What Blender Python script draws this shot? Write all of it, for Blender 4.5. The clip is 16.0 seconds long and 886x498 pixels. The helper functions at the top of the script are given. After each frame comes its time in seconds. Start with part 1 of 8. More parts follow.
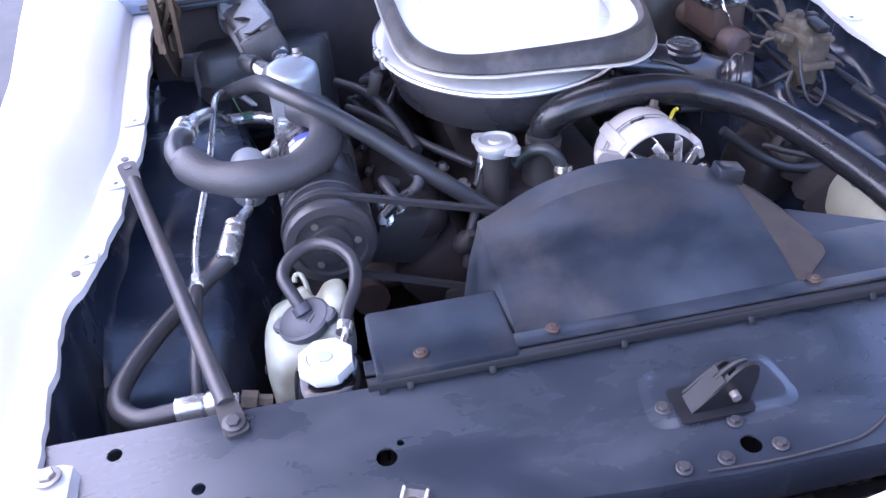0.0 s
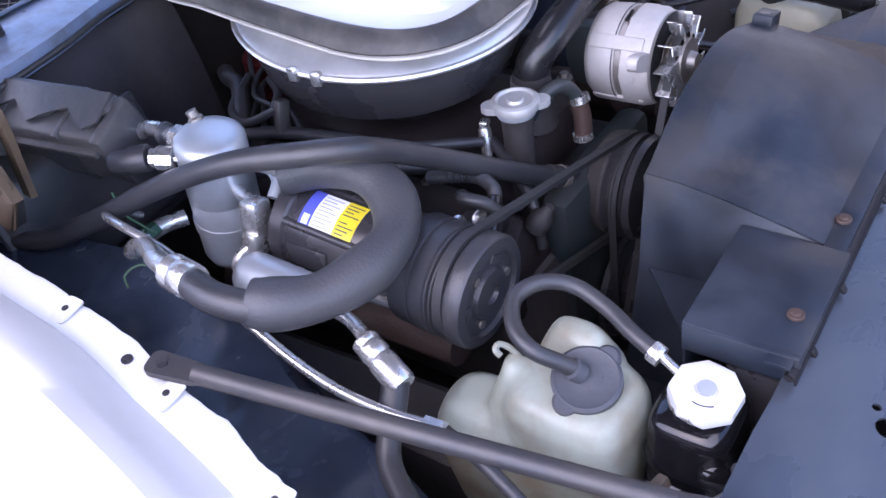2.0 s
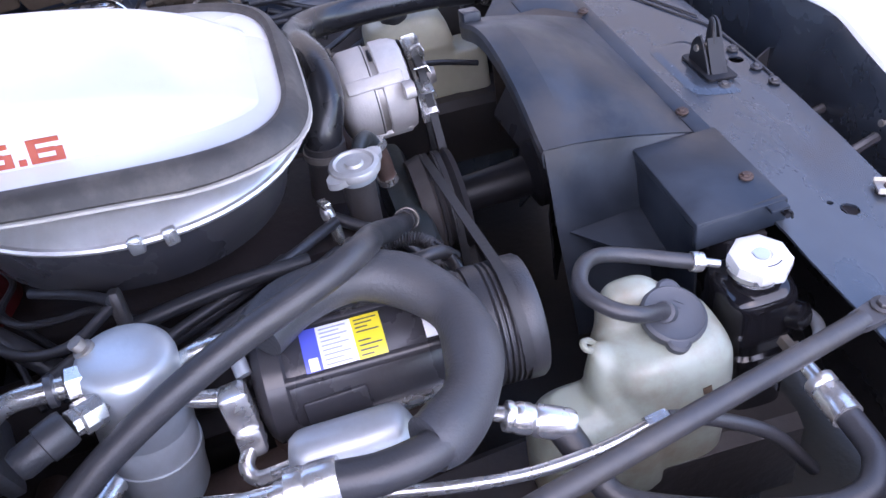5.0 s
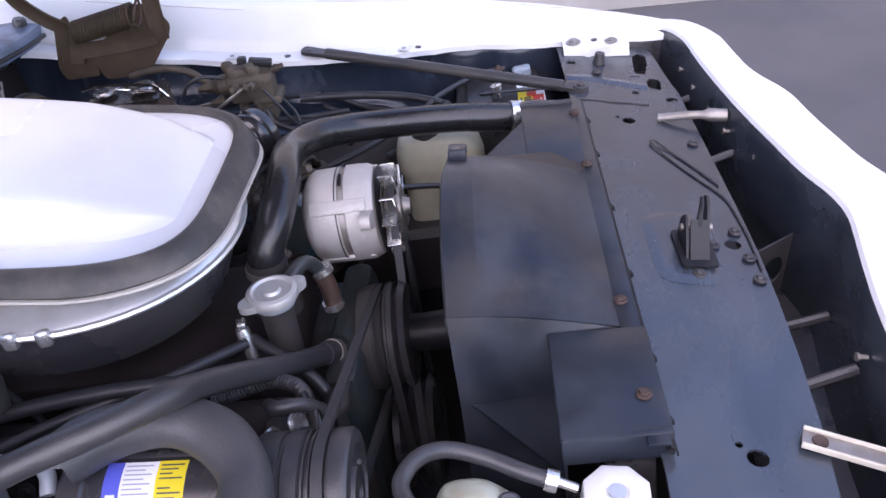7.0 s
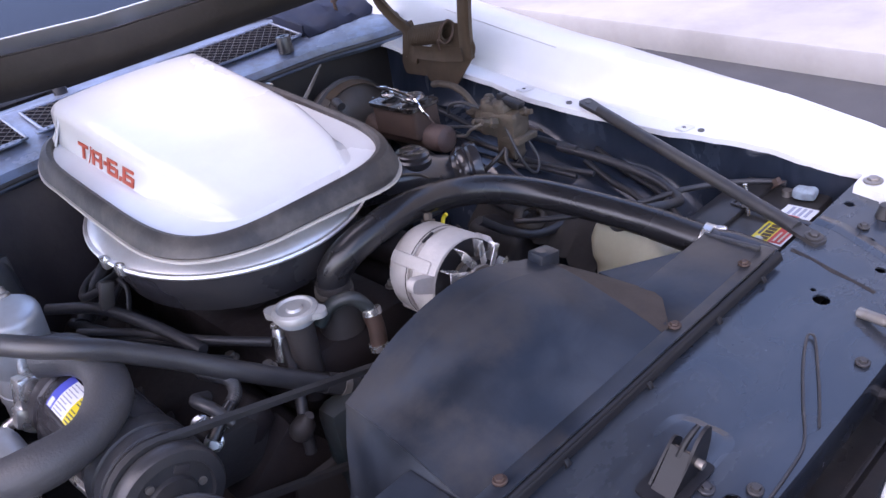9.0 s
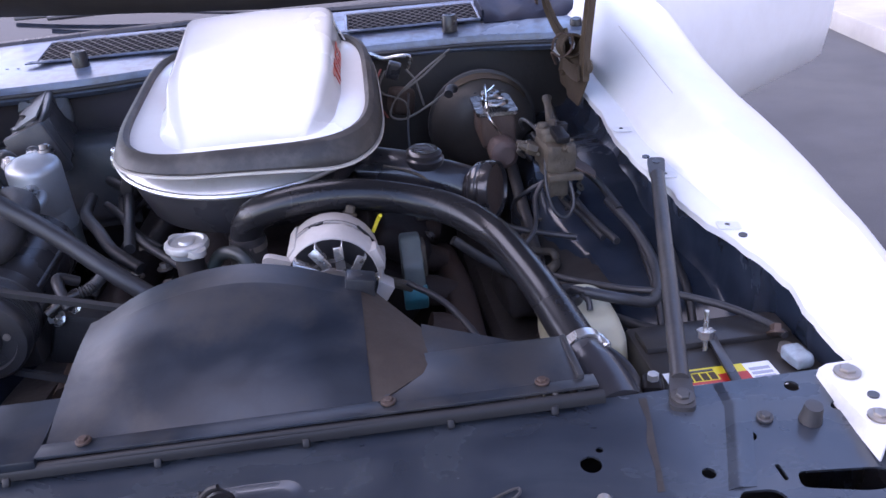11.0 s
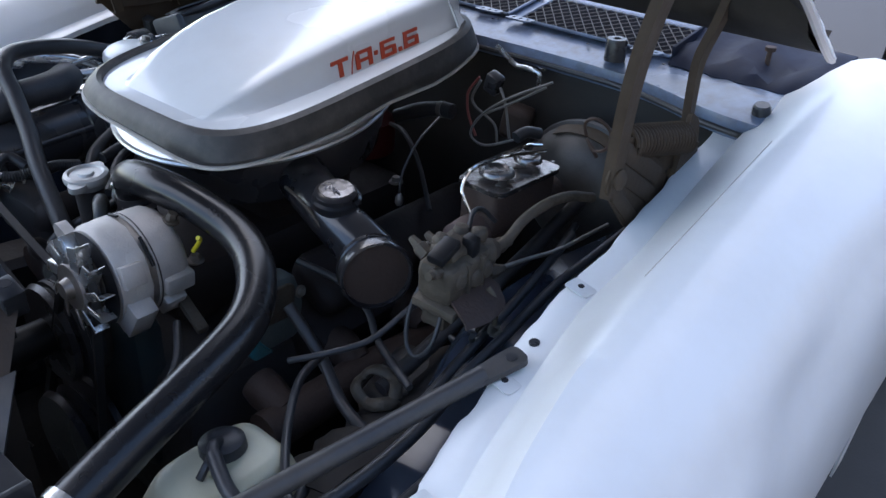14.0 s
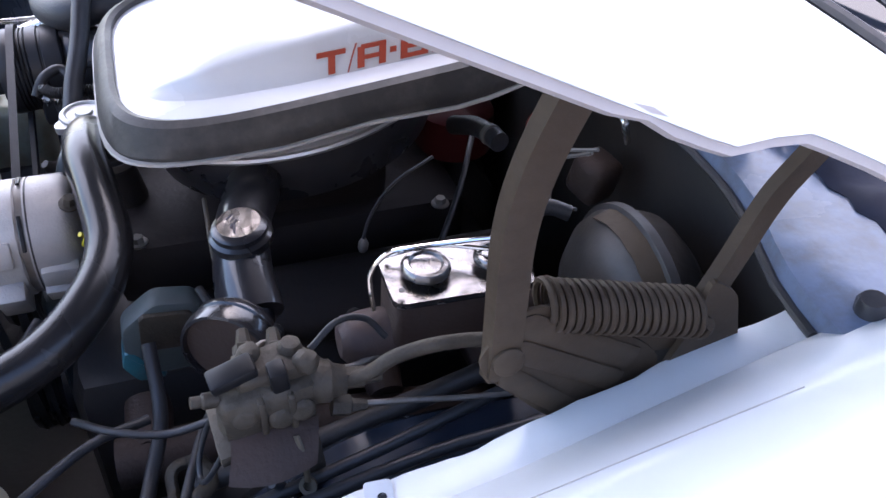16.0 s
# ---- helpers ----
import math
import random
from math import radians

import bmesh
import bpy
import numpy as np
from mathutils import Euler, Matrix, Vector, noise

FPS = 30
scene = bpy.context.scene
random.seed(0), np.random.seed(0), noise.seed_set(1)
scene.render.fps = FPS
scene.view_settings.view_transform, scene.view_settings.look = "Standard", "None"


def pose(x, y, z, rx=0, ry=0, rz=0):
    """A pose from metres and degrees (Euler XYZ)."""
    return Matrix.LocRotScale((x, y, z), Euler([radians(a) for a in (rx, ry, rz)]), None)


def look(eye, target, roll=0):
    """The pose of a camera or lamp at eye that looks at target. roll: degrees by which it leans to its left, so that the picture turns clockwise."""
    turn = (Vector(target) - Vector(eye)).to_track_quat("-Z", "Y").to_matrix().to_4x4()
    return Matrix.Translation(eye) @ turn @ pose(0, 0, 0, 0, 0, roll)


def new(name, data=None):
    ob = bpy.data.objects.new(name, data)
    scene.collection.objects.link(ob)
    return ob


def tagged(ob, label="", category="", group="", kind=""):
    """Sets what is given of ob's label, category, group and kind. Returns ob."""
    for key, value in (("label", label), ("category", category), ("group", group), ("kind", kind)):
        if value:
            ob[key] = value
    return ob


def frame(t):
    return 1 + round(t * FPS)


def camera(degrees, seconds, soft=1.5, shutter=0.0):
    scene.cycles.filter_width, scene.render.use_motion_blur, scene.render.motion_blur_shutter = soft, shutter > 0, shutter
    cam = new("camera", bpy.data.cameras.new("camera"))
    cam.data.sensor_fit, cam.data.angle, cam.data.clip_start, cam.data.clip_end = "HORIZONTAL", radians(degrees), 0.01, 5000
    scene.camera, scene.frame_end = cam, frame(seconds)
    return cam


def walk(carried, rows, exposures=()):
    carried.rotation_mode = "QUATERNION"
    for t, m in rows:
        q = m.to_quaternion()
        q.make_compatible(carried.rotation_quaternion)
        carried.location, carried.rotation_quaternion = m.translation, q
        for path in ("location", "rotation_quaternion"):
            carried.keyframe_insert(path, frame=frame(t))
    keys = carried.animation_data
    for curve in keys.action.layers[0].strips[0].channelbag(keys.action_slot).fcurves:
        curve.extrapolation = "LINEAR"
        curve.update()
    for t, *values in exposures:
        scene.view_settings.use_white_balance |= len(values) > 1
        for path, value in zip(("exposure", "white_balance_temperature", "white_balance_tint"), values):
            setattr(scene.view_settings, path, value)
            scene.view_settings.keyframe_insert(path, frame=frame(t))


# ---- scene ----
cam = camera(56.3, 16.0)
PATH = [
    (0, (-0.355, -0.685, 1.364), (-0.099, 0.988, 0.298), -5.1),
    (0.5, (-0.54, -0.596, 1.361), (0.018, 0.921, 0.183), -8.4),
    (1, (-0.62, -0.445, 1.355), (0.088, 0.958, 0.117), -12.0),
    (1.5, (-0.723, -0.272, 1.383), (0.168, 0.982, 0.105), -10.8),
    (2, (-0.849, -0.121, 1.377), (0.269, 0.949, 0.11), -13.6),
    (2.5, (-0.873, 0.046, 1.363), (0.401, 0.861, 0.054), -9.7),
    (3, (-0.839, 0.215, 1.371), (0.459, 0.918, 0.022), -12.7),
    (3.5, (-0.853, 0.325, 1.372), (0.481, 0.882, -0.01), -14.3),
    (4, (-0.897, 0.437, 1.387), (0.457, 0.796, -0.04), -17.1),
    (4.5, (-0.918, 0.457, 1.389), (0.483, 0.587, -0.032), -16.6),
    (5, (-0.928, 0.444, 1.405), (0.557, 0.249, 0.08), -12.6),
    (5.2, (-0.924, 0.423, 1.41), (0.564, 0.146, 0.103), -11.8),
    (7.3, (-0.843, 0.053, 1.416), (0.773, 0.371, 0.28), -11.6),
    (7.5, (-0.818, 0.016, 1.407), (0.779, 0.412, 0.27), -12.2),
    (8, (-0.788, -0.191, 1.408), (0.713, 0.562, 0.322), -9.4),
    (8.5, (-0.699, -0.348, 1.396), (0.598, 0.811, 0.409), -9.5),
    (8.7, (-0.63, -0.396, 1.396), (0.589, 0.858, 0.427), -10.4),
    (10.8, (0.11, -0.722, 1.319), (0.329, 1.081, 0.482), -6.2),
    (11, (0.194, -0.72, 1.297), (0.331, 1.094, 0.466), -4.9),
    (11.5, (0.395, -0.713, 1.293), (0.259, 1.098, 0.455), -2.8),
    (12, (0.555, -0.592, 1.3), (0.185, 1.157, 0.402), -1.7),
    (12.5, (0.717, -0.51, 1.314), (0.123, 1.153, 0.375), -1.3),
    (13, (0.893, -0.432, 1.336), (0.047, 1.093, 0.357), -0.3),
    (13.5, (0.963, -0.248, 1.354), (-0.031, 1.182, 0.371), 1.6),
    (14, (0.994, -0.093, 1.366), (-0.095, 1.253, 0.365), 3.1),
    (14.5, (1.047, 0.065, 1.384), (-0.206, 1.224, 0.343), 3.1),
    (15, (1.033, 0.219, 1.391), (-0.342, 1.181, 0.304), 4.4),
    (15.5, (0.976, 0.37, 1.407), (-0.405, 1.223, 0.238), 6.3),
    (16, (0.972, 0.515, 1.409), (-0.473, 1.098, 0.156), 3.9),
]
walk(cam, [(t, look(eye, target, roll)) for t, eye, target, roll in PATH], [(0.0, 3.0, 6000, 30), (1.0, 2.88, 6150, 30), (2.5, 2.46, 6250, 26), (3.6, 2.7, 6150, 22), (4.5, 2.78, 6150, 22), (5.0, 2.55, 6150, 26), (7.5, 2.2, 6800, 28), (11.0, 2.26, 6400, 30), (12.5, 2.06, 6300, 26), (13.2, 1.84, 6250, 14), (14.0, 1.63, 6250, 10), (15.0, 1.82, 6300, 10), (16.0, 2.42, 6450, 20)])

# ---- light: clear sky, the car stands in open shade ----
world = bpy.data.worlds.new("sky")
scene.world = world
world.use_nodes = True
wn = world.node_tree
sky = wn.nodes.new("ShaderNodeTexSky")
sky.sky_type = "NISHITA"
sky.sun_disc = False
sky.sun_elevation = radians(53)
sky.sun_rotation = radians(278)
sky.air_density = 1.0
sky.dust_density = 0.6
wn.nodes["Background"].inputs["Strength"].default_value = 0.145
wn.links.new(sky.outputs[0], wn.nodes["Background"].inputs[0])
sun_data = bpy.data.lights.new("sun", "SUN")
sun_data.energy = 1.0
sun_data.angle = radians(110)
sun_data.color = (1.0, 0.88, 0.74)
sun = new("sun", sun_data)
sun.matrix_world = look((-2.2, 0.3, 3.0), (0, 0, 0))


# ---- materials ----
def mat(name, color, rough=0.5, metal=0.0, color2=None, mix=0.5, scale=12.0, dust=None, dust_amount=0.0, dust_scale=5.0,
        bump=0.0, bump_scale=150.0, coat=0.0, spec=0.5, rough_var=0.1, island=0.0, sss=0.0, transmission=0.0, alpha=1.0):
    m = bpy.data.materials.new(name)
    m.use_nodes = True
    nt = m.node_tree
    b = nt.nodes["Principled BSDF"]
    geo = nt.nodes.new("ShaderNodeNewGeometry")
    n1 = nt.nodes.new("ShaderNodeTexNoise")
    n1.inputs["Scale"].default_value = scale
    n1.inputs["Detail"].default_value = 6
    nt.links.new(geo.outputs["Position"], n1.inputs["Vector"])
    c2 = color2 or tuple(min(1.0, c * 0.72) for c in color)
    mx = nt.nodes.new("ShaderNodeMix")
    mx.data_type = "RGBA"
    ramp = nt.nodes.new("ShaderNodeMapRange")
    ramp.inputs[1].default_value, ramp.inputs[2].default_value = 0.35, 0.7
    ramp.inputs[4].default_value = mix
    nt.links.new(n1.outputs["Fac"], ramp.inputs[0])
    nt.links.new(ramp.outputs[0], mx.inputs[0])
    mx.inputs[6].default_value, mx.inputs[7].default_value = (*color, 1), (*c2, 1)
    out = mx.outputs[2]
    if dust:
        n2 = nt.nodes.new("ShaderNodeTexNoise")
        n2.inputs["Scale"].default_value = dust_scale
        n2.inputs["Detail"].default_value = 8
        n2.inputs["Roughness"].default_value = 0.65
        nt.links.new(geo.outputs["Position"], n2.inputs["Vector"])
        r2 = nt.nodes.new("ShaderNodeMapRange")
        r2.inputs[1].default_value, r2.inputs[2].default_value = 0.42, 0.68
        r2.inputs[4].default_value = dust_amount
        nt.links.new(n2.outputs["Fac"], r2.inputs[0])
        mx2 = nt.nodes.new("ShaderNodeMix")
        mx2.data_type = "RGBA"
        nt.links.new(r2.outputs[0], mx2.inputs[0])
        nt.links.new(out, mx2.inputs[6])
        mx2.inputs[7].default_value = (*dust, 1)
        out = mx2.outputs[2]
    nt.links.new(out, b.inputs["Base Color"])
    rr = nt.nodes.new("ShaderNodeMapRange")
    rr.inputs[3].default_value, rr.inputs[4].default_value = max(0.02, rough - rough_var), min(1, rough + rough_var)
    nt.links.new(n1.outputs["Fac"], rr.inputs[0])
    nt.links.new(rr.outputs[0], b.inputs["Roughness"])
    b.inputs["Metallic"].default_value = metal
    b.inputs["Specular IOR Level"].default_value = spec
    if coat:
        b.inputs["Coat Weight"].default_value = coat
        b.inputs["Coat Roughness"].default_value = 0.06
    if sss:
        b.inputs["Subsurface Weight"].default_value = sss
        b.inputs["Subsurface Radius"].default_value = (0.02, 0.02, 0.016)
    if transmission:
        b.inputs["Transmission Weight"].default_value = transmission
    if bump:
        nb = nt.nodes.new("ShaderNodeTexNoise")
        nb.inputs["Scale"].default_value = bump_scale
        nb.inputs["Detail"].default_value = 4
        nt.links.new(geo.outputs["Position"], nb.inputs["Vector"])
        bp = nt.nodes.new("ShaderNodeBump")
        bp.inputs["Strength"].default_value = bump
        bp.inputs["Distance"].default_value = 0.002
        nt.links.new(nb.outputs["Fac"], bp.inputs["Height"])
        nt.links.new(bp.outputs[0], b.inputs["Normal"])
    return m


def smeared(name, base, film, rough_lo, rough_hi, stretch, turn, film_amount, bump=0.06, blotch=0.45, spec=0.85, soil=None):
    """Dark gloss with a streaky film of dust wiped to and fro, sky-tinted."""
    m = bpy.data.materials.new(name)
    m.use_nodes = True
    nt = m.node_tree
    b = nt.nodes["Principled BSDF"]
    geo = nt.nodes.new("ShaderNodeNewGeometry")
    mp = nt.nodes.new("ShaderNodeMapping")
    mp.inputs["Rotation"].default_value = (0, 0, radians(turn))
    mp.inputs["Scale"].default_value = (1, stretch, 1)
    nt.links.new(geo.outputs["Position"], mp.inputs["Vector"])
    fields = []
    for src, scale, detail, lo, hi in ((mp.outputs[0], 5.0, 6, 0.40, 0.64), (geo.outputs["Position"], 8.0, 8, 0.42, 0.66), (mp.outputs[0], 26.0, 5, 0.35, 0.7)):
        n = nt.nodes.new("ShaderNodeTexNoise")
        n.inputs["Scale"].default_value, n.inputs["Detail"].default_value = scale, detail
        n.inputs["Distortion"].default_value = 0.6
        nt.links.new(src, n.inputs["Vector"])
        r = nt.nodes.new("ShaderNodeMapRange")
        r.inputs[1].default_value, r.inputs[2].default_value = lo, hi
        nt.links.new(n.outputs["Fac"], r.inputs[0])
        fields.append(r.outputs[0])
    mul = nt.nodes.new("ShaderNodeMath")
    mul.operation = "MULTIPLY"
    nt.links.new(fields[0], mul.inputs[0])
    mul.inputs[1].default_value = film_amount
    mx = nt.nodes.new("ShaderNodeMix")
    mx.data_type = "RGBA"
    mx.inputs[6].default_value, mx.inputs[7].default_value = (*base, 1), (*film, 1)
    nt.links.new(mul.outputs[0], mx.inputs[0])
    mul2 = nt.nodes.new("ShaderNodeMath")
    mul2.operation = "MULTIPLY"
    nt.links.new(fields[1], mul2.inputs[0])
    mul2.inputs[1].default_value = blotch
    mx2 = nt.nodes.new("ShaderNodeMix")
    mx2.data_type = "RGBA"
    nt.links.new(mul2.outputs[0], mx2.inputs[0])
    nt.links.new(mx.outputs[2], mx2.inputs[6])
    mx2.inputs[7].default_value = (base[0] * 0.5, base[1] * 0.5, base[2] * 0.5, 1)
    last = mx2.outputs[2]
    if soil:
        ns = nt.nodes.new("ShaderNodeTexNoise")
        ns.inputs["Scale"].default_value, ns.inputs["Detail"].default_value, ns.inputs["Roughness"].default_value = 6.5, 9, 0.62
        nt.links.new(geo.outputs["Position"], ns.inputs["Vector"])
        rs = nt.nodes.new("ShaderNodeMapRange")
        rs.inputs[1].default_value, rs.inputs[2].default_value, rs.inputs[4].default_value = 0.48, 0.60, 0.65
        nt.links.new(ns.outputs["Fac"], rs.inputs[0])
        mx3 = nt.nodes.new("ShaderNodeMix")
        mx3.data_type = "RGBA"
        nt.links.new(rs.outputs[0], mx3.inputs[0])
        nt.links.new(last, mx3.inputs[6])
        mx3.inputs[7].default_value = (*soil, 1)
        last = mx3.outputs[2]
    nt.links.new(last, b.inputs["Base Color"])
    add = nt.nodes.new("ShaderNodeMath")
    add.operation = "MULTIPLY_ADD"
    nt.links.new(fields[2], add.inputs[0])
    add.inputs[1].default_value = 0.4
    nt.links.new(fields[0], add.inputs[2])
    rr = nt.nodes.new("ShaderNodeMapRange")
    rr.inputs[2].default_value = 1.4
    rr.inputs[3].default_value, rr.inputs[4].default_value = rough_lo, rough_hi
    nt.links.new(add.outputs[0], rr.inputs[0])
    nt.links.new(rr.outputs[0], b.inputs["Roughness"])
    b.inputs["Specular IOR Level"].default_value = spec
    bp = nt.nodes.new("ShaderNodeBump")
    bp.inputs["Strength"].default_value = bump
    bp.inputs["Distance"].default_value = 0.004
    nt.links.new(fields[1], bp.inputs["Height"])
    nt.links.new(bp.outputs[0], b.inputs["Normal"])
    return m


DUST = (0.16, 0.135, 0.11)
PAINT = mat("white_car_paint", (0.74, 0.74, 0.74), 0.38, coat=0.3, color2=(0.74, 0.74, 0.75), scale=4, dust=(0.6, 0.58, 0.54), dust_amount=0.25, dust_scale=9)
SCOOP = mat("scoop_paint", (0.68, 0.69, 0.70), 0.26, coat=0.6, color2=(0.65, 0.66, 0.67), scale=4, dust=(0.5, 0.48, 0.45), dust_amount=0.2, dust_scale=9)
LIP = mat("white_weathered_paint", (0.68, 0.68, 0.68), 0.42, color2=(0.62, 0.62, 0.63), scale=16, dust=(0.3, 0.27, 0.22), dust_amount=0.35, dust_scale=22, bump=0.15)
# The cowl's blue is sky reflection put into the base colour.
COWL = mat("sky_tinted_cowl_paint", (0.19, 0.24, 0.35), 0.24, color2=(0.10, 0.115, 0.15), scale=11, dust=(0.10, 0.095, 0.085), dust_amount=0.6, dust_scale=26, bump=0.9, bump_scale=16)
# Black paint; the sky's reflection is put into base and film as blue.
PANEL = smeared("sky_tinted_panel_paint", (0.023, 0.029, 0.040), (0.055, 0.064, 0.076), 0.17, 0.36, 2.0, 20, 0.6, 0.02, 0.3)
# Bluish base and film carry the sky's sheen; soil is brown dust.
SHROUD = smeared("sky_tinted_shroud_plastic", (0.014, 0.019, 0.028), (0.042, 0.050, 0.063), 0.28, 0.48, 1.6, -35, 0.75, 0.05, 0.85, 0.32, soil=(0.046, 0.043, 0.042))
RUBBER = mat("hose_rubber", (0.025, 0.026, 0.030), 0.40, color2=(0.037, 0.037, 0.041), scale=30, dust=DUST, dust_amount=0.08, dust_scale=12, bump=0.2, bump_scale=400)
GLOSSHOSE = mat("smooth_hose_rubber", (0.013, 0.013, 0.015), 0.26, color2=(0.014, 0.014, 0.016), scale=8, dust=DUST, dust_amount=0.05, dust_scale=6, bump=0.06)
FOAM = mat("foam_insulation", (0.037, 0.039, 0.045), 0.50, color2=(0.050, 0.049, 0.052), scale=9, dust=DUST, dust_amount=0.12, dust_scale=10, bump=0.35, bump_scale=300)
SEAL = mat("seal_rubber", (0.032, 0.030, 0.030), 0.5, color2=(0.06, 0.056, 0.052), scale=10, dust=(0.17, 0.15, 0.13), dust_amount=0.45, dust_scale=14, bump=0.25, bump_scale=120)
ALU = mat("cast_aluminium", (0.52, 0.485, 0.455), 0.55, 0.35, color2=(0.40, 0.385, 0.375), scale=40, dust=(0.26, 0.23, 0.2), dust_amount=0.3, dust_scale=12, bump=0.3, bump_scale=350)
CAPTIN = mat("dull_tin", (0.55, 0.55, 0.54), 0.42, 0.45, color2=(0.4, 0.39, 0.37), scale=40, dust=(0.3, 0.27, 0.23), dust_amount=0.3, dust_scale=30, bump=0.2)
DULLALU = mat("dull_aluminium", (0.52, 0.56, 0.59), 0.40, 0.55, color2=(0.42, 0.46, 0.50), scale=20, dust=(0.28, 0.26, 0.23), dust_amount=0.3, dust_scale=16, bump=0.1)
BRIGHT = mat("bright_aluminium", (0.74, 0.74, 0.73), 0.27, 0.85, color2=(0.58, 0.58, 0.58), scale=30, dust=(0.40, 0.37, 0.33), dust_amount=0.35, dust_scale=25, bump=0.1)
CHROME = mat("chrome", (0.86, 0.85, 0.83), 0.1, 1.0, color2=(0.75, 0.73, 0.7), scale=25, dust=(0.4, 0.36, 0.3), dust_amount=0.2, dust_scale=30)
CASTBLACK = mat("glossy_black_paint", (0.014, 0.014, 0.018), 0.28, coat=0.6, color2=(0.028, 0.027, 0.030), scale=14, dust=(0.06, 0.05, 0.042), dust_amount=0.3, dust_scale=18, bump=0.15, bump_scale=120)
LIDMETAL = mat("stained_lid_steel", (0.30, 0.29, 0.29), 0.26, 0.95, color2=(0.15, 0.135, 0.12), scale=30, dust=(0.08, 0.065, 0.052), dust_amount=0.6, dust_scale=35, bump=0.5, bump_scale=80)
RIM = mat("brushed_lid_chrome", (0.74, 0.74, 0.75), 0.33, 0.7, color2=(0.6, 0.59, 0.58), scale=20, dust=(0.36, 0.32, 0.27), dust_amount=0.35, dust_scale=15)
STEEL = mat("dirty_steel", (0.34, 0.32, 0.30), 0.45, 0.7, color2=(0.2, 0.17, 0.14), scale=35, dust=(0.14, 0.1, 0.07), dust_amount=0.4, dust_scale=30, bump=0.2)
STRUT = mat("grey_strut_steel", (0.045, 0.045, 0.050), 0.44, 0.3, color2=(0.06, 0.055, 0.05), scale=18, dust=(0.11, 0.095, 0.08), dust_amount=0.35, dust_scale=14, bump=0.2)
HINGE = mat("dusty_hinge_steel", (0.056, 0.038, 0.024), 0.65, 0.1, color2=(0.082, 0.058, 0.038), scale=20, dust=(0.105, 0.076, 0.050), dust_amount=0.55, dust_scale=12, bump=0.4, bump_scale=90, spec=0.35)
SEALEDGE = mat("frayed_seal_edge", (0.50, 0.47, 0.43), 0.5, color2=(0.34, 0.31, 0.28), scale=25)
PALETEAL = mat("faded_teal_paint", (0.12, 0.15, 0.15), 0.45, color2=(0.065, 0.085, 0.09), scale=18, dust=(0.09, 0.08, 0.07), dust_amount=0.4, bump=0.3)
RUST = mat("rusty_cast_iron", (0.055, 0.035, 0.028), 0.7, 0.2, color2=(0.10, 0.06, 0.045), scale=28, dust=(0.05, 0.04, 0.035), dust_amount=0.5, dust_scale=14, bump=0.5, bump_scale=200)
VALVE = mat("dusty_brass_valve", (0.065, 0.052, 0.039), 0.65, 0.2, color2=(0.11, 0.090, 0.068), scale=25, dust=(0.12, 0.098, 0.072), dust_amount=0.6, dust_scale=25, bump=0.8, bump_scale=160)
POLY = mat("milky_plastic", (0.34, 0.38, 0.32), 0.34, color2=(0.26, 0.30, 0.25), scale=9, dust=(0.20, 0.145, 0.085), dust_amount=0.8, dust_scale=9, bump=0.12, bump_scale=60, sss=0.35)
WASHPOLY = mat("yellowed_white_plastic", (0.52, 0.50, 0.37), 0.4, color2=(0.42, 0.39, 0.27), scale=8, dust=(0.3, 0.27, 0.2), dust_amount=0.4, dust_scale=9, bump=0.12, bump_scale=60, sss=0.3)
GREYCAP = mat("grey_cap_plastic", (0.055, 0.06, 0.07), 0.5, color2=(0.07, 0.075, 0.085), scale=20, bump=0.2)
WHITECAP = mat("white_cap", (0.62, 0.62, 0.60), 0.3, coat=0.3, color2=(0.5, 0.49, 0.46), scale=30)
BLACK = mat("black_enamel", (0.031, 0.031, 0.036), 0.28, color2=(0.036, 0.035, 0.039), scale=12, dust=DUST, dust_amount=0.12, dust_scale=12, bump=0.1)
GREASE = mat("greasy_iron", (0.040, 0.037, 0.038), 0.50, 0.1, color2=(0.066, 0.057, 0.052), scale=14, dust=(0.045, 0.039, 0.035), dust_amount=0.5, dust_scale=9, bump=0.6, bump_scale=70)
TEAL = mat("engine_blue_green_paint", (0.018, 0.030, 0.034), 0.4, color2=(0.02, 0.03, 0.035), mix=0.8, scale=12, dust=(0.05, 0.045, 0.04), dust_amount=0.6, dust_scale=10, bump=0.4, bump_scale=80)
# Blue film stands in for the sky mirrored in the black enamel.
APRON = smeared("sky_tinted_apron_paint", (0.018, 0.026, 0.042), (0.046, 0.060, 0.088), 0.14, 0.32, 2.0, 60, 0.85, 0.03, 0.35, 0.5)
BOXPLASTIC = mat("dusty_case_plastic", (0.050, 0.052, 0.060), 0.40, color2=(0.070, 0.066, 0.064), scale=10, dust=(0.13, 0.115, 0.10), dust_amount=0.5, dust_scale=9, bump=0.45, bump_scale=70)
BLUE = mat("blue_print", (0.09, 0.11, 0.52), 0.35)
YELLOW = mat("yellow_print", (0.75, 0.62, 0.03), 0.35)
WHITE = mat("white_print", (0.78, 0.80, 0.82), 0.35)
RED = mat("red_print", (0.45, 0.03, 0.02), 0.4)
DECAL = mat("red_orange_decal", (0.42, 0.055, 0.022), 0.4, color2=(0.34, 0.05, 0.02), scale=60)
INK = mat("dark_print", (0.05, 0.05, 0.07), 0.4)
COPPER = mat("rusted_pipe", (0.085, 0.05, 0.038), 0.6, 0.3, color2=(0.05, 0.035, 0.03), scale=40, dust=(0.09, 0.075, 0.06), dust_amount=0.4, bump=0.4)
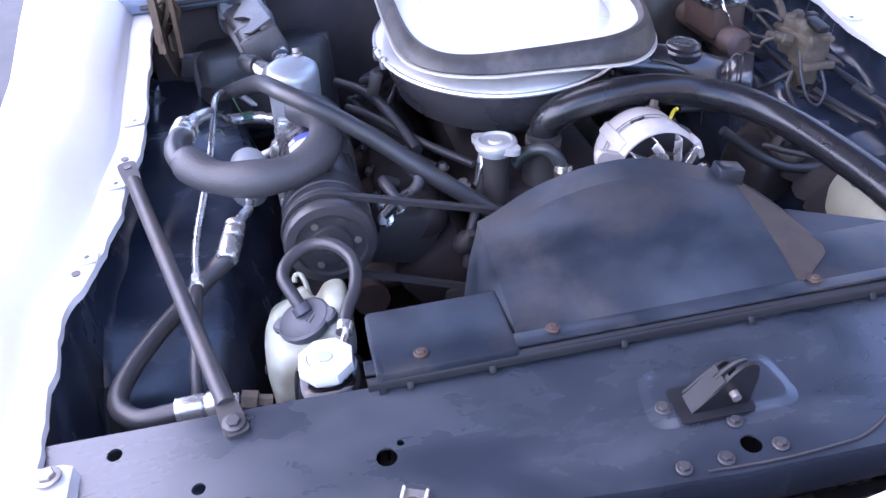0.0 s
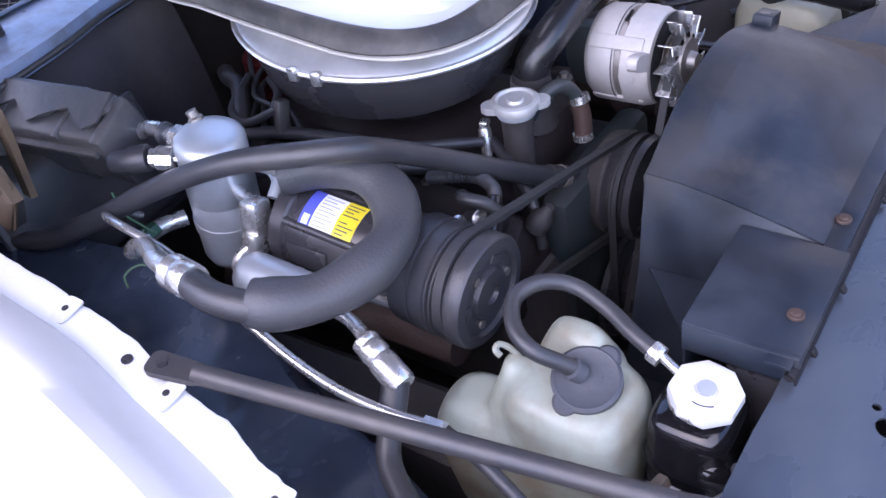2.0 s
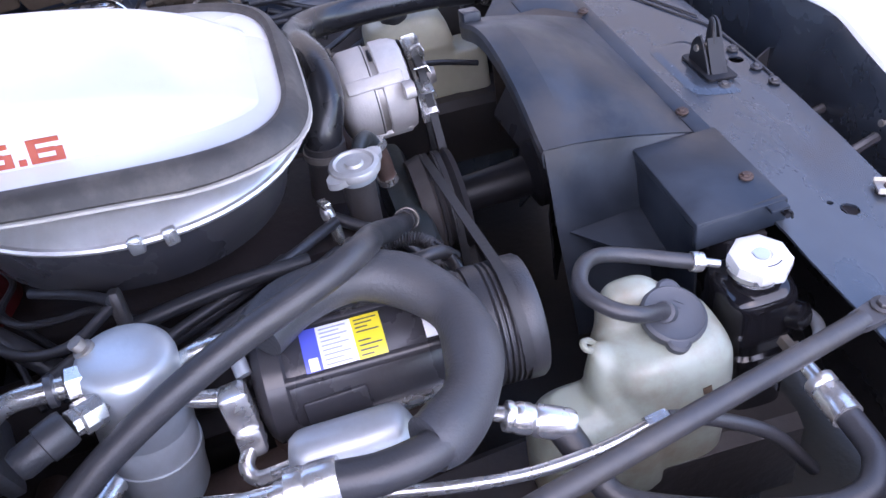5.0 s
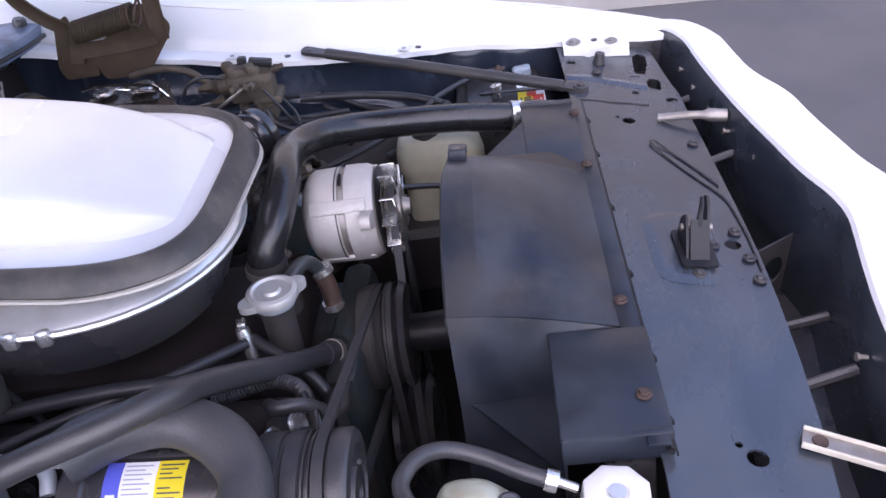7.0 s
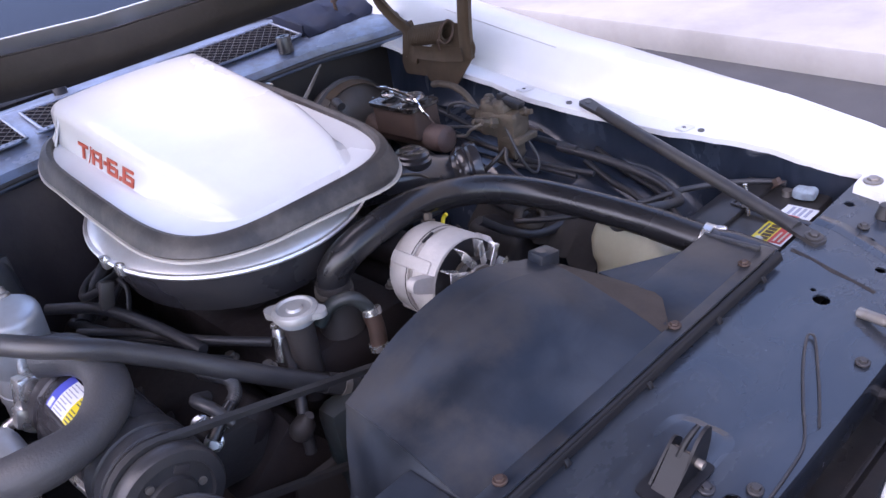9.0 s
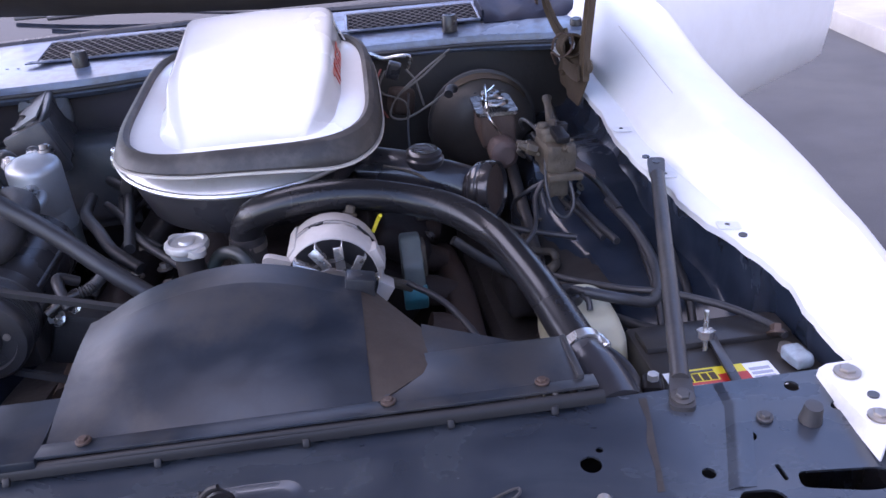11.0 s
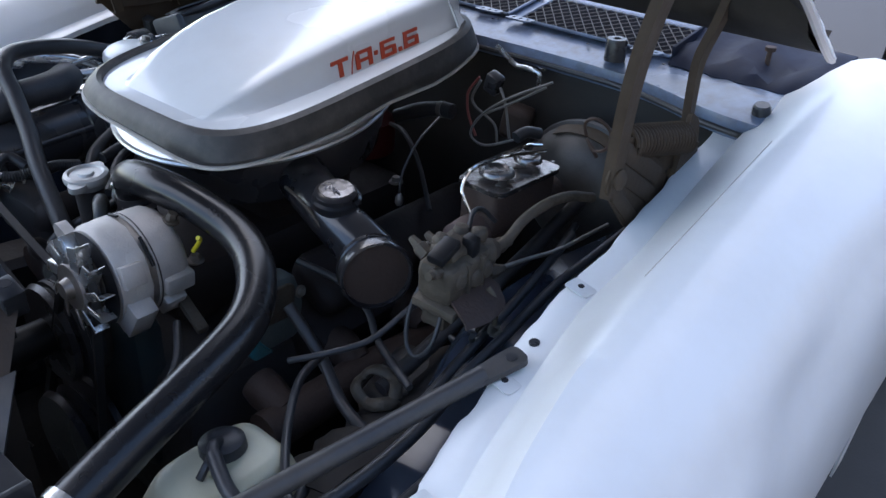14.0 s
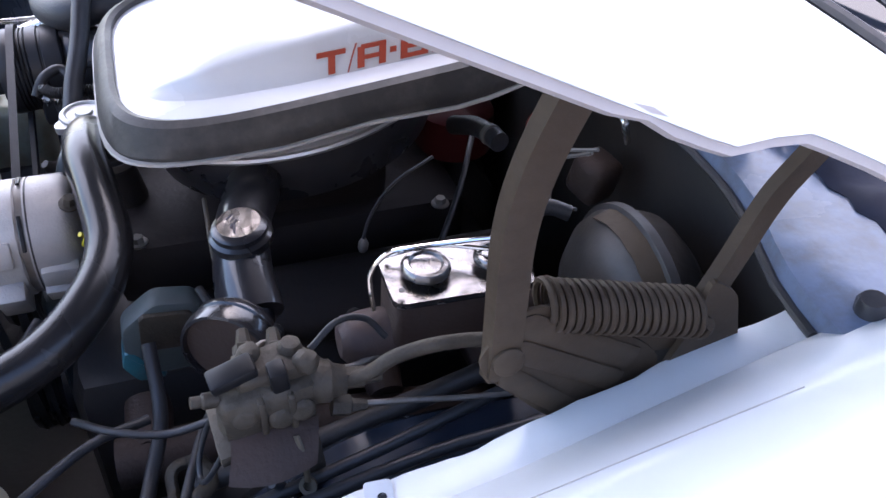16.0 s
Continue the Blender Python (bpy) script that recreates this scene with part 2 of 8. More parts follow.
BATTERY = mat("battery_case", (0.02, 0.02, 0.022), 0.45, color2=(0.03, 0.03, 0.03), scale=15, dust=DUST, dust_amount=0.2)
GLASS = mat("tinted_windshield", (0.02, 0.025, 0.035), 0.06, spec=0.6, rough_var=0.02)
ASPHALT = mat("asphalt", (0.055, 0.055, 0.06), 0.85, color2=(0.04, 0.04, 0.043), scale=3, dust=(0.08, 0.078, 0.076), dust_amount=0.5, dust_scale=1.2, bump=0.6, bump_scale=120)
CONCRETE = mat("concrete", (0.34, 0.33, 0.32), 0.85, color2=(0.26, 0.25, 0.245), scale=2.5, dust=(0.18, 0.17, 0.16), dust_amount=0.5, dust_scale=1.5, bump=0.4, bump_scale=60)
STUCCO = mat("beige_stucco", (0.33, 0.295, 0.265), 0.9, color2=(0.29, 0.26, 0.235), scale=0.8, dust=(0.25, 0.22, 0.20), dust_amount=0.4, dust_scale=0.5, bump=0.4, bump_scale=40)
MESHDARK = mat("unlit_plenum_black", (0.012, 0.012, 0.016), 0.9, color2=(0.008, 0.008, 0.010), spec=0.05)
PADDING = mat("dusty_padding", (0.058, 0.050, 0.054), 0.85, color2=(0.038, 0.033, 0.036), scale=9, dust=(0.085, 0.074, 0.068), dust_amount=0.5, dust_scale=7, bump=0.7, bump_scale=45, spec=0.2)
FIREWALL = mat("dull_black_firewall", (0.016, 0.0135, 0.0125), 0.65, color2=(0.030, 0.024, 0.021), scale=9, dust=(0.040, 0.030, 0.024), dust_amount=0.5, dust_scale=7, bump=0.4, bump_scale=60)
TYRE = mat("tyre_rubber", (0.02, 0.02, 0.021), 0.75, color2=(0.035, 0.034, 0.033), scale=20, bump=0.3)
CREAM = mat("cream_paint", (0.56, 0.53, 0.44), 0.5, color2=(0.42, 0.40, 0.33), scale=30, dust=(0.25, 0.2, 0.15), dust_amount=0.4, dust_scale=20, bump=0.15)
REDWIRE = mat("red_wire", (0.25, 0.06, 0.05), 0.5)
GREENWIRE = mat("green_wire", (0.025, 0.085, 0.04), 0.5)
PALEWIRE = mat("pale_wire", (0.15, 0.14, 0.13), 0.5)
BELT = mat("belt_rubber", (0.022, 0.022, 0.024), 0.6, color2=(0.04, 0.04, 0.04), scale=50, bump=0.2)
REDCAP = mat("red_distributor_plastic", (0.12, 0.012, 0.014), 0.55, color2=(0.06, 0.010, 0.012), scale=20)
BOOSTER = mat("dusty_grey_booster", (0.064, 0.056, 0.050), 0.45, 0.15, color2=(0.036, 0.030, 0.027), scale=12, dust=(0.13, 0.11, 0.095), dust_amount=0.5, dust_scale=8, bump=0.2)
# White paint; the edge's shade and warm bounce are put into the colour.
EDGEPAINT = mat("warm_bounce_paint", (0.60, 0.53, 0.50), 0.42, color2=(0.66, 0.60, 0.57), scale=7, dust=(0.42, 0.36, 0.32), dust_amount=0.35, dust_scale=14)
BRIGHTTEAL = mat("chipped_turquoise_paint", (0.05, 0.26, 0.32), 0.4, color2=(0.05, 0.10, 0.11), scale=30, dust=(0.10, 0.09, 0.08), dust_amount=0.5, dust_scale=22, bump=0.3)
SUMP = mat("oily_black_iron", (0.019, 0.015, 0.016), 0.6, color2=(0.034, 0.026, 0.024), scale=16, dust=(0.028, 0.022, 0.020), dust_amount=0.5, dust_scale=9, bump=0.6, bump_scale=70, spec=0.3)
CRUST = mat("blue_white_crust", (0.34, 0.44, 0.52), 0.7, color2=(0.22, 0.26, 0.30), scale=60, dust=(0.16, 0.12, 0.09), dust_amount=0.5, dust_scale=40, bump=0.8, bump_scale=120)
MCROSE = mat("reddish_cast_iron", (0.085, 0.055, 0.050), 0.6, color2=(0.055, 0.036, 0.032), scale=24, dust=(0.10, 0.08, 0.07), dust_amount=0.4, dust_scale=18, bump=0.4)
TANKBLACK = mat("glossy_tank_black", (0.006, 0.006, 0.008), 0.14, color2=(0.010, 0.010, 0.011), scale=10, dust=(0.03, 0.027, 0.024), dust_amount=0.15, dust_scale=14, bump=0.1, bump_scale=60)
PRINTGREY = mat("faint_grey_print", (0.36, 0.38, 0.46), 0.4)
FLAP = mat("dusty_rubber_flap", (0.034, 0.030, 0.029), 0.8, color2=(0.022, 0.020, 0.019), scale=14, dust=(0.06, 0.052, 0.045), dust_amount=0.5, dust_scale=18, bump=0.6, bump_scale=50, spec=0.25)
# Cowl paint darkened for the shaded recess below the hood.
COWLSHADE = mat("shaded_cowl_paint", (0.016, 0.021, 0.042), 0.6, color2=(0.010, 0.012, 0.022), scale=12, dust=(0.03, 0.028, 0.028), dust_amount=0.4, dust_scale=16, bump=0.4, bump_scale=30, spec=0.15)
UNDERHOOD = mat("dull_brown_underside", (0.030, 0.025, 0.021), 0.75, color2=(0.046, 0.039, 0.033), scale=6, dust=(0.07, 0.06, 0.05), dust_amount=0.4, dust_scale=9, bump=0.3, spec=0.25)
SHROUDBROWN = mat("brown_dusted_plastic", (0.040, 0.030, 0.024), 0.6, color2=(0.026, 0.021, 0.018), scale=14, dust=(0.065, 0.05, 0.04), dust_amount=0.5, dust_scale=20, bump=0.3, spec=0.35)
STRIP = mat("black_strip", (0.010, 0.010, 0.012), 0.45, color2=(0.016, 0.015, 0.016), scale=30, spec=0.3)
GREENFIT = mat("green_fitting", (0.02, 0.07, 0.045), 0.4, 0.4)


# ---- shape helpers ----
ROOT = {}


def ready(bm, offset, name, material, smooth=40):
    bmesh.ops.recalc_face_normals(bm, faces=bm.faces)
    me = bpy.data.meshes.new(name)
    if offset is not None:
        bmesh.ops.translate(bm, verts=bm.verts, vec=-Vector(offset))
    bm.to_mesh(me)
    bm.free()
    me.materials.append(material)
    if smooth:
        me.shade_smooth()
        me.set_sharp_from_angle(angle=radians(smooth))
    return me


def thing(name, base, label, category, group="", kind=""):
    ob = new(name)
    ob.location = base
    ob.empty_display_size = 0.02
    ROOT[ob] = Vector(base)
    return tagged(ob, label, category, group, kind)


def part(name, bm, material, parent, label="", smooth=40):
    me = ready(bm, ROOT[parent], name, material, smooth)
    ob = new(name, me)
    ob.parent = parent
    ROOT[ob] = ROOT[parent]
    return tagged(ob, label)


def solo(name, bm, material, label, category, group="", kind="", smooth=40):
    lo = [min(v.co[i] for v in bm.verts) for i in range(3)]
    hi = [max(v.co[i] for v in bm.verts) for i in range(3)]
    base = Vector(((lo[0] + hi[0]) / 2, (lo[1] + hi[1]) / 2, lo[2]))
    ob = new(name, ready(bm, base, name, material, smooth))
    ob.location = base
    ROOT[ob] = base
    return tagged(ob, label, category, group, kind)


def spline(points, steps=6):
    p = [Vector(q) for q in points]
    if len(p) < 3:
        return p
    q = [2 * p[0] - p[1], *p, 2 * p[-1] - p[-2]]
    out = []
    for i in range(1, len(q) - 2):
        a, b, c, d = q[i - 1:i + 3]
        for k in range(steps):
            u = k / steps
            out.append(0.5 * (2 * b + (c - a) * u + (2 * a - 5 * b + 4 * c - d) * u * u + (3 * b - a - 3 * c + d) * u ** 3))
    out.append(p[-1])
    return out


def tube(points, r, seg=14, steps=6, flat=1.0, bm=None, closed=False):
    """A round rod along a smooth line. r: one radius or a function of the way 0 to 1."""
    line = spline(points, steps)
    bm = bm or bmesh.new()
    rings = []
    n = len(line)
    side = None
    for i, p in enumerate(line):
        d = (line[min(i + 1, n - 1)] - line[max(i - 1, 0)]).normalized()
        if side is None:
            side = d.orthogonal().normalized()
        side = (side - d * side.dot(d)).normalized()
        up = d.cross(side)
        rad = r(i / (n - 1)) if callable(r) else r
        rings.append([bm.verts.new(p + rad * (math.cos(a) * side + flat * math.sin(a) * up)) for a in (2 * math.pi * k / seg for k in range(seg))])
    for a, b in zip(rings, rings[1:]):
        for k in range(seg):
            bm.faces.new((a[k], a[(k + 1) % seg], b[(k + 1) % seg], b[k]))
    bm.faces.new(rings[0][::-1])
    bm.faces.new(rings[-1])
    return bm


def lumpy(bm, amp, freq=60.0, cuts=3):
    """Roughens a casting: finer faces, pushed in and out."""
    bmesh.ops.subdivide_edges(bm, edges=[e for e in bm.edges if e.calc_length() > 0.012], cuts=cuts, use_grid_fill=True)
    bm.normal_update()
    for v in bm.verts:
        v.co += v.normal * amp * (noise.noise(v.co * freq) + 0.45 * noise.noise(v.co * freq * 3.1))
    return bm


def axis(loc, direction, roll=0):
    """The matrix that lays local z along a direction."""
    return Matrix.Translation(loc) @ Vector(direction).to_track_quat("Z", "Y").to_matrix().to_4x4() @ Matrix.Rotation(radians(roll), 4, "Z")


def lathe(profile, m=Matrix(), seg=28, bm=None, lobes=0, depth=0.0):
    """A turned shape from (radius, height) pairs."""
    bm = bm or bmesh.new()
    rings = []
    for r, z in profile:
        if r < 1e-5:
            rings.append([bm.verts.new(m @ Vector((0, 0, z)))])
        else:
            ring = []
            for k in range(seg):
                a = 2 * math.pi * k / seg
                rr = r * (1 + depth * (math.cos(lobes * a) if lobes else 0))
                ring.append(bm.verts.new(m @ Vector((rr * math.cos(a), rr * math.sin(a), z))))
            rings.append(ring)
    for a, b in zip(rings, rings[1:]):
        if len(a) == 1 and len(b) == 1:
            continue
        for k in range(seg):
            if len(a) == 1:
                bm.faces.new((a[0], b[k], b[(k + 1) % seg]))
            elif len(b) == 1:
                bm.faces.new((a[k], a[(k + 1) % seg], b[0]))
            else:
                bm.faces.new((a[k], a[(k + 1) % seg], b[(k + 1) % seg], b[k]))
    for ring, flip in ((rings[0], True), (rings[-1], False)):
        if len(ring) > 1:
            bm.faces.new(ring[::-1] if flip else ring)
    return bm


def box(sx, sy, sz, m=Matrix(), bev=0.003, seg=2, bm=None):
    """A block with rounded edges, its middle at the origin of m."""
    one = bmesh.new()
    bmesh.ops.create_cube(one, size=1, matrix=Matrix.Diagonal((sx, sy, sz, 1)))
    if bev:
        bmesh.ops.bevel(one, geom=one.edges[:], offset=min(bev, 0.45 * min(sx, sy, sz)), segments=seg, profile=0.5, affect="EDGES")
    bmesh.ops.transform(one, matrix=m, verts=one.verts)
    return join(bm, one)


def join(bm, other):
    if bm is None:
        return other
    me = bpy.data.meshes.new("tmp")
    other.to_mesh(me)
    other.free()
    bm.from_mesh(me)
    bpy.data.meshes.remove(me)
    return bm


def prism(outline, h, m=Matrix(), bev=0.0, bm=None, holes=()):
    """A plate of thickness h (downwards from z 0) from a flat outline, with holes: round (x, y, r) or a list of corners."""
    one = bmesh.new()
    loops = [list(outline)]
    for hole in holes:
        if isinstance(hole, list):
            loops.append(hole)
            continue
        hx, hy, hr = hole
        loops.append([(hx + hr * math.cos(2 * math.pi * k / 12), hy + hr * math.sin(2 * math.pi * k / 12)) for k in range(12)])
    edges = []
    for lp in loops:
        vs = [one.verts.new((x, y, 0)) for x, y in lp]
        edges += [one.edges.new((vs[k], vs[(k + 1) % len(vs)])) for k in range(len(vs))]
    if holes:
        bmesh.ops.triangle_fill(one, use_beauty=True, edges=edges)
    else:
        bmesh.ops.contextual_create(one, geom=edges)
    top = one.faces[:]
    got = bmesh.ops.extrude_face_region(one, geom=top)
    bmesh.ops.translate(one, verts=[v for v in got["geom"] if isinstance(v, bmesh.types.BMVert)], vec=(0, 0, -h))
    if bev:
        sharp = [e for e in one.edges if len(e.link_faces) == 2 and e.calc_face_angle(0) > 0.7]
        bmesh.ops.bevel(one, geom=sharp, offset=bev, segments=2, profile=0.5, affect="EDGES")
    bmesh.ops.transform(one, matrix=m, verts=one.verts)
    return join(bm, one)


def sheet(rows, thick=0.002, bm=None, down=True):
    """A skin through rows of points, given thickness."""
    one = bmesh.new()
    grid = [[one.verts.new(p) for p in row] for row in rows]
    for a, b in zip(grid, grid[1:]):
        for k in range(len(a) - 1):
            one.faces.new((a[k], a[k + 1], b[k + 1], b[k]))
    bmesh.ops.recalc_face_normals(one, faces=one.faces)
    one.normal_update()
    outer = one.faces[:]
    rim = [e for e in one.edges if len(e.link_faces) == 1]
    under = {v: one.verts.new(v.co - v.normal * thick) for v in one.verts[:]}
    for f in outer:
        one.faces.new([under[v] for v in reversed(f.verts)])
    for e in rim:
        a, b = e.verts
        one.faces.new((a, b, under[b], under[a]))
    bmesh.ops.recalc_face_normals(one, faces=one.faces)
    return join(bm, one)


def lerp(table, v):
    if v <= table[0][0]:
        return table[0][1]
    for (a, fa), (b, fb) in zip(table, table[1:]):
        if v <= b:
            return fa + (fb - fa) * (v - a) / (b - a)
    return table[-1][1]


def smooth_table(table, v):
    """The same with rounded joints."""
    d = 0.03
    return (lerp(table, v - d) + lerp(table, v - d / 3) + lerp(table, v + d / 3) + lerp(table, v + d)) / 4


def rounded(points, r, n=5):
    """An outline with rounded corners."""
    out = []
    k = len(points)
    for i in range(k):
        p, a, b = Vector(points[i]), Vector(points[i - 1]), Vector(points[(i + 1) % k])
        da, db = (a - p), (b - p)
        rr = min(r, 0.48 * da.length, 0.48 * db.length)
        s, e = p + da.normalized() * rr, p + db.normalized() * rr
        for j in range(n + 1):
            u = j / n
            out.append(tuple((1 - u) ** 2 * s + 2 * u * (1 - u) * p + u * u * e))
    return out


def bolt(loc, direction=(0, 0, 1), r=0.007, h=0.006, washer=True, bm=None):
    m = axis(loc, direction)
    bm = lathe([(r, 0), (r, h * 0.8), (r * 0.85, h), (0, h)], m, 6, bm)
    if washer:
        lathe([(r * 1.55, -0.001), (r * 1.55, 0.0012), (r * 1.4, 0.002), (0, 0.002)], m, 16, bm)
    return bm


# ---- ground and surroundings ----
def plane_at(z, cx, cy, half, div=1):
    bm = bmesh.new()
    bmesh.ops.create_grid(bm, x_segments=div, y_segments=div, size=half, matrix=Matrix.Translation((cx, cy, z)))
    return bm


solo("ground", plane_at(0, 0, 0, 600, 8), ASPHALT, "worn dark grey asphalt yard in open shade", "ground", kind="structure", smooth=0)
solo("pavement", box(4.0, 60, 0.16, pose(6.07, 8, 0.06, 0, 0, -8), 0.02), CONCRETE, "pale grey concrete pavement with a kerb edge", "pavement", kind="structure")

# Out of view; added so that the glossy panels mirror something beige.
solo("wall_east", box(0.3, 40, 6.5, pose(9.5, 3.0, 3.25, 0, 0, -8), 0.02), STUCCO, "plain beige wall added out of view beyond the pavement for its reflection", "wall", kind="structure")

# ---- body shell ----
DOOR = 50.0
LIP_X = [(-0.30, 0.690), (-0.10, 0.682), (0.0, 0.680), (0.05, 0.682), (0.12, 0.685), (0.19, 0.688), (0.215, 0.686), (0.245, 0.676), (0.29, 0.659), (0.33, 0.646), (0.40, 0.631), (0.48, 0.617), (0.57, 0.602), (0.70, 0.604), (0.85, 0.594), (1.10, 0.585)]
LIP_Z = [(-0.30, 0.756), (-0.20, 0.764), (-0.025, 0.777), (0.275, 0.808), (0.475, 0.842), (0.60, 0.862), (0.80, 0.902), (1.046, 0.958), (1.25, 0.985), (1.7, 1.0), (3.0, 1.0)]


OUT_X = [(-0.30, 0.708), (-0.22, 0.734), (-0.12, 0.768), (0.0, 0.796), (0.14, 0.820), (0.20, 0.830), (0.29, 0.844), (0.40, 0.853), (0.53, 0.856), (0.62, 0.850), (0.80, 0.848), (1.1, 0.872)]
LOW_X = [(-0.30, 0.712), (-0.15, 0.785), (0.0, 0.832), (0.10, 0.856), (0.20, 0.876), (0.31, 0.890), (0.45, 0.895), (0.70, 0.895), (1.1, 0.897)]
FLARE = [(-0.30, 0.004), (0.0, 0.018), (0.20, 0.028), (0.30, 0.036), (0.45, 0.038), (0.58, 0.020), (0.68, 0.013), (0.80, 0.030), (1.1, 0.024)]
CROWN = [(-0.30, 0.0), (-0.24, 0.006), (-0.16, 0.022), (0.0, 0.042), (0.15, 0.055), (0.35, 0.067), (0.5, 0.072), (0.8, 0.074), (1.1, 0.064), (1.25, 0.05)]


def lip_x(y, s):
    return smooth_table(LIP_X, y) + (lerp([(0.30, 0.0), (0.48, 0.012), (0.70, 0.014), (0.90, 0.026), (1.2, 0.026)], y) if s < 0 else 0.0)


def fender_row(y, s):
    xi, zl = lip_x(y, s), smooth_table(LIP_Z, y)
    wave = 0.0022 * math.sin(y * 46 + s) + 0.0014 * math.sin(y * 91 + 1) + 0.0008 * math.sin(y * 173)
    wave *= 1.0 if y < 0.5 else 0.6
    out, fl = smooth_table(OUT_X, y), smooth_table(FLARE, y)
    low = smooth_table(LOW_X, y)
    ledge = xi + min(0.045, 0.30 * (out - xi))
    c = smooth_table(CROWN, y)
    g = max(min(0.692, out - 0.06), ledge + 0.10 * (out - xi))
    pts = [(xi + wave, zl - 0.012), (xi + wave + 0.001, zl - 0.002), (xi + wave + 0.004, zl), (ledge - 0.006, zl + 0.001), (ledge - 0.001, zl + 0.012), (ledge + 0.004, zl + 0.016),
           (g, zl + 0.018), (g + 0.004 * min(1.0, (out - xi) / 0.12), zl + 0.022), (g + 0.008 * min(1.0, (out - xi) / 0.12), zl + 0.018 + 0.70 * (c - 0.018)), (g + 0.014 * min(1.0, (out - xi) / 0.12), zl + 0.018 + 0.92 * (c - 0.018)), (g + 0.03 * min(1.0, (out - xi) / 0.12), zl + c), (g + 0.35 * (out - g), zl + c + 0.004), (g + 0.6 * (out - g), zl + 0.9 * c),
           (out - 0.20 * (out - g), zl + 0.62 * c), (out - 0.07 * (out - g), zl + 0.34 * c), (out, zl + 0.05 * c), (out + 0.45 * fl, zl - 0.018), (out + 0.90 * fl, zl - 0.042), (0.45 * (out + fl) + 0.55 * low, zl - 0.075), (low, zl - 0.12), (low + 0.003, zl - 0.26), (low - 0.014, zl - 0.42)]
    rear = min(1.0, max(0.0, (y - 0.46) / 0.12))
    start = ledge - 0.008 - 0.020 * rear
    span = g + 0.03 * min(1.0, (out - xi) / 0.12) - start
    out_pts = []
    for i, (x, z) in enumerate(pts):
        if 4 <= i <= 10:
            u = min(1.0, max(0.0, (x - start) / span))
            ease = zl + 0.001 + (c - 0.001) * (0.45 * u + 0.55 * u * u * (3 - 2 * u))
            z = ease
            if i >= 5:
                z += 0.0045 * min(1.0, (out - xi) / 0.12)
        out_pts.append((x, z))
    return [(s * x, y, z) for x, z in out_pts]


for s, side in ((1, "right"), (-1, "left")):
    fend = thing("fender", (s * 0.8, 0.4, 0.4), "white painted front fender with scuffed inner flange", "fender", "front fenders")
    ys = [-0.27 + 0.0125 * k for k in range(119)]
    part("fender_skin", sheet([fender_row(y, s) for y in ys], 0.0016), PAINT, fend)
    tab = sheet([[(s * 0.640, y, 0.762 + 0.1 * y), (s * 0.644, y, 0.776 + 0.05 * y), (s * 0.652, y, 0.7805 + 0.05 * y), (s * 0.70, y, 0.7815 + 0.05 * y), (s * 0.715, y, 0.79 + 0.05 * y)] for y in ((-0.128, -0.09, -0.05, -0.02, -0.004) if s > 0 else (-0.13, -0.10, -0.07, -0.038))], 0.002)
    corner = part("corner_tab", tab, LIP, fend, "white flange tab with bolt holes")
    part("tab_hole", lathe([(0.006, 0), (0.006, 0.0022), (0, 0.0022)], pose(s * 0.668, -0.065 if s > 0 else -0.09, 0.778), 12), BLACK, corner)
    part("corner_bolt", bolt((s * 0.657, -0.096 if s > 0 else -0.122, 0.777), r=0.008, h=0.005), STEEL, corner, "dirty steel bolt")
    part("corner_bolt", bolt((s * 0.663, -0.025 if s > 0 else -0.055, 0.782), r=0.009, h=0.006), STEEL, corner, "dirty steel bolt")
    for y in (0.30, 0.455, 0.62):
        x = lip_x(y, s) + 0.022
        z = smooth_table(LIP_Z, y)
        tongue = prism(rounded([(-0.022, -0.010), (0.010, -0.012), (0.012, 0.009), (-0.020, 0.012)] if s > 0 else [(-0.012, 0.009), (-0.010, -0.012), (0.022, -0.010), (0.020, 0.012)], 0.004, 3), 0.0018, pose(s * x, y, z + 0.0028, 4, s * 5, 6 * math.sin(40 * y)))
        clip = part("flange_clip", tongue, LIP, fend, "folded white sheet-metal clip")
        part("clip_hole", lathe([(0.0038, 0), (0.0038, 0.0008), (0, 0.0008)], pose(s * (x - 0.006), y + 0.002, z + 0.0033, 4, s * 5, 0), 12), BLACK, clip)
    for y in (0.275, 0.52):
        x, z = lip_x(y, s) + 0.018, smooth_table(LIP_Z, y)
        part("flange_hole", lathe([(0.006, 0), (0.006, 0.002), (0, 0.002)], axis((s * x, y, z), (0, -0.15, 1)), 12), BLACK, fend)
    seam = []
    for k in range(21):
        y = 0.60 + 0.015 * k
        row = fender_row(y, s)
        seam.append(tuple(Vector(row[8]) + Vector((0, 0, 0.0004))))
    if s > 0:
        part("flange_seam", tube(seam, 0.0006, 6, 2), SEALEDGE, fend, "thin grey seam along the flange")
    part("hood_bumper", lathe([(0.009, 0), (0.0095, 0.012), (0.008, 0.024), (0.004, 0.028), (0, 0.028)], axis((s * 0.688, 0.612, 0.880), (0, -0.12, 1)), 14), BLACK, fend, "black rubber bump stop")
    part("hood_bumper", lathe([(0.013, -0.02), (0.013, 0.014), (0.010, 0.019), (0, 0.019)], axis((s * 0.643, 1.014, 0.976), (0, -0.2, 1)), 14), BLACK, fend, "black rubber bump stop")

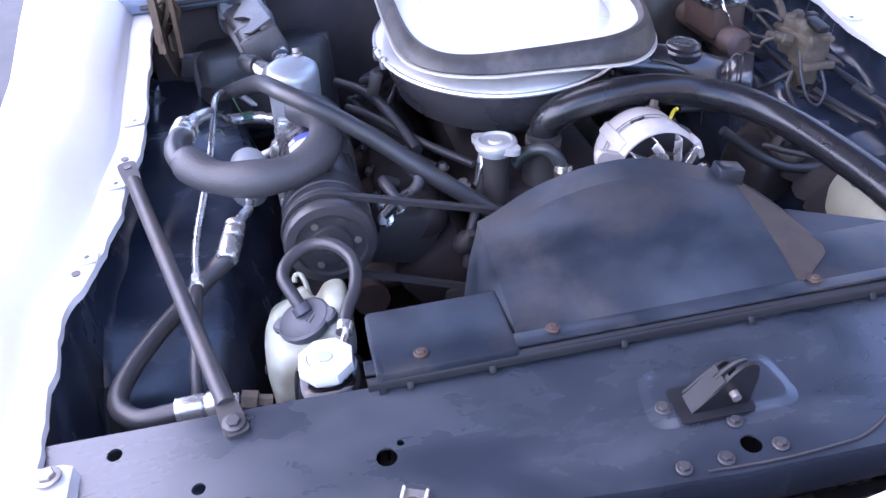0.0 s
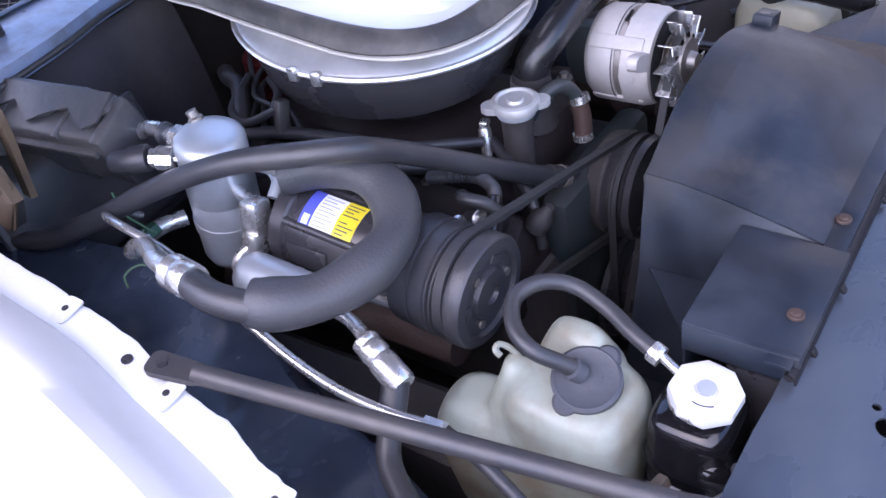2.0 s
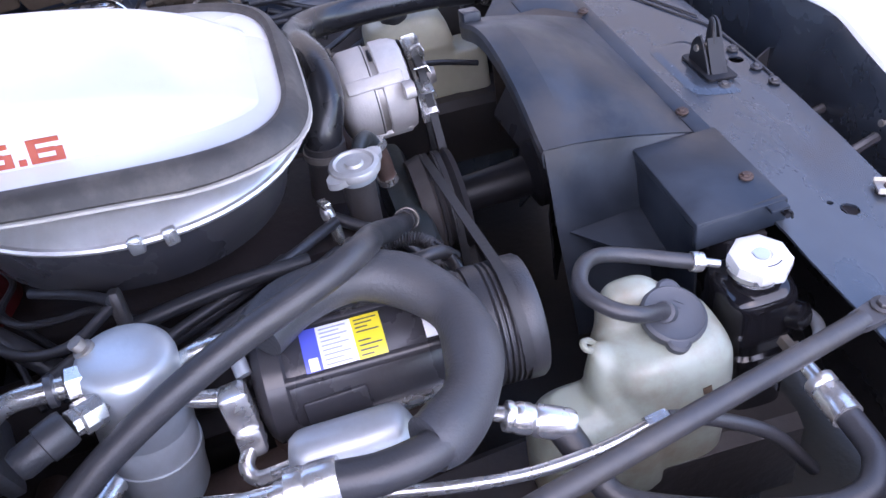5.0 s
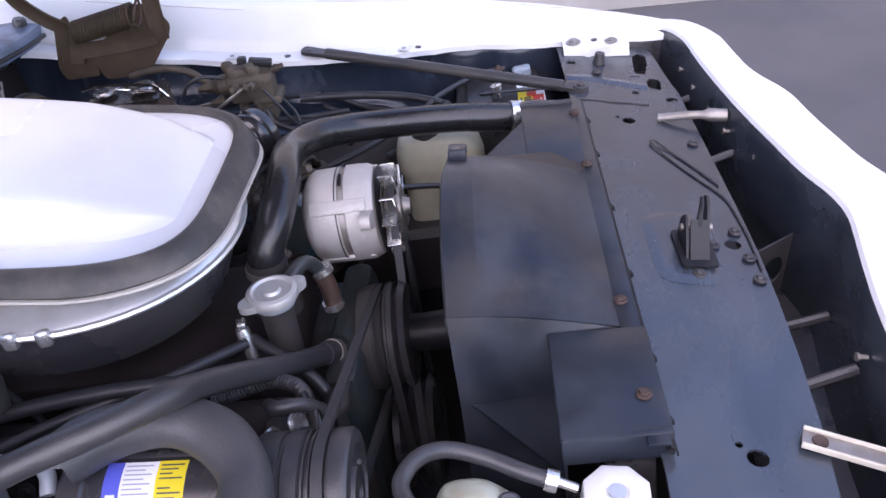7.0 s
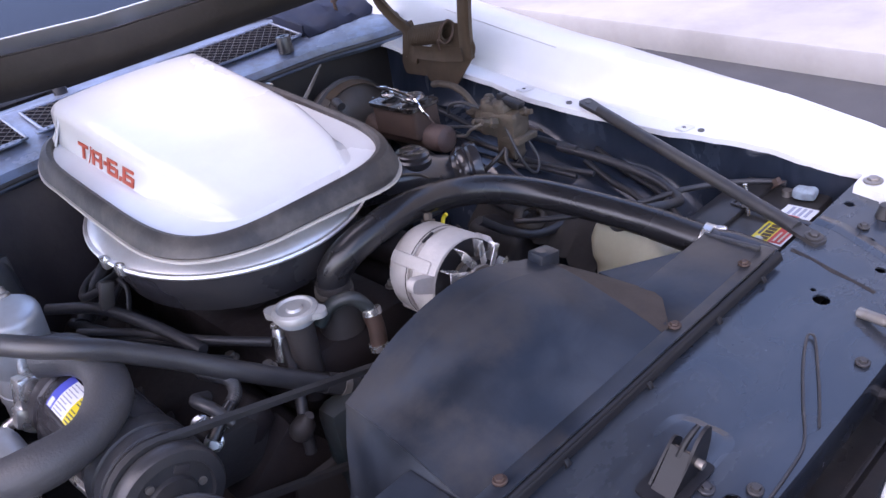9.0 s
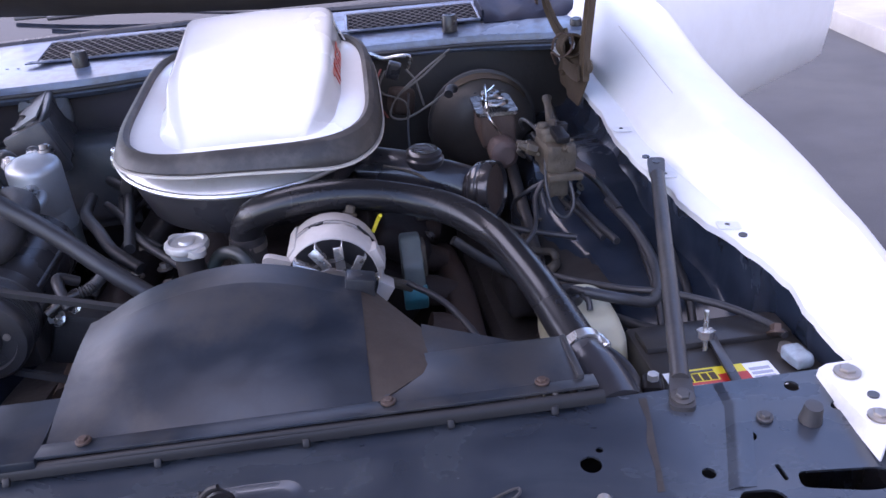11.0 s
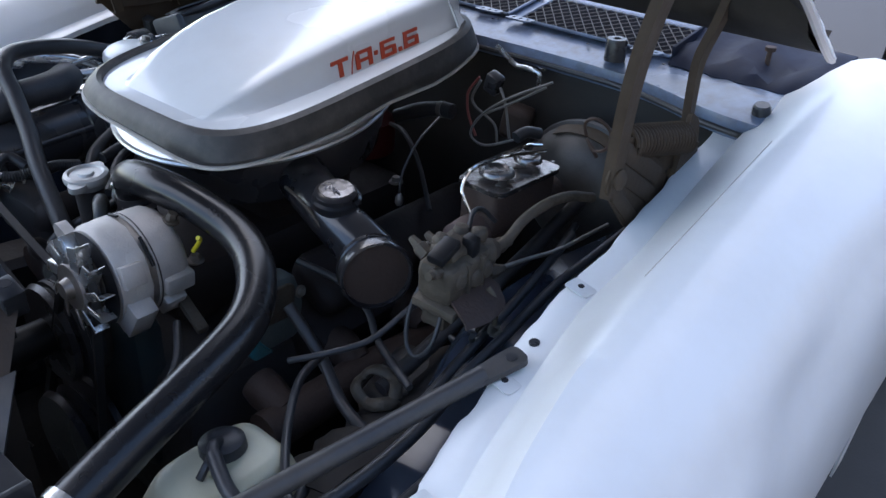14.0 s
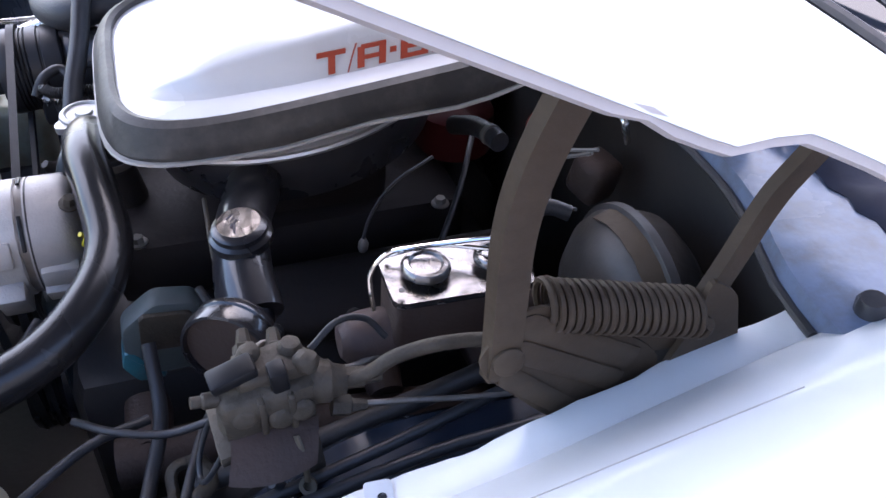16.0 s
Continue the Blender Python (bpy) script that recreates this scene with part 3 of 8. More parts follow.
# inner aprons below the flanges: a wall, a sloping shelf with pressed ribs, then the wheelhouse
for s in (1, -1):
    rows = []
    for k in range(70):
        y = -0.02 + 0.016 * k
        xi, zl = lip_x(y, s), smooth_table(LIP_Z, y)
        top = smooth_table([(0.10, 0.48), (0.19, 0.50), (0.23, 0.575), (0.30, 0.660), (0.36, 0.702), (0.44, 0.722), (0.50, 0.735), (0.60, 0.775), (0.75, 0.80), (1.1, 0.80)], y)
        inner = smooth_table([(0.0, 0.60), (0.20, 0.56), (0.28, 0.530), (0.45, 0.515), (0.55, 0.48), (0.66, 0.465), (0.9, 0.50), (1.1, 0.53)], y)
        rib = 0.003 * math.sin(y * 55)
        wall = min(xi + 0.046, 0.70) + rib
        rows.append([(s * (xi + 0.016), y, zl - 0.004), (s * (xi + 0.024), y, zl - 0.010), (s * wall, y, zl - 0.03), (s * wall, y, 0.5 * zl + 0.5 * top), (s * (wall - 0.004), y, top + 0.014), (s * (wall - 0.016), y, top), (s * (0.6 * wall + 0.4 * inner), y, top - 0.004), (s * (0.55 * wall + 0.45 * inner), y, top - 0.010), (s * (inner + 0.012), y, top - 0.014), (s * inner, y, top - 0.026), (s * (inner - 0.03), y, top - 0.14), (s * (inner - 0.05), y, 0.22)])
    solo("inner_apron", sheet(rows, 0.002), APRON, "black painted inner fender apron, dusty and stained, mirrored sky put into its blue film", "apron", "inner aprons", "structure")

# radiator support: top plate, raised rear lip, front flange
TILT = math.degrees(math.atan(0.16))
plate_m = pose(0, -0.02, 0.764, TILT, 0, 0)
support = thing("radiator_support", (0, -0.09, 0.70), "black painted steel radiator support panel across the car's front", "panel", kind="structure")
FRONT = [(0.48, -0.168), (0.30, -0.169), (0.10, -0.170), (0.0, -0.169), (-0.10, -0.164), (-0.20, -0.156), (-0.30, -0.145), (-0.385, -0.132), (-0.48, -0.120)]
outline = [(-0.69, 0.026), (-0.40, 0.024), (-0.36, 0.022), (0.36, 0.022), (0.40, 0.024), (0.69, 0.026), (0.69, -0.150), (0.615, -0.156), (0.55, -0.160), (0.50, -0.165), *FRONT, (-0.53, -0.104), (-0.55, -0.095), (-0.615, -0.095), (-0.69, -0.085)]
holes = [(-0.339, -0.070, 0.011), (0.370, -0.063, 0.011), (0.383, -0.046, 0.004), (0.016, -0.140, 0.011), (0.478, -0.093, 0.007), (0.536, -0.054, 0.007), (0.449, -0.150, 0.010),
         (-0.524, -0.063, 0.007), (-0.478, -0.090, 0.007), (-0.609, -0.002, 0.008), (0.609, 0.006, 0.008), (-0.3225, -0.056, 0.004), (0.640, -0.030, 0.006),
         rounded([(0.556, -0.124), (0.560, -0.105), (0.640, -0.113), (0.655, -0.126), (0.645, -0.138), (0.615, -0.138)], 0.007, 3), rounded([(0.488, -0.140), (0.498, -0.119), (0.530, -0.121), (0.540, -0.134), (0.530, -0.146)], 0.007, 3), rounded([(0.5425, -0.094), (0.5475, -0.093), (0.5490, -0.113), (0.5440, -0.114)], 0.002, 2)]
part("top_plate", prism(outline, 0.003, plate_m, holes=holes), PANEL, support)
part("front_flange", sheet([[tuple(plate_m @ Vector((x, y, -0.0005))), tuple(plate_m @ Vector((x, y - 0.003, -0.006))), tuple(plate_m @ Vector((x, y - 0.006, -0.05)))] for x, y in FRONT], 0.002), PANEL, support)
overlap = [[tuple(plate_m @ Vector((x0 + dx, y, z))) for dx, z in ((-0.012, 0.0003), (-0.004, 0.0022), (0.0, 0.0030), (0.006, 0.0016), (0.016, 0.0004))] for x0, y in ((0.5400, 0.022), (0.5395, -0.010), (0.5230, -0.055), (0.5060, -0.100), (0.4996, -0.116))]
part("pressed_ridge", sheet(overlap, 0.001), PANEL, support, smooth=60)
part("stain_streak", sheet([[tuple(plate_m @ Vector((x + dx, y, 0.0005))) for dx in (-0.004 - 0.002 * math.sin(90 * y), 0.003)] for x, y in ((0.4491, 0.016), (0.4440, -0.016), (0.4376, -0.0455), (0.4320, -0.078), (0.4266, -0.1073))], 0.0004), FLAP, support, "dusty brown streak")
part("rear_lip", tube([(-0.345, -0.006, 0.780), (-0.2, -0.007, 0.784), (0, -0.007, 0.785), (0.2, -0.007, 0.784), (0.405, -0.006, 0.780)], 0.0045, 10, 4, 0.75), STRIP, support, "black rolled edge strip")
step_rows = [[(x, -0.006, 0.787), (x, -0.0105, 0.785), (x, -0.0125, 0.781), (x, -0.0135, 0.774)] for x in (-0.345, -0.2, 0.0, 0.2, 0.405)]
part("rear_step", sheet(step_rows, 0.002), STRIP, support, "matt black upright edge")
for x in (-0.30, -0.21, -0.06, 0.09, 0.24, 0.35):
    part("edge_clip", box(0.008, 0.010, 0.005, pose(x, -0.0145, 0.774, 60, 0, 0), 0.002), STRIP, support)
# pressed pad under the latch, with a sloping rim
def pad_ring(inset, z):
    corners = [(-0.064 + inset, -0.030 - inset), (0.086 - inset, -0.030 - inset), (0.096 - inset, -0.106 + inset), (-0.074 + inset, -0.106 + inset)]
    return [tuple(plate_m @ Vector((x, y, z))) for x, y in rounded(corners, 0.024 - 0.5 * inset, 5)]


pad_bm = bmesh.new()
pad_rings = [[pad_bm.verts.new(p) for p in pad_ring(inset, z)] for inset, z in ((0.0, 0.0004), (0.003, 0.0009), (0.009, 0.0027), (0.012, 0.0032), (0.018, 0.0032))]
for ra, rb in zip(pad_rings, pad_rings[1:]):
    for k in range(len(ra)):
        pad_bm.faces.new((ra[k], ra[(k + 1) % len(ra)], rb[(k + 1) % len(rb)], rb[k]))
pad_bm.faces.new(pad_rings[-1])
pad_bm.faces.new(pad_rings[0][::-1])
part("pressed_pad", pad_bm, PANEL, support, smooth=60)


def on_plate(x, y, lift=0.002):
    return plate_m @ Vector((x, y + 0.02, lift))


part("release_wire", tube([on_plate(0.162, -0.178), on_plate(0.205, -0.158), on_plate(0.255, -0.132), on_plate(0.287, -0.114, 0.004), on_plate(0.294, -0.107, 0.005), on_plate(0.286, -0.104, 0.004), on_plate(0.240, -0.122), on_plate(0.185, -0.149), on_plate(0.132, -0.176), on_plate(0.09, -0.182), on_plate(0.03, -0.184), on_plate(-0.04, -0.181)], 0.0016, 6, 5), STRUT, support, "thin bent release wire")
for x, y in ((0.288, -0.170), (0.011, -0.133), (-0.052, -0.101), (0.042, -0.169), (-0.017, -0.172), (-0.061, -0.173), (0.56, -0.055)):
    part("bolt", bolt(on_plate(x, y, 0.003), (0, -0.16, 1), 0.0055, 0.005), STRUT, support)
part("bracket_lug", lathe([(0.012, 0), (0.010, 0.012), (0.009, 0.02), (0, 0.021)], plate_m @ pose(0.604, -0.045, 0.001), 12), STRUT, support, "rusty stub on the panel")

# hood latch on the pad
latch = thing("hood_latch", (0.0, -0.10, 0.75), "dirty steel hood latch bracket bolted to the black panel", "latch")
SIDE = [(-0.034, 0.0), (0.030, 0.0), (0.034, 0.040), (0.031, 0.062), (0.020, 0.066), (0.008, 0.058), (-0.010, 0.030)]
part("side_plate", prism(rounded(SIDE, 0.006, 3), 0.0035, plate_m @ pose(0.002, -0.098, 0.004, 90, 0, 0)), STRIP, latch)
part("side_plate", prism(rounded([(-0.032, 0.0), (0.026, 0.0), (0.026, 0.030), (0.010, 0.046), (-0.006, 0.032)], 0.006, 3), 0.003, plate_m @ pose(0.002, -0.072, 0.004, 90, 0, 0)), STRIP, latch)
web = [[tuple(plate_m @ Vector((x + 0.002, y, z + 0.004))) for y in (-0.097, -0.085, -0.074)] for x, z in ((-0.034, 0.001), (-0.027, 0.008), (-0.014, 0.026), (-0.002, 0.045))]
part("slanted_web", sheet(web, 0.003), STRIP, latch, "dark worn slanted web")
part("striker_hook", tube([plate_m @ Vector(q) for q in ((-0.002, -0.085, 0.040), (0.006, -0.086, 0.054), (0.014, -0.088, 0.064), (0.022, -0.089, 0.068))], lambda u: 0.0042 - 0.0014 * u, 8), STRIP, latch)
part("base_plate", prism(rounded([(-0.042, -0.108), (0.038, -0.108), (0.038, -0.062), (-0.042, -0.062)], 0.006, 3), 0.003, plate_m @ pose(0, 0, 0.008)), STRIP, latch)
part("pivot_pin", tube([plate_m @ Vector(q) for q in ((0.012, -0.066, 0.030), (0.012, -0.106, 0.030))], 0.005, 10), STEEL, latch)

strap = thing("grille_strap", (-0.335, -0.175, 0.74), "stained metal strap with cream edges on the front panel", "strap")
strap_m = plate_m @ pose(-0.337, -0.166, 0.006, 0, 0, -22)
strap_plate = part("strap_plate", box(0.024, 0.105, 0.003, strap_m, 0.001), STEEL, strap)
for dx in (-0.0115, 0.0115):
    part("strap_edge", box(0.003, 0.105, 0.007, strap_m @ pose(dx, 0, 0.002), 0.001), CREAM, strap)
part("strap_dimple", lathe([(0.008, 0), (0.0075, 0.0015), (0.005, 0.0005), (0, 0.0005)], strap_m @ pose(0, 0.036, 0.0015), 18), RUST, strap_plate, "grey pressed dimple")

# silver peg by the grille
solo("hood_peg", tube([(0.369, -0.130, 0.752), (0.357, -0.18, 0.756), (0.348, -0.235, 0.752)], lambda u: 0.007 + 0.004 * (u > 0.7), 12), STEEL, "dull metal peg fixed to the support panel", "peg")

# nose cover and the space in front of the radiator
half = [(0.700, -0.178, 0), (0.690, -0.202, 0), (0.62, -0.219, 0), (0.48, -0.227, 0), (0.34, -0.241, 0), (0.20, -0.260, 0), (0.10, -0.270, 0), (0.03, -0.282, 0)]
left_half = [(-0.700, -0.178, 0), (-0.690, -0.202, 0), (-0.62, -0.221, 0), (-0.46, -0.236, 0), (-0.30, -0.246, 0), (-0.18, -0.258, 0), (-0.09, -0.272, 0)]
plan = spline(left_half + [(-0.02, -0.284, 0)] + half[::-1], 7)
nose_rows, liner_rows = [], []
for i, p in enumerate(plan):
    d = plan[min(i + 1, len(plan) - 1)] - plan[max(i - 1, 0)]
    o = Vector((d.y, -d.x, 0)).normalized()
    u = abs(p.x) / 0.705
    side_w = min(1.0, max(0.0, (-0.10 - p.y) / 0.10))
    beak = smooth_table([(0.0, 0.045), (0.25, 0.048), (0.35, 0.054), (0.44, 0.030), (0.6, 0.026), (0.8, 0.020)], abs(p.x))
    k = 0.55 + 0.45 * side_w
    rim = 0.020 + 0.018 * math.exp(-(p.x / 0.14) ** 2) - 0.012 * max(0.0, (u - 0.85) / 0.15)
    row = []
    for off, z in ((0.0, 0.752 + 0.008 * u), (0.004, 0.758 + 0.008 * u), (0.024, 0.760 + 0.008 * u), (0.042 + beak, 0.752 + 0.004 * u), (0.060 + beak, 0.72), (0.085 + beak, 0.66), (0.11 + beak, 0.50)):
        row.append(tuple(p + o * off * k + Vector((0, 0, z + rim * (1 if z > 0.73 else 0.5)))))
    nose_rows.append(row)
    liner_rows.append([tuple(p + o * off * k + Vector((0, 0, z))) for off, z in ((0.002, 0.750 + rim + 0.008 * u), (-0.003, 0.735 + rim), (-0.008 * side_w, 0.70), (-0.02 * side_w, 0.62), (-0.03 * side_w, 0.56))])
nose = thing("nose_cover", (0, -0.35, 0.5), "white front nose cover of the car", "nose cover")
part("nose_skin", sheet(nose_rows, 0.003), PAINT, nose)
part("inner_liner", sheet(liner_rows, 0.002), PANEL, nose, "dark inner face of the nose")
for x, y in ((0.58, -0.226), (0.50, -0.231), (0.41, -0.237), (0.33, -0.243), (0.24, -0.266), (0.16, -0.280), (-0.2, -0.252), (-0.4, -0.238), (-0.55, -0.227)):
    part("liner_stud", lathe([(0.003, 0), (0.003, 0.010), (0.005, 0.0105), (0.005, 0.013), (0, 0.013)], axis((x, y + 0.006, 0.732), (0, 1, 0.2)), 10), STEEL, nose, "small dull stud")
grille = thing("grille_bracing", (0, -0.24, 0.55), "black steel bracing behind the nose", "bracing", kind="structure")
# Black sheets added to darken the gap behind the nose.
for s in (1, -1):
    part("corner_blackout", box(0.004, 0.21, 0.24, pose(s * 0.690, -0.130, 0.64), 0.001), BLACK, grille)
part("cavity_blackout", box(1.38, 0.155, 0.006, pose(0, -0.205, 0.60), 0.001), BLACK, grille)
part("back_panel", box(1.30, 0.006, 0.24, pose(0, -0.192, 0.50), 0.001), BLACK, grille)
gusset = prism([(-0.062, 0.045), (0.056, 0.045), (0.050, 0.020), (0.020, -0.045), (-0.062, -0.045)], 0.003, pose(0.080, -0.250, 0.650, 90, 0, -60), holes=[(-0.022, -0.002, 0.022)])
part("gusset", gusset, STRUT, grille, "black pressed gusset with a round opening")
part("stay", tube([(-0.06, -0.19, 0.655), (-0.055, -0.262, 0.665)], 0.007, 8), BLACK, grille)
for x in (-0.52, -0.2, 0.30, 0.52):
    part("stay", tube([(x, -0.165, 0.69), (x + 0.01, -0.242, 0.705)], 0.007, 8), BLACK, grille)
solo("condenser", box(0.9, 0.02, 0.34, pose(0, -0.205, 0.42), 0.003), BLACK, "black condenser core in front of the radiator", "condenser")

# underside of the bay: unseen tray, added so that the gaps stay dark
solo("undertray", box(1.5, 1.40, 0.02, pose(0, 0.45, 0.22), 0.002), GREASE, "black greasy tray added below the engine to keep the gaps dark", "undertray", kind="structure")

# firewall, cowl, windshield
solo("firewall", box(1.30, 0.03, 0.75, pose(0, 1.065, 0.60), 0.004), FIREWALL, "black painted firewall, dusty", "firewall", kind="structure")
CW = [(-0.70, 0.945), (-0.58, 0.945), (-0.42, 0.955), (-0.32, 0.972), (-0.25, 1.0), (-0.12, 1.012), (0.08, 1.008), (0.25, 1.016), (0.36, 1.016), (0.46, 1.008), (0.51, 0.990), (0.57, 0.965), (0.62, 0.955), (0.70, 0.955)]
rows = []
for k in range(45):
    x = -0.70 + 1.4 * k / 44
    yf = smooth_table(CW, x) + 0.02
    rows.append([(x, yf + 0.03, 0.935), (x, yf + 0.003, 0.948), (x, yf, 0.962), (x, yf + 0.004, 0.975), (x, yf + 0.06, 0.986), (x, max(yf + 0.08, 1.105), 0.990), (x, 1.24, 1.012), (x, 1.30, 1.012)])
cowl = thing("cowl", (0, 1.15, 0.95), "dull cowl panel below the windshield, sky blue put into its colour", "cowl", kind="structure")
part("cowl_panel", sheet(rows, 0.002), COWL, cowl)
part("front_strip", tube([(r[2][0], r[2][1] - 0.004, r[2][2] - 0.004) for r in rows[2:-2:2]], 0.0045, 8, 2), STRUT, cowl, "grey sealing strip along the edge")
end_rows = []
for i in range(13):
    x = 0.462 + 0.019 * i
    end_rows.append([(x, 1.090 + 0.004 * math.sin(9 * i), 0.990), (x, 1.102, 1.000 + 0.006 * math.sin(2.1 * i)), (x, 1.135, 1.006 + 0.010 * math.sin(1.3 * i + 1)), (x, 1.165, 1.012 + 0.006 * math.sin(1.9 * i)), (x, 1.20, 1.022 + 0.008 * math.sin(1.1 * i + 2)), (x, 1.245, 1.024)])
# Dark sheet raised over the cowl where the recess lies in shade.
part("cowl_end", sheet(end_rows, 0.003), COWLSHADE, cowl, "folded end of the cowl, recess shade put into its dark colour")
part("cowl_end_wall", box(0.006, 0.115, 0.034, pose(0.461, 1.160, 1.008, 9, 0, 0), 0.002), COWLSHADE, cowl)
part("cowl_screw", lathe([(0.004, 0), (0.004, 0.022), (0.008, 0.023), (0.008, 0.029), (0, 0.030)], pose(0.590, 1.150, 1.006), 12), RUST, cowl, "rusty upright screw")
# Flat black dots drawn in place of small dark holes.
rnd = random.Random(4)
for k in range(26):
    x, y = rnd.uniform(-0.6, 0.6), rnd.uniform(1.085, 1.105)
    part("hole_dot", lathe([(0.003, 0), (0.0026, 0.001), (0, 0.001)], pose(x, y, 0.987 + 0.003), 8), BLACK, cowl)


def cowl_grille(x0, x1, y0, y1):
    g = thing("cowl_grille", ((x0 + x1) / 2, (y0 + y1) / 2, 0.99), "black mesh air intake grille set in the cowl", "grille", "cowl grilles")
    zc = 0.994
    lean_up = Matrix.Translation((0, y0, zc)) @ Matrix.Rotation(math.atan(0.16), 4, "X") @ Matrix.Translation((0, -y0, -zc))

    def tip(bm):
        bmesh.ops.transform(bm, matrix=lean_up, verts=bm.verts)
        return bm
    # Matt black sheet on the cowl stands in for the unlit plenum.
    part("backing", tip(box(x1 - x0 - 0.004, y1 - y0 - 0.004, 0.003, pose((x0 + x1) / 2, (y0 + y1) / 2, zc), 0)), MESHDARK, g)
    for a, b, c, d in ((x0, y0, x1, y0), (x0, y1, x1, y1), (x0, y0, x0, y1), (x1, y0, x1, y1)):
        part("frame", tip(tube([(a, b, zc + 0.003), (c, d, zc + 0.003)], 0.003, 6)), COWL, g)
    deep = y1 - y0
    for lean in (1, -1):
        x = x0 - deep * 0.6
        while x < x1 + deep * 0.6:
            a, b = (x - lean * deep * 0.42, y0), (x + lean * deep * 0.42, y1)
            x += 0.020
            if min(a[0], b[0]) < x0 or max(a[0], b[0]) > x1:
                lo, hi = max(min(a[0], b[0]), x0), min(max(a[0], b[0]), x1)
                if hi - lo < 0.006:
                    continue
                f = lambda q: a[1] + (b[1] - a[1]) * (q - a[0]) / (b[0] - a[0])
                a, b = (lo, f(lo)), (hi, f(hi))
            part("mesh_wire", tip(tube([(*a, zc + 0.004), (*b, zc + 0.004)], 0.0008, 5)), STRUT, g)
    for x in (x0 + 0.004, x1 - 0.040):
        tab = rounded([(x - 0.022, y0 - 0.020), (x + 0.026, y0 - 0.016), (x + 0.030, y0 + 0.004), (x - 0.018, y0 + 0.004)], 0.006, 3)
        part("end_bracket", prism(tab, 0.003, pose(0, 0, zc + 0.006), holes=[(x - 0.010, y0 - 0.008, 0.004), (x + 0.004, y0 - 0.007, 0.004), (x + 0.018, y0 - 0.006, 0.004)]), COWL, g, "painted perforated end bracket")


cowl_grille(0.165, 0.455, 1.108, 1.225)
cowl_grille(-0.12, 0.135, 1.115, 1.225)
cowl_grille(-0.485, -0.155, 1.102, 1.225)
for x in (0.395, -0.395):
    solo("cowl_plug", lathe([(0.017, 0), (0.0165, 0.030), (0.015, 0.034), (0.006, 0.034), (0.006, 0.026), (0, 0.026)], pose(x * 0.97, 1.064, 0.984), 18), BLACK, "black rubber stop on the cowl", "stop", "cowl stops")
glass_rows = []
for k in range(25):
    x = -0.72 + 1.44 * k / 24
    b = 0.10 * (1 - (x / 0.72) ** 2)
    glass_rows.append([(x, 1.245 + b, 1.012), (x * 0.93, 1.53 + b, 1.15), (x * 0.86, 1.88 + b, 1.29)])
shield = thing("windshield", (0, 1.3, 0.98), "dark tinted sloping windshield glass", "windshield")
part("glass", sheet(glass_rows, 0.005), GLASS, shield)
part("lower_seal", tube([r[0] for r in glass_rows], 0.010, 8, 2), BLACK, shield, "black rubber seal")
for x0, x1 in ((-0.62, -0.02), (-0.02, 0.56)):
    wiper = thing("wiper", (x1, 1.27, 0.99), "black windshield wiper resting on the glass", "wiper", "windshield wipers")
    part("arm", tube([(x1, 1.275, 1.03), ((x0 + x1) / 2, 1.335, 1.055), (x0 + 0.1, 1.34, 1.055)], 0.006, 8), BLACK, wiper)
    part("blade", box(0.40, 0.010, 0.014, pose(x0 + 0.22, 1.36, 1.062, -20, 0, 2), 0.003), BLACK, wiper)
    part("pivot", lathe([(0.014, 0), (0.014, 0.02), (0.008, 0.026), (0, 0.026)], pose(x1, 1.275, 1.01), 14), BLACK, wiper)

# door and body side behind the fenders
rows = [[(-0.70, y, 1.0), (-0.80, y, 1.012), (-0.885, y, 0.985), (-0.915, y, 0.90), (-0.93, y, 0.72), (-0.915, y, 0.5), (-0.88, y, 0.3)] for y in [1.215 + 0.16 * k for k in range(12)]]
solo("door", sheet(rows, 0.004), PAINT, "white painted car door, closed", "door", "car doors")
swing = pose(0.90, 1.27, 0, 0, 0, -DOOR)
rows = [[tuple(swing @ Vector((x, 1.14 * k / 14, z))) for x, z in ((-0.10, 0.99), (-0.05, 1.005), (-0.015, 0.985), (0.008, 0.92), (0.018, 0.84), (0.010, 0.73), (-0.012, 0.62), (-0.04, 0.59), (-0.11, 0.60), (-0.13, 0.75), (-0.12, 0.97), (-0.10, 0.99))] for k in range(15)]
solo("door", sheet(rows, 0.003), PAINT, "white painted car door, swung open", "door", "car doors")
rows = [[(0.70, y, 1.0), (0.80, y, 1.012), (0.86, y, 0.985), (0.87, y, 0.90), (0.87, y, 0.5), (0.86, y, 0.3)] for y in (1.215, 1.24, 1.27)]
solo("door_pillar", sheet(rows, 0.004), LIP, "white painted door hinge pillar", "pillar", kind="structure")
# plain rear body and wheels that close and carry the car
rows = []
for y, roof, half_w in ((1.98, 1.30, 0.56), (2.2, 1.31, 0.58), (2.6, 1.29, 0.57), (3.0, 1.12, 0.54), (3.35, 1.0, 0.62), (3.9, 0.96, 0.70), (4.3, 0.90, 0.72), (4.36, 0.60, 0.70)):
    rows.append([(-0.90, y, 0.30), (-0.93, y, 0.60), (-0.90, y, 0.90), (-0.80, y, min(roof, 1.0)), (-half_w, y, roof - 0.03), (0, y, roof), (half_w, y, roof - 0.03), (0.80, y, min(roof, 1.0)), (0.90, y, 0.90), (0.93, y, 0.60), (0.90, y, 0.30)])
solo("rear_body", sheet(rows, 0.006), PAINT, "plain white rear body and roof of the car", "car body", kind="structure")
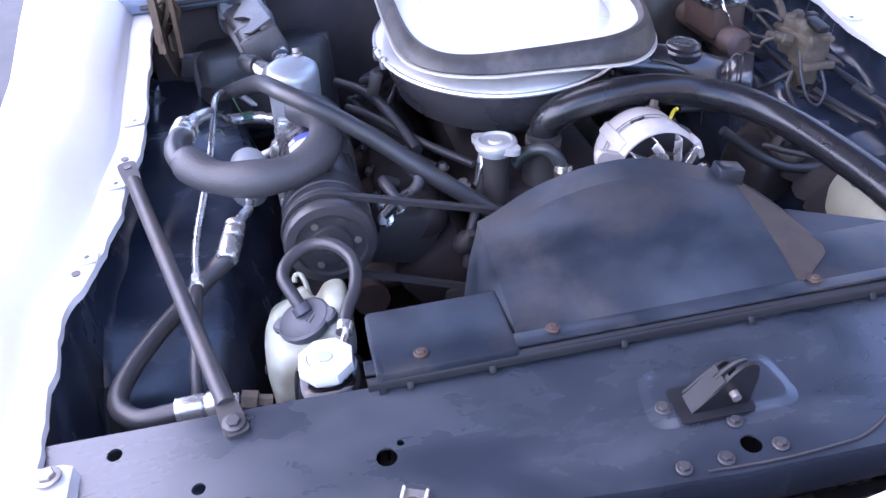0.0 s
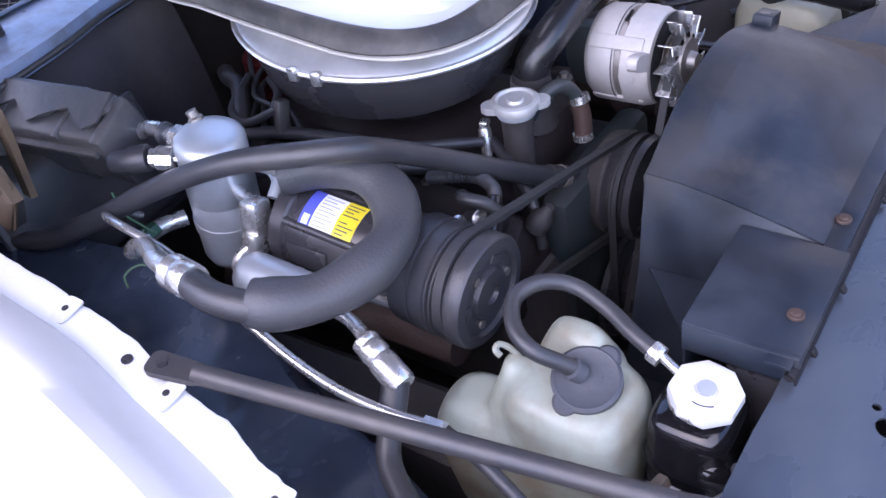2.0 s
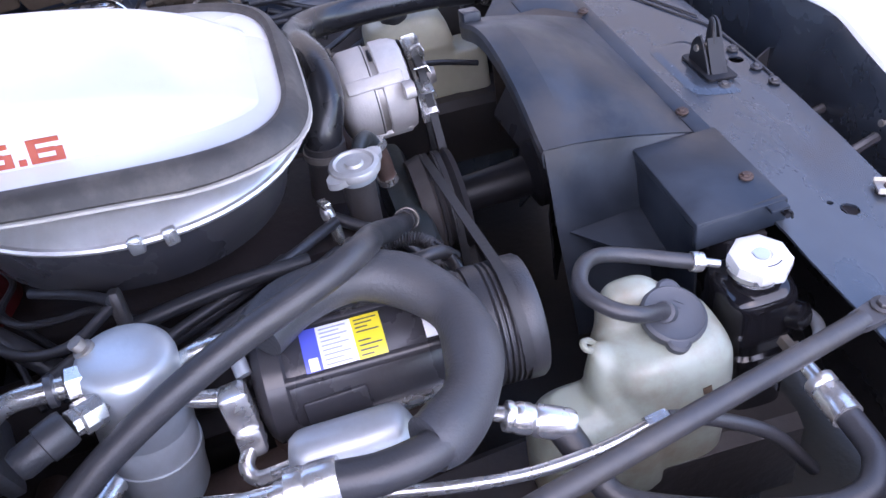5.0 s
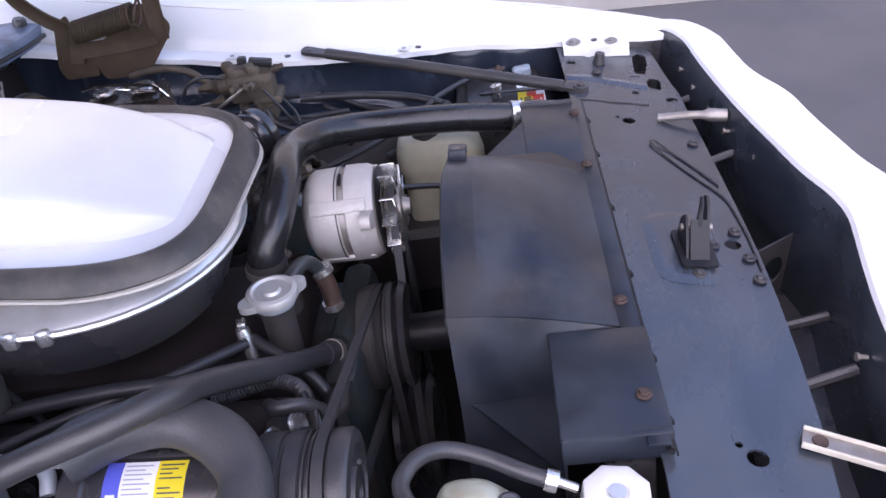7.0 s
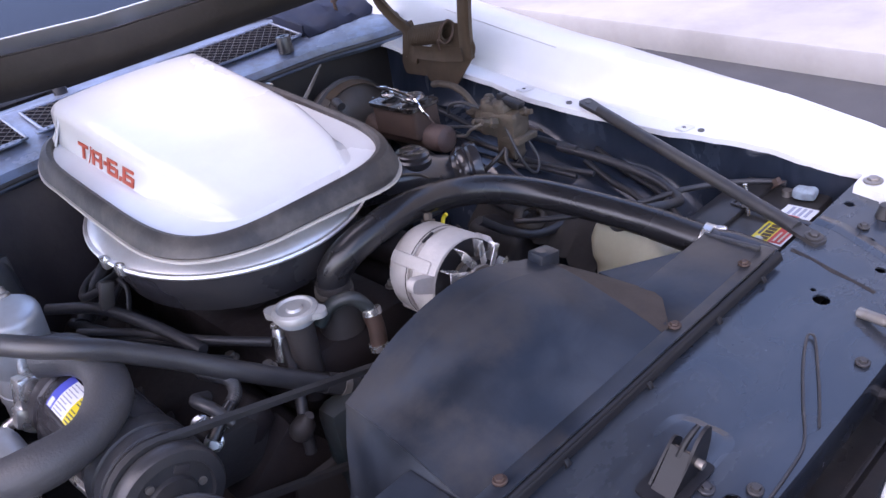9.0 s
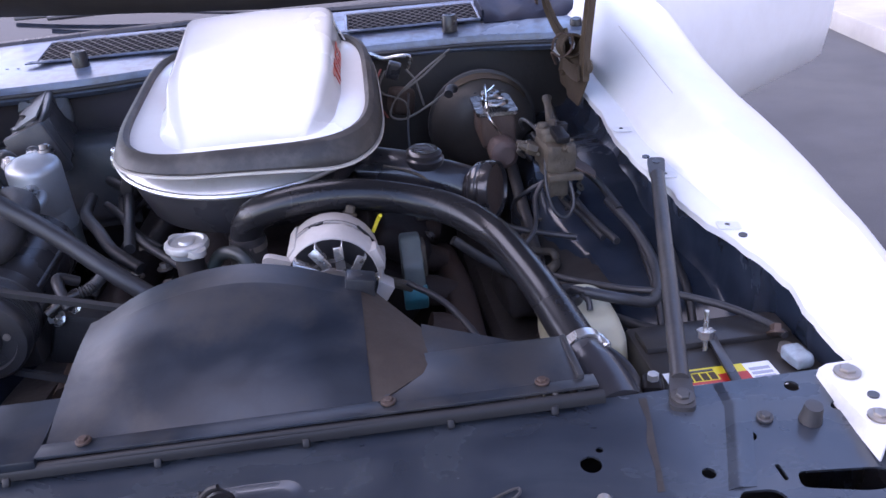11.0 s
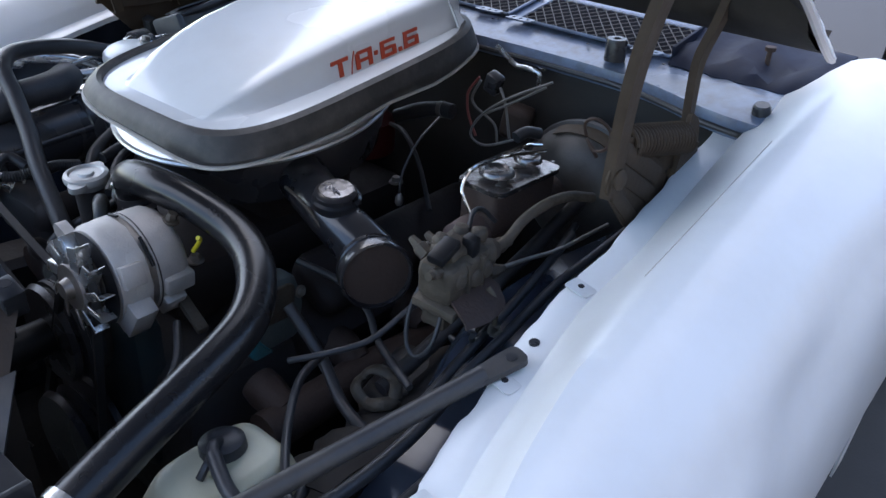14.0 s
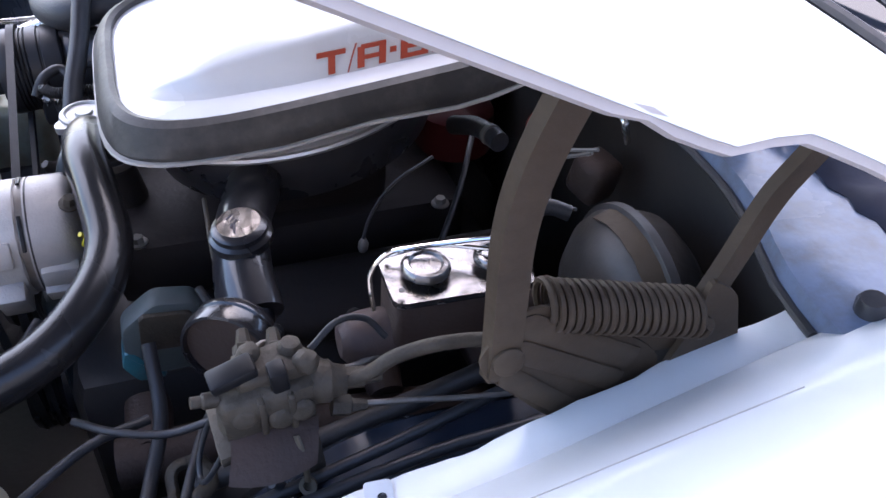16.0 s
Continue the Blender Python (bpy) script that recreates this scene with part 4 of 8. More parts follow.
for x, y in ((-0.77, 0.36), (0.77, 0.36), (-0.77, 3.1), (0.77, 3.1)):
    wheel = thing("wheel", (x, y, 0.0), "black tyre on a dull steel rim under the car", "wheel", "car wheels")
    wm = axis((x - math.copysign(0.10, x), y, 0.325), (math.copysign(1, x), 0, 0))
    part("tyre", lathe([(0.20, 0.0), (0.29, 0.0), (0.318, 0.02), (0.325, 0.05), (0.325, 0.15), (0.318, 0.18), (0.29, 0.20), (0.20, 0.20)], wm, 40), TYRE, wheel)
    part("rim", lathe([(0, 0.10), (0.06, 0.12), (0.15, 0.14), (0.19, 0.18), (0.205, 0.19), (0.205, 0.01), (0.19, 0.02), (0, 0.04)], wm, 32), STEEL, wheel, "dull steel rim")
solo("body_floor", box(1.3, 2.2, 0.5, pose(0, 2.25, 0.55), 0.05), BLACK, "dark car interior behind the windshield", "interior", kind="structure")

# hood, propped open on its hinges over the bay
HA = math.atan2(0.243, 0.508)


def hood_pt(x, d, lift=0.0):
    y = 1.08 - d * math.cos(HA)
    z = 1.058 + d * math.sin(HA)
    rise = 0.045 * max(0.0, -x / 0.70)
    return (x, y + lift * math.sin(HA), z + lift * math.cos(HA) + rise)


def hood_arch(d):
    back = min(1.0, max(0.0, d / 0.25))
    return 0.021 * back * back * (3 - 2 * back) / (1 + math.exp(min(60.0, (d - 0.322) / 0.006)))


hood = thing("hood", (0, 1.08, 1.05), "white car hood standing open with a scoop opening", "hood")
rows = []
for i in range(69):
    d = 1.36 * i / 68
    row = []
    for k in range(41):
        x = -0.70 + 1.4 * k / 40
        u = abs(x) / 0.70
        e = max(0, (u - 0.90) / 0.10)
        crown = 0.050 + 0.020 * (1 - u ** 2) - (0.052 - hood_arch(d)) * e ** 2.2
        row.append(hood_pt(x, d, crown))
    rows.append(row)
skin = bmesh.new()
grid = [[skin.verts.new(p) for p in row] for row in rows]
for i in range(68):
    for k in range(40):
        x = -0.70 + 1.4 * (k + 0.5) / 40
        d = 1.36 * (i + 0.5) / 68
        if abs(x) < 0.22 and 0.12 < d < 0.64:
            continue
        skin.faces.new((grid[i][k], grid[i][k + 1], grid[i + 1][k + 1], grid[i + 1][k]))
bmesh.ops.delete(skin, geom=[v for v in skin.verts if not v.link_faces], context="VERTS")
bmesh.ops.solidify(skin, geom=skin.faces[:], thickness=0.002)
part("outer_skin", skin, PAINT, hood)
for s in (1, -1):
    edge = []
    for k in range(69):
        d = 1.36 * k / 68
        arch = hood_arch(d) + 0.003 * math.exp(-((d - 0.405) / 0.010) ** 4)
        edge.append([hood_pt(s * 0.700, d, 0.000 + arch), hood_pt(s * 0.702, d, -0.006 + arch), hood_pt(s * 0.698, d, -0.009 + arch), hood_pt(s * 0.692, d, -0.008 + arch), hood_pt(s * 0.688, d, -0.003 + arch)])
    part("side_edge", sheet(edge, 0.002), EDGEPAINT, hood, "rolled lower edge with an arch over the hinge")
    brace = [hood_pt(s * 0.56, d, 0.035) for d in (0.30, 0.5, 0.7, 0.9, 1.25)]
    part("inner_brace", tube(brace, 0.02, 8, 3, 0.6), UNDERHOOD, hood)
    for j, off in enumerate((0.0, 0.012, 0.022)):
        stripe = [[hood_pt(s * (0.55 - off - w), d, 0.0515 + 0.020 * (1 - ((0.55 - off - w) / 0.70) ** 2)) for w in (0, 0.004)] for d in (0.62, 0.8, 1.0, 1.15)]
        part("pinstripe", sheet(stripe, 0.0006), DECAL, hood, "thin red-brown pinstripe")
under = bmesh.new()
rows = []
for i in range(27):
    d = 0.02 + 1.31 * i / 26
    row = []
    for k in range(21):
        x = -0.69 + 1.38 * k / 20
        u = abs(x) / 0.70
        row.append(hood_pt(x, d, min(0.042, 0.041 + 0.020 * (1 - u ** 2) - (0.052 - hood_arch(d)) * max(0, (u - 0.90) / 0.10) ** 2.2)))
    rows.append(row)
grid = [[under.verts.new(p) for p in row] for row in rows]
for i in range(26):
    for k in range(20):
        if abs(-0.69 + 1.38 * (k + 0.5) / 20) < 0.22 and 0.12 < 0.02 + 1.31 * (i + 0.5) / 26 < 0.64:
            continue
        under.faces.new((grid[i][k], grid[i][k + 1], grid[i + 1][k + 1], grid[i + 1][k]))
bmesh.ops.delete(under, geom=[v for v in under.verts if not v.link_faces], context="VERTS")
bmesh.ops.solidify(under, geom=under.faces[:], thickness=0.002)
part("inner_panel", under, UNDERHOOD, hood, "dark underside panel")
frame_rows = [[hood_pt(-0.685 + 1.37 * k / 24, d, lift) for d, lift in ((0.012, 0.030), (0.018, 0.004), (0.024, -0.003), (0.050, -0.006), (0.105, -0.004), (0.125, 0.006), (0.140, 0.034))] for k in range(25)]
part("rear_frame", sheet(frame_rows, 0.002), UNDERHOOD, hood, "dull brown folded rear frame")
for x0, d0, x1, d1 in ((-0.56, 0.72, 0.56, 0.72), (-0.56, 1.28, 0.56, 1.28)):
    part("cross_brace", tube([hood_pt(x0, d0, 0.035), hood_pt(0, d0, 0.035), hood_pt(x1, d1, 0.035)], 0.02, 8, 3, 0.6), UNDERHOOD, hood)


# ---- hood hinges ----
def hinge(s):
    h = thing("spring_hinge", (s * 0.59, 0.80, 0.88), "dusty brown steel hood hinge with a coil spring", "hinge", "hood hinges")

    def bar(points, w, t):
        bm = bmesh.new()
        line = [Vector((s * p[0], p[1], p[2])) for p in spline(points, 5)]
        rings = []
        for i, p in enumerate(line):
            d = (line[min(i + 1, len(line) - 1)] - line[max(i - 1, 0)]).normalized()
            out = Vector((s, 0, 0))
            out = (out - d * out.dot(d)).normalized()
            wide = d.cross(out)
            rings.append([bm.verts.new(p + a * w / 2 * wide + b * t / 2 * out) for a, b in ((-1, -1), (-0.8, 1), (0.8, 1), (1, -1), (0.7, -0.4), (-0.7, -0.4))])
        for a, b in zip(rings, rings[1:]):
            for k in range(6):
                bm.faces.new((a[k], a[(k + 1) % 6], b[(k + 1) % 6], b[k]))
        bm.faces.new(rings[0])
        bm.faces.new(rings[-1])
        return bm
    front = [(0.583, 0.727, 0.935), (0.586, 0.724, 1.0), (0.594, 0.718, 1.08), (0.602, 0.722, 1.14), (0.612, 0.736, 1.20), (0.622, 0.750, 1.25)]
    if s < 0:
        front = [(0.588, 0.720, 0.935), (0.588, 0.729, 1.0), (0.589, 0.741, 1.055), (0.592, 0.752, 1.095), (0.600, 0.765, 1.15), (0.612, 0.775, 1.22), (0.620, 0.782, 1.29)]
    part("front_arm", bar(front, 0.031, 0.012), HINGE, h)
    part("rear_arm", bar([(0.585, 0.900, 0.91), (0.592, 0.893, 0.965), (0.577, 0.925, 1.005), (0.566, 0.955, 1.05), (0.575, 0.972, 1.10), (0.582, 0.980, 1.145)], 0.026, 0.010), HINGE, h)
    coil = [(s * (0.572 + 0.020 * u + 0.0195 * math.cos(u * 2 * math.pi * 19)), 0.760 + 0.130 * u, 0.990 - 0.024 * u + 0.0195 * math.sin(u * 2 * math.pi * 19)) for u in [k / 380 for k in range(381)]]
    part("spring", tube(coil, 0.0029, 6, 1), HINGE, h)
    def plate(x, poly, t=0.003):
        return prism(rounded(poly, 0.010, 3), t, Matrix(((0, 0, s, s * x), (1, 0, 0, 0), (0, 1, 0, 0), (0, 0, 0, 1))))
    part("base_plate", plate(0.587, [(0.704, 0.960), (0.712, 0.940), (0.775, 0.872), (0.86, 0.872), (0.872, 0.915), (0.852, 0.938), (0.755, 1.004), (0.728, 1.0)]), HINGE, h)
    for a, b, w in (((0.735, 0.992), (0.842, 0.924), 0.015), ((0.731, 0.966), (0.832, 0.900), 0.014), ((0.726, 0.940), (0.790, 0.880), 0.013)):
        rib = tube([(0, *a), (0, a[0] * 0.8 + b[0] * 0.2, a[1] * 0.8 + b[1] * 0.2), (0, *b)], lambda u: 0.8 * w * (0.5 + 0.5 * min(1, u * 5)), 12, 3)
        bmesh.ops.transform(rib, matrix=pose(s * 0.588, 0, 0) @ Matrix.Diagonal((0.28, 1, 1, 1)), verts=rib.verts)
        part("pressed_rib", rib, HINGE, h)
    if s < 0:
        part("inner_link", bar([(0.563, 0.738, 0.920), (0.560, 0.728, 0.965), (0.557, 0.717, 1.012), (0.556, 0.716, 1.032)], 0.019, 0.007), HINGE, h)
        part("inner_link", bar([(0.556, 0.716, 1.030), (0.566, 0.728, 1.004), (0.580, 0.738, 0.975)], 0.013, 0.006), HINGE, h)
    part("rear_foot", plate(0.596, [(0.893, 1.002), (0.922, 0.982), (0.946, 0.905), (0.940, 0.880), (0.870, 0.880), (0.872, 0.913), (0.888, 0.955)], 0.006), HINGE, h)
    part("pivot_rivet", lathe([(0.013, 0), (0.013, 0.004), (0.009, 0.007), (0, 0.007)], axis((s * 0.590, 0.727, 0.958), (s, 0, 0.1)), 18), HINGE, h)
    part("pivot_rivet", lathe([(0.011, 0), (0.011, 0.004), (0.008, 0.006), (0, 0.006)], axis((s * 0.598, 0.893, 0.955), (s, 0, 0.1)), 18), HINGE, h)
    part("front_link", bar([(0.575, 0.735, 0.945), (0.578, 0.80, 0.938), (0.585, 0.89, 0.935)], 0.03, 0.006), HINGE, h)
    return h


hinge(1)
hinge(-1).location += Vector((0.008, 0.024, 0.0))


# ---- diagonal struts from panel to fenders ----
def strut(s):
    t = thing("brace_rod", (s * 0.486, -0.017, 0.756), "grey tubular brace rod from front panel to fender", "brace rod", "brace rods")
    a, b = Vector((s * 0.487, -0.017, 0.768)), Vector((s * 0.630, 0.476, 0.853))
    d = (b - a).normalized()
    part("tube", tube([a + d * 0.03, a + d * 0.2, a + d * 0.35, b - d * 0.035], 0.0105, 14, 3), STRUT, t)
    for p, e in ((a, d), (b, -d)):
        end = prism(rounded([(-0.014, -0.015), (0.014, -0.015), (0.011, 0.045), (-0.011, 0.045)], 0.010, 4), 0.007)
        m = Matrix.Translation(p) @ e.to_track_quat("Y", "Z").to_matrix().to_4x4()
        bmesh.ops.transform(end, matrix=m @ pose(0, 0, 0.003), verts=end.verts)
        part("flattened_end", end, STRUT, t)
        if p is a:
            part("bolt", bolt(p + Vector((0, 0, 0.004)), (0, -0.15, 1), 0.008, 0.006), STRUT, t)
        else:
            part("bolt_hole", lathe([(0.006, 0), (0.006, 0.0012), (0, 0.0012)], axis(p + Vector((0, 0, 0.003)), (0, -0.15, 1)), 12), BLACK, t)


strut(1)
strut(-1)

# ---- fan shroud ----
shroud = thing("fan_shroud", (0, 0.1, 0.70), "dusty black plastic fan shroud bolted behind the panel, blue sky sheen put into its colour", "shroud")
ARC = [(-0.172, 0.822), (-0.152, 0.838), (-0.113, 0.861), (-0.070, 0.875), (-0.012, 0.886), (0.03, 0.886), (0.059, 0.881), (0.106, 0.866), (0.130, 0.856), (0.158, 0.842)]


def arc_z(x):
    return smooth_table(ARC, x)


def cowl_rise(v):
    """Sloping front face up to a crease, then a flatter band to the rear edge."""
    u = min(1.0, v / 0.80)
    return 0.93 * u * (1.38 - 0.38 * u) + 0.07 * max(0.0, (v - 0.80) / 0.20)


rows = []
for j in range(15):
    v = (j / 12 * 0.8 if j <= 12 else 0.8 + 0.1 * (j - 12))
    row = []
    for k in range(31):
        x = -0.172 + 0.330 * k / 30
        rise = cowl_rise(v)
        zf = 0.792
        row.append((x * (1 + 0.02 * (1 - v)), 0.012 + 0.192 * v, zf + (arc_z(x) - zf) * rise))
    rows.append(row)
rows.append([(x, y + 0.003, z - 0.006) for x, y, z in rows[-1]])
rows.append([(x, y - 0.001, z - 0.020) for x, y, z in rows[-1]])
part("curved_cowl", sheet(rows, 0.003), SHROUD, shroud, smooth=7)
# lower left wall and box-shaped ledge


def cowl_edge(x, inset):
    out = []
    for k in range(11):
        v = k / 10
        rise = cowl_rise(v)
        out.append((x * (1 + 0.02 * (1 - v)) + inset, 0.012 + 0.192 * v, 0.792 + (arc_z(x) - 0.792) * rise - 0.001))
    return out


edge_l = cowl_edge(-0.172, 0.001)
left = [edge_l] + [[(x, p[1], z) for p in edge_l] for x, z in ((-0.186, 0.775), (-0.196, 0.72), (-0.245, 0.58))]
part("left_wall", sheet(left, 0.003), SHROUD, shroud)
part("left_wing", prism([(-0.180, 0.792), (-0.333, 0.784), (-0.333, 0.56), (-0.20, 0.56)], 0.003, pose(0, 0.092, 0, 90, 0, 0)), SHROUD, shroud)
ledge = box(0.155, 0.108, 0.012, pose(-0.256, 0.042, 0.790, 2, 0, 0), 0.003)
part("left_ledge", ledge, SHROUD, shroud)
part("left_ledge_side", box(0.010, 0.108, 0.035, pose(-0.330, 0.042, 0.778), 0.003), SHROUD, shroud)
wedge = prism([(-0.20, 0.095), (-0.30, 0.095), (-0.205, 0.190)], 0.004, pose(0, 0, 0.762, 0, -12, 0))
part("left_gusset", wedge, SHROUD, shroud)
# right wall, ledge and fin
edge_r = cowl_edge(0.158, -0.001)
foot = [(0.172 + 0.056 * min(1.0, k / 10 / 0.35), 0.012 + 0.135 * k / 10, 0.797) for k in range(11)]
right = [edge_r, foot] + [[(x + dx, y, z) for x, y, _ in foot] for dx, z in ((0.002, 0.74), (0.02, 0.58))]
part("right_wall", sheet(right, 0.003), SHROUDBROWN, shroud, "brown dusted sloping side", smooth=25)
part("right_ledge", box(0.215, 0.085, 0.010, pose(0.280, 0.050, 0.792, 3, 0, 0), 0.003), SHROUD, shroud)
part("right_ledge_side", box(0.008, 0.085, 0.07, pose(0.384, 0.050, 0.765), 0.002), SHROUD, shroud)
part("right_fin", prism([(0.222, 0.080), (0.34, 0.088), (0.226, 0.156)], 0.004, pose(0, 0, 0.792, 3, 0, 0)), SHROUD, shroud)
rtab = part("right_tab", box(0.036, 0.026, 0.034, pose(0.157, 0.190, 0.843, 5, 12, 0), 0.003), SHROUD, shroud)
part("tab_hole", lathe([(0.007, 0), (0.007, 0.001), (0, 0.001)], pose(0.155, 0.190, 0.8602, 5, 12, 0), 12), BLACK, rtab)
part("right_tab_web", prism([(0.136, 0.85), (0.176, 0.845), (0.172, 0.80), (0.150, 0.815)], 0.005, pose(0, 0.178, 0, 90, 0, 0)), SHROUD, shroud)
part("front_flange", box(0.745, 0.022, 0.004, pose(0.027, 0.004, 0.792), 0.001), SHROUD, shroud)
for x in (-0.283, -0.135, 0.178, 0.342):
    part("flange_bolt", bolt((x, 0.008, 0.7965), (0, 0, 1), 0.0052, 0.0045), RUST, shroud, "rusty brown bolt")
# fan and its clutch inside
fan = thing("engine_fan", (-0.0, 0.22, 0.45), "black engine cooling fan inside the shroud", "fan")
FAN = Vector((0.0, 0.150, 0.665))
part("clutch", lathe([(0.0, -0.02), (0.045, -0.02), (0.05, -0.01), (0.05, 0.02), (0.030, 0.03), (0.026, 0.13), (0, 0.13)], axis(FAN, (0, 1, 0)), 24), STRIP, fan)
for k in range(7):
    a = 2 * math.pi * k / 7 + 0.3
    blade = prism(rounded([(0.05, -0.02), (0.185, -0.04), (0.185, 0.04), (0.05, 0.02)], 0.012, 3), 0.003, axis(FAN, (0, 1, 0)) @ Matrix.Rotation(a, 4, "Z") @ Matrix.Rotation(radians(28), 4, "X"))
    part("blade", blade, BLACK, fan)

def blob(sections, n=26, p=2.6):
    """A soft-cornered hollow body from stacked sections (x, y, z, half width, half depth)."""
    bm = bmesh.new()
    rings = []
    for x, y, z, w, d in sections:
        ring = []
        for k in range(n):
            a = 2 * math.pi * k / n
            c, s_ = math.cos(a), math.sin(a)
            ring.append(bm.verts.new((x + w * math.copysign(abs(c) ** (2 / p), c), y + d * math.copysign(abs(s_) ** (2 / p), s_), z)))
        rings.append(ring)
    for a, b in zip(rings, rings[1:]):
        for k in range(n):
            bm.faces.new((a[k], a[(k + 1) % n], b[(k + 1) % n], b[k]))
    bm.faces.new(rings[0][::-1])
    bm.faces.new(rings[-1])
    return bm


# ---- radiator, left tank with white cap ----
radiator = thing("radiator", (0, 0.03, 0.35), "black radiator with side tanks behind the support panel", "radiator")
part("core", box(0.66, 0.05, 0.40, pose(0, 0.03, 0.55), 0.003), BLACK, radiator)
part("right_tank", box(0.075, 0.075, 0.42, pose(0.395, 0.045, 0.545), 0.015), BLACK, radiator)
part("left_tank", blob([(-0.384, 0.058, 0.33, 0.040, 0.036), (-0.384, 0.058, 0.60, 0.041, 0.038), (-0.384, 0.058, 0.652, 0.041, 0.038), (-0.384, 0.058, 0.656, 0.045, 0.042), (-0.384, 0.058, 0.668, 0.045, 0.042), (-0.384, 0.058, 0.672, 0.041, 0.038), (-0.384, 0.058, 0.690, 0.041, 0.038), (-0.384, 0.058, 0.694, 0.046, 0.043), (-0.384, 0.058, 0.704, 0.046, 0.043),
                         (-0.384, 0.058, 0.708, 0.043, 0.040), (-0.384, 0.058, 0.738, 0.043, 0.040), (-0.384, 0.058, 0.748, 0.040, 0.037), (-0.384, 0.058, 0.754, 0.032, 0.030)], p=3.6), TANKBLACK, radiator, "glossy black moulded side tank")
part("tank_boss", lathe([(0.016, 0), (0.015, 0.014), (0.010, 0.018), (0, 0.018)], axis((-0.420, 0.030, 0.715), (-0.8, -0.5, 0.3)), 14), TANKBLACK, radiator)
part("drain_pipe", tube([(-0.395, 0.022, 0.700), (-0.425, 0.008, 0.706), (-0.455, 0.020, 0.712), (-0.470, 0.040, 0.712)], 0.007, 12), DULLALU, radiator, "bright bent pipe at the tank's foot")
part("filler_neck", lathe([(0.024, 0), (0.024, 0.020), (0.031, 0.023), (0.031, 0.029), (0, 0.029)], axis((-0.385, 0.054, 0.742), (0.0, 0.0, 1)), 24), BRIGHT, radiator)
capm = axis((-0.385, 0.052, 0.766), (-0.05, -0.1, 1))
rad_cap = part("radiator_cap", lathe([(0.0325, 0), (0.0335, 0.004), (0.0325, 0.014), (0.027, 0.017), (0.012, 0.0175), (0.010, 0.015), (0, 0.015)], capm, 8), WHITECAP, radiator, "white octagonal radiator cap")
part("cap_centre", lathe([(0.0085, 0), (0.0085, 0.003), (0, 0.003)], capm @ pose(0, 0, 0.0145), 16), DULLALU, rad_cap)
for k in range(6):
    part("cap_mark", box(0.0012, 0.0036, 0.0006, capm @ Matrix.Rotation(radians(196 + 9 * k), 4, "Z") @ pose(0.0205, 0, 0.0178), 0), INK, rad_cap)
part("outlet_boot", tube([(0.410, 0.100, 0.764), (0.416, 0.072, 0.757), (0.424, 0.040, 0.748), (0.427, 0.012, 0.742)], lambda u: 0.0265 + 0.006 * min(1, u * 3), 20), BLACK, radiator, "black boot at the hose end")
part("overflow_nipple", tube([(-0.365, 0.085, 0.764), (-0.358, 0.105, 0.770)], 0.005, 10), BRIGHT, radiator)

# ---- left coolant bottle ----
bottle = thing("coolant_bottle", (-0.43, 0.17, 0.52), "milky white plastic coolant overflow bottle with grey cap", "bottle")


def softened(name, bm, material, parent, label, voxel=0.004, rounds=10):
    """Merges overlapping bodies into one moulded skin."""
    ob = part(name, bm, material, parent, label)
    skin_mod = ob.modifiers.new("skin", "REMESH")
    skin_mod.mode, skin_mod.voxel_size, skin_mod.use_smooth_shade = "VOXEL", voxel, True
    soft_mod = ob.modifiers.new("soft", "SMOOTH")
    soft_mod.factor, soft_mod.iterations = 0.5, rounds
    return ob


moulded = blob([(-0.420, 0.170, 0.50, 0.036, 0.050), (-0.418, 0.170, 0.58, 0.042, 0.058), (-0.412, 0.172, 0.645, 0.050, 0.066), (-0.408, 0.174, 0.690, 0.056, 0.070), (-0.406, 0.174, 0.722, 0.056, 0.069), (-0.404, 0.174, 0.738, 0.050, 0.062), (-0.402, 0.174, 0.745, 0.040, 0.050)], p=3.4)
join(moulded, blob([(-0.372, 0.180, 0.70, 0.026, 0.050), (-0.370, 0.184, 0.750, 0.024, 0.044), (-0.364, 0.190, 0.772, 0.016, 0.028), (-0.362, 0.192, 0.779, 0.010, 0.018)], p=3.0))
join(moulded, blob([(-0.428, 0.282, 0.52, 0.036, 0.044), (-0.428, 0.282, 0.60, 0.043, 0.054), (-0.427, 0.280, 0.655, 0.043, 0.054), (-0.425, 0.276, 0.684, 0.036, 0.045), (-0.423, 0.272, 0.697, 0.022, 0.030)], p=2.8))
join(moulded, blob([(-0.428, 0.225, 0.55, 0.040, 0.040), (-0.426, 0.225, 0.66, 0.044, 0.042), (-0.418, 0.228, 0.712, 0.030, 0.034), (-0.410, 0.236, 0.738, 0.016, 0.018), (-0.404, 0.246, 0.750, 0.008, 0.008)], p=2.4))
softened("body", moulded, POLY, bottle, "milky moulded body, stained brown")
CAP_UP = Vector((-0.30, -0.14, 1)).normalized()
CAP_AT = Vector((-0.404, 0.160, 0.752))
cap_m = axis(CAP_AT, CAP_UP)
part("neck", lathe([(0.028, -0.020), (0.028, 0.002)], cap_m, 20), POLY, bottle)
snap_cap = part("cap", lathe([(0.033, -0.002), (0.0345, 0.001), (0.0345, 0.009), (0.031, 0.0115), (0.029, 0.0105), (0.012, 0.0115), (0, 0.012)], cap_m, 34), GREYCAP, bottle, "grey snap cap with two ears")
ear_x = (Vector((1, -0.25, 0)) - CAP_UP * CAP_UP.dot(Vector((1, -0.25, 0)))).normalized()
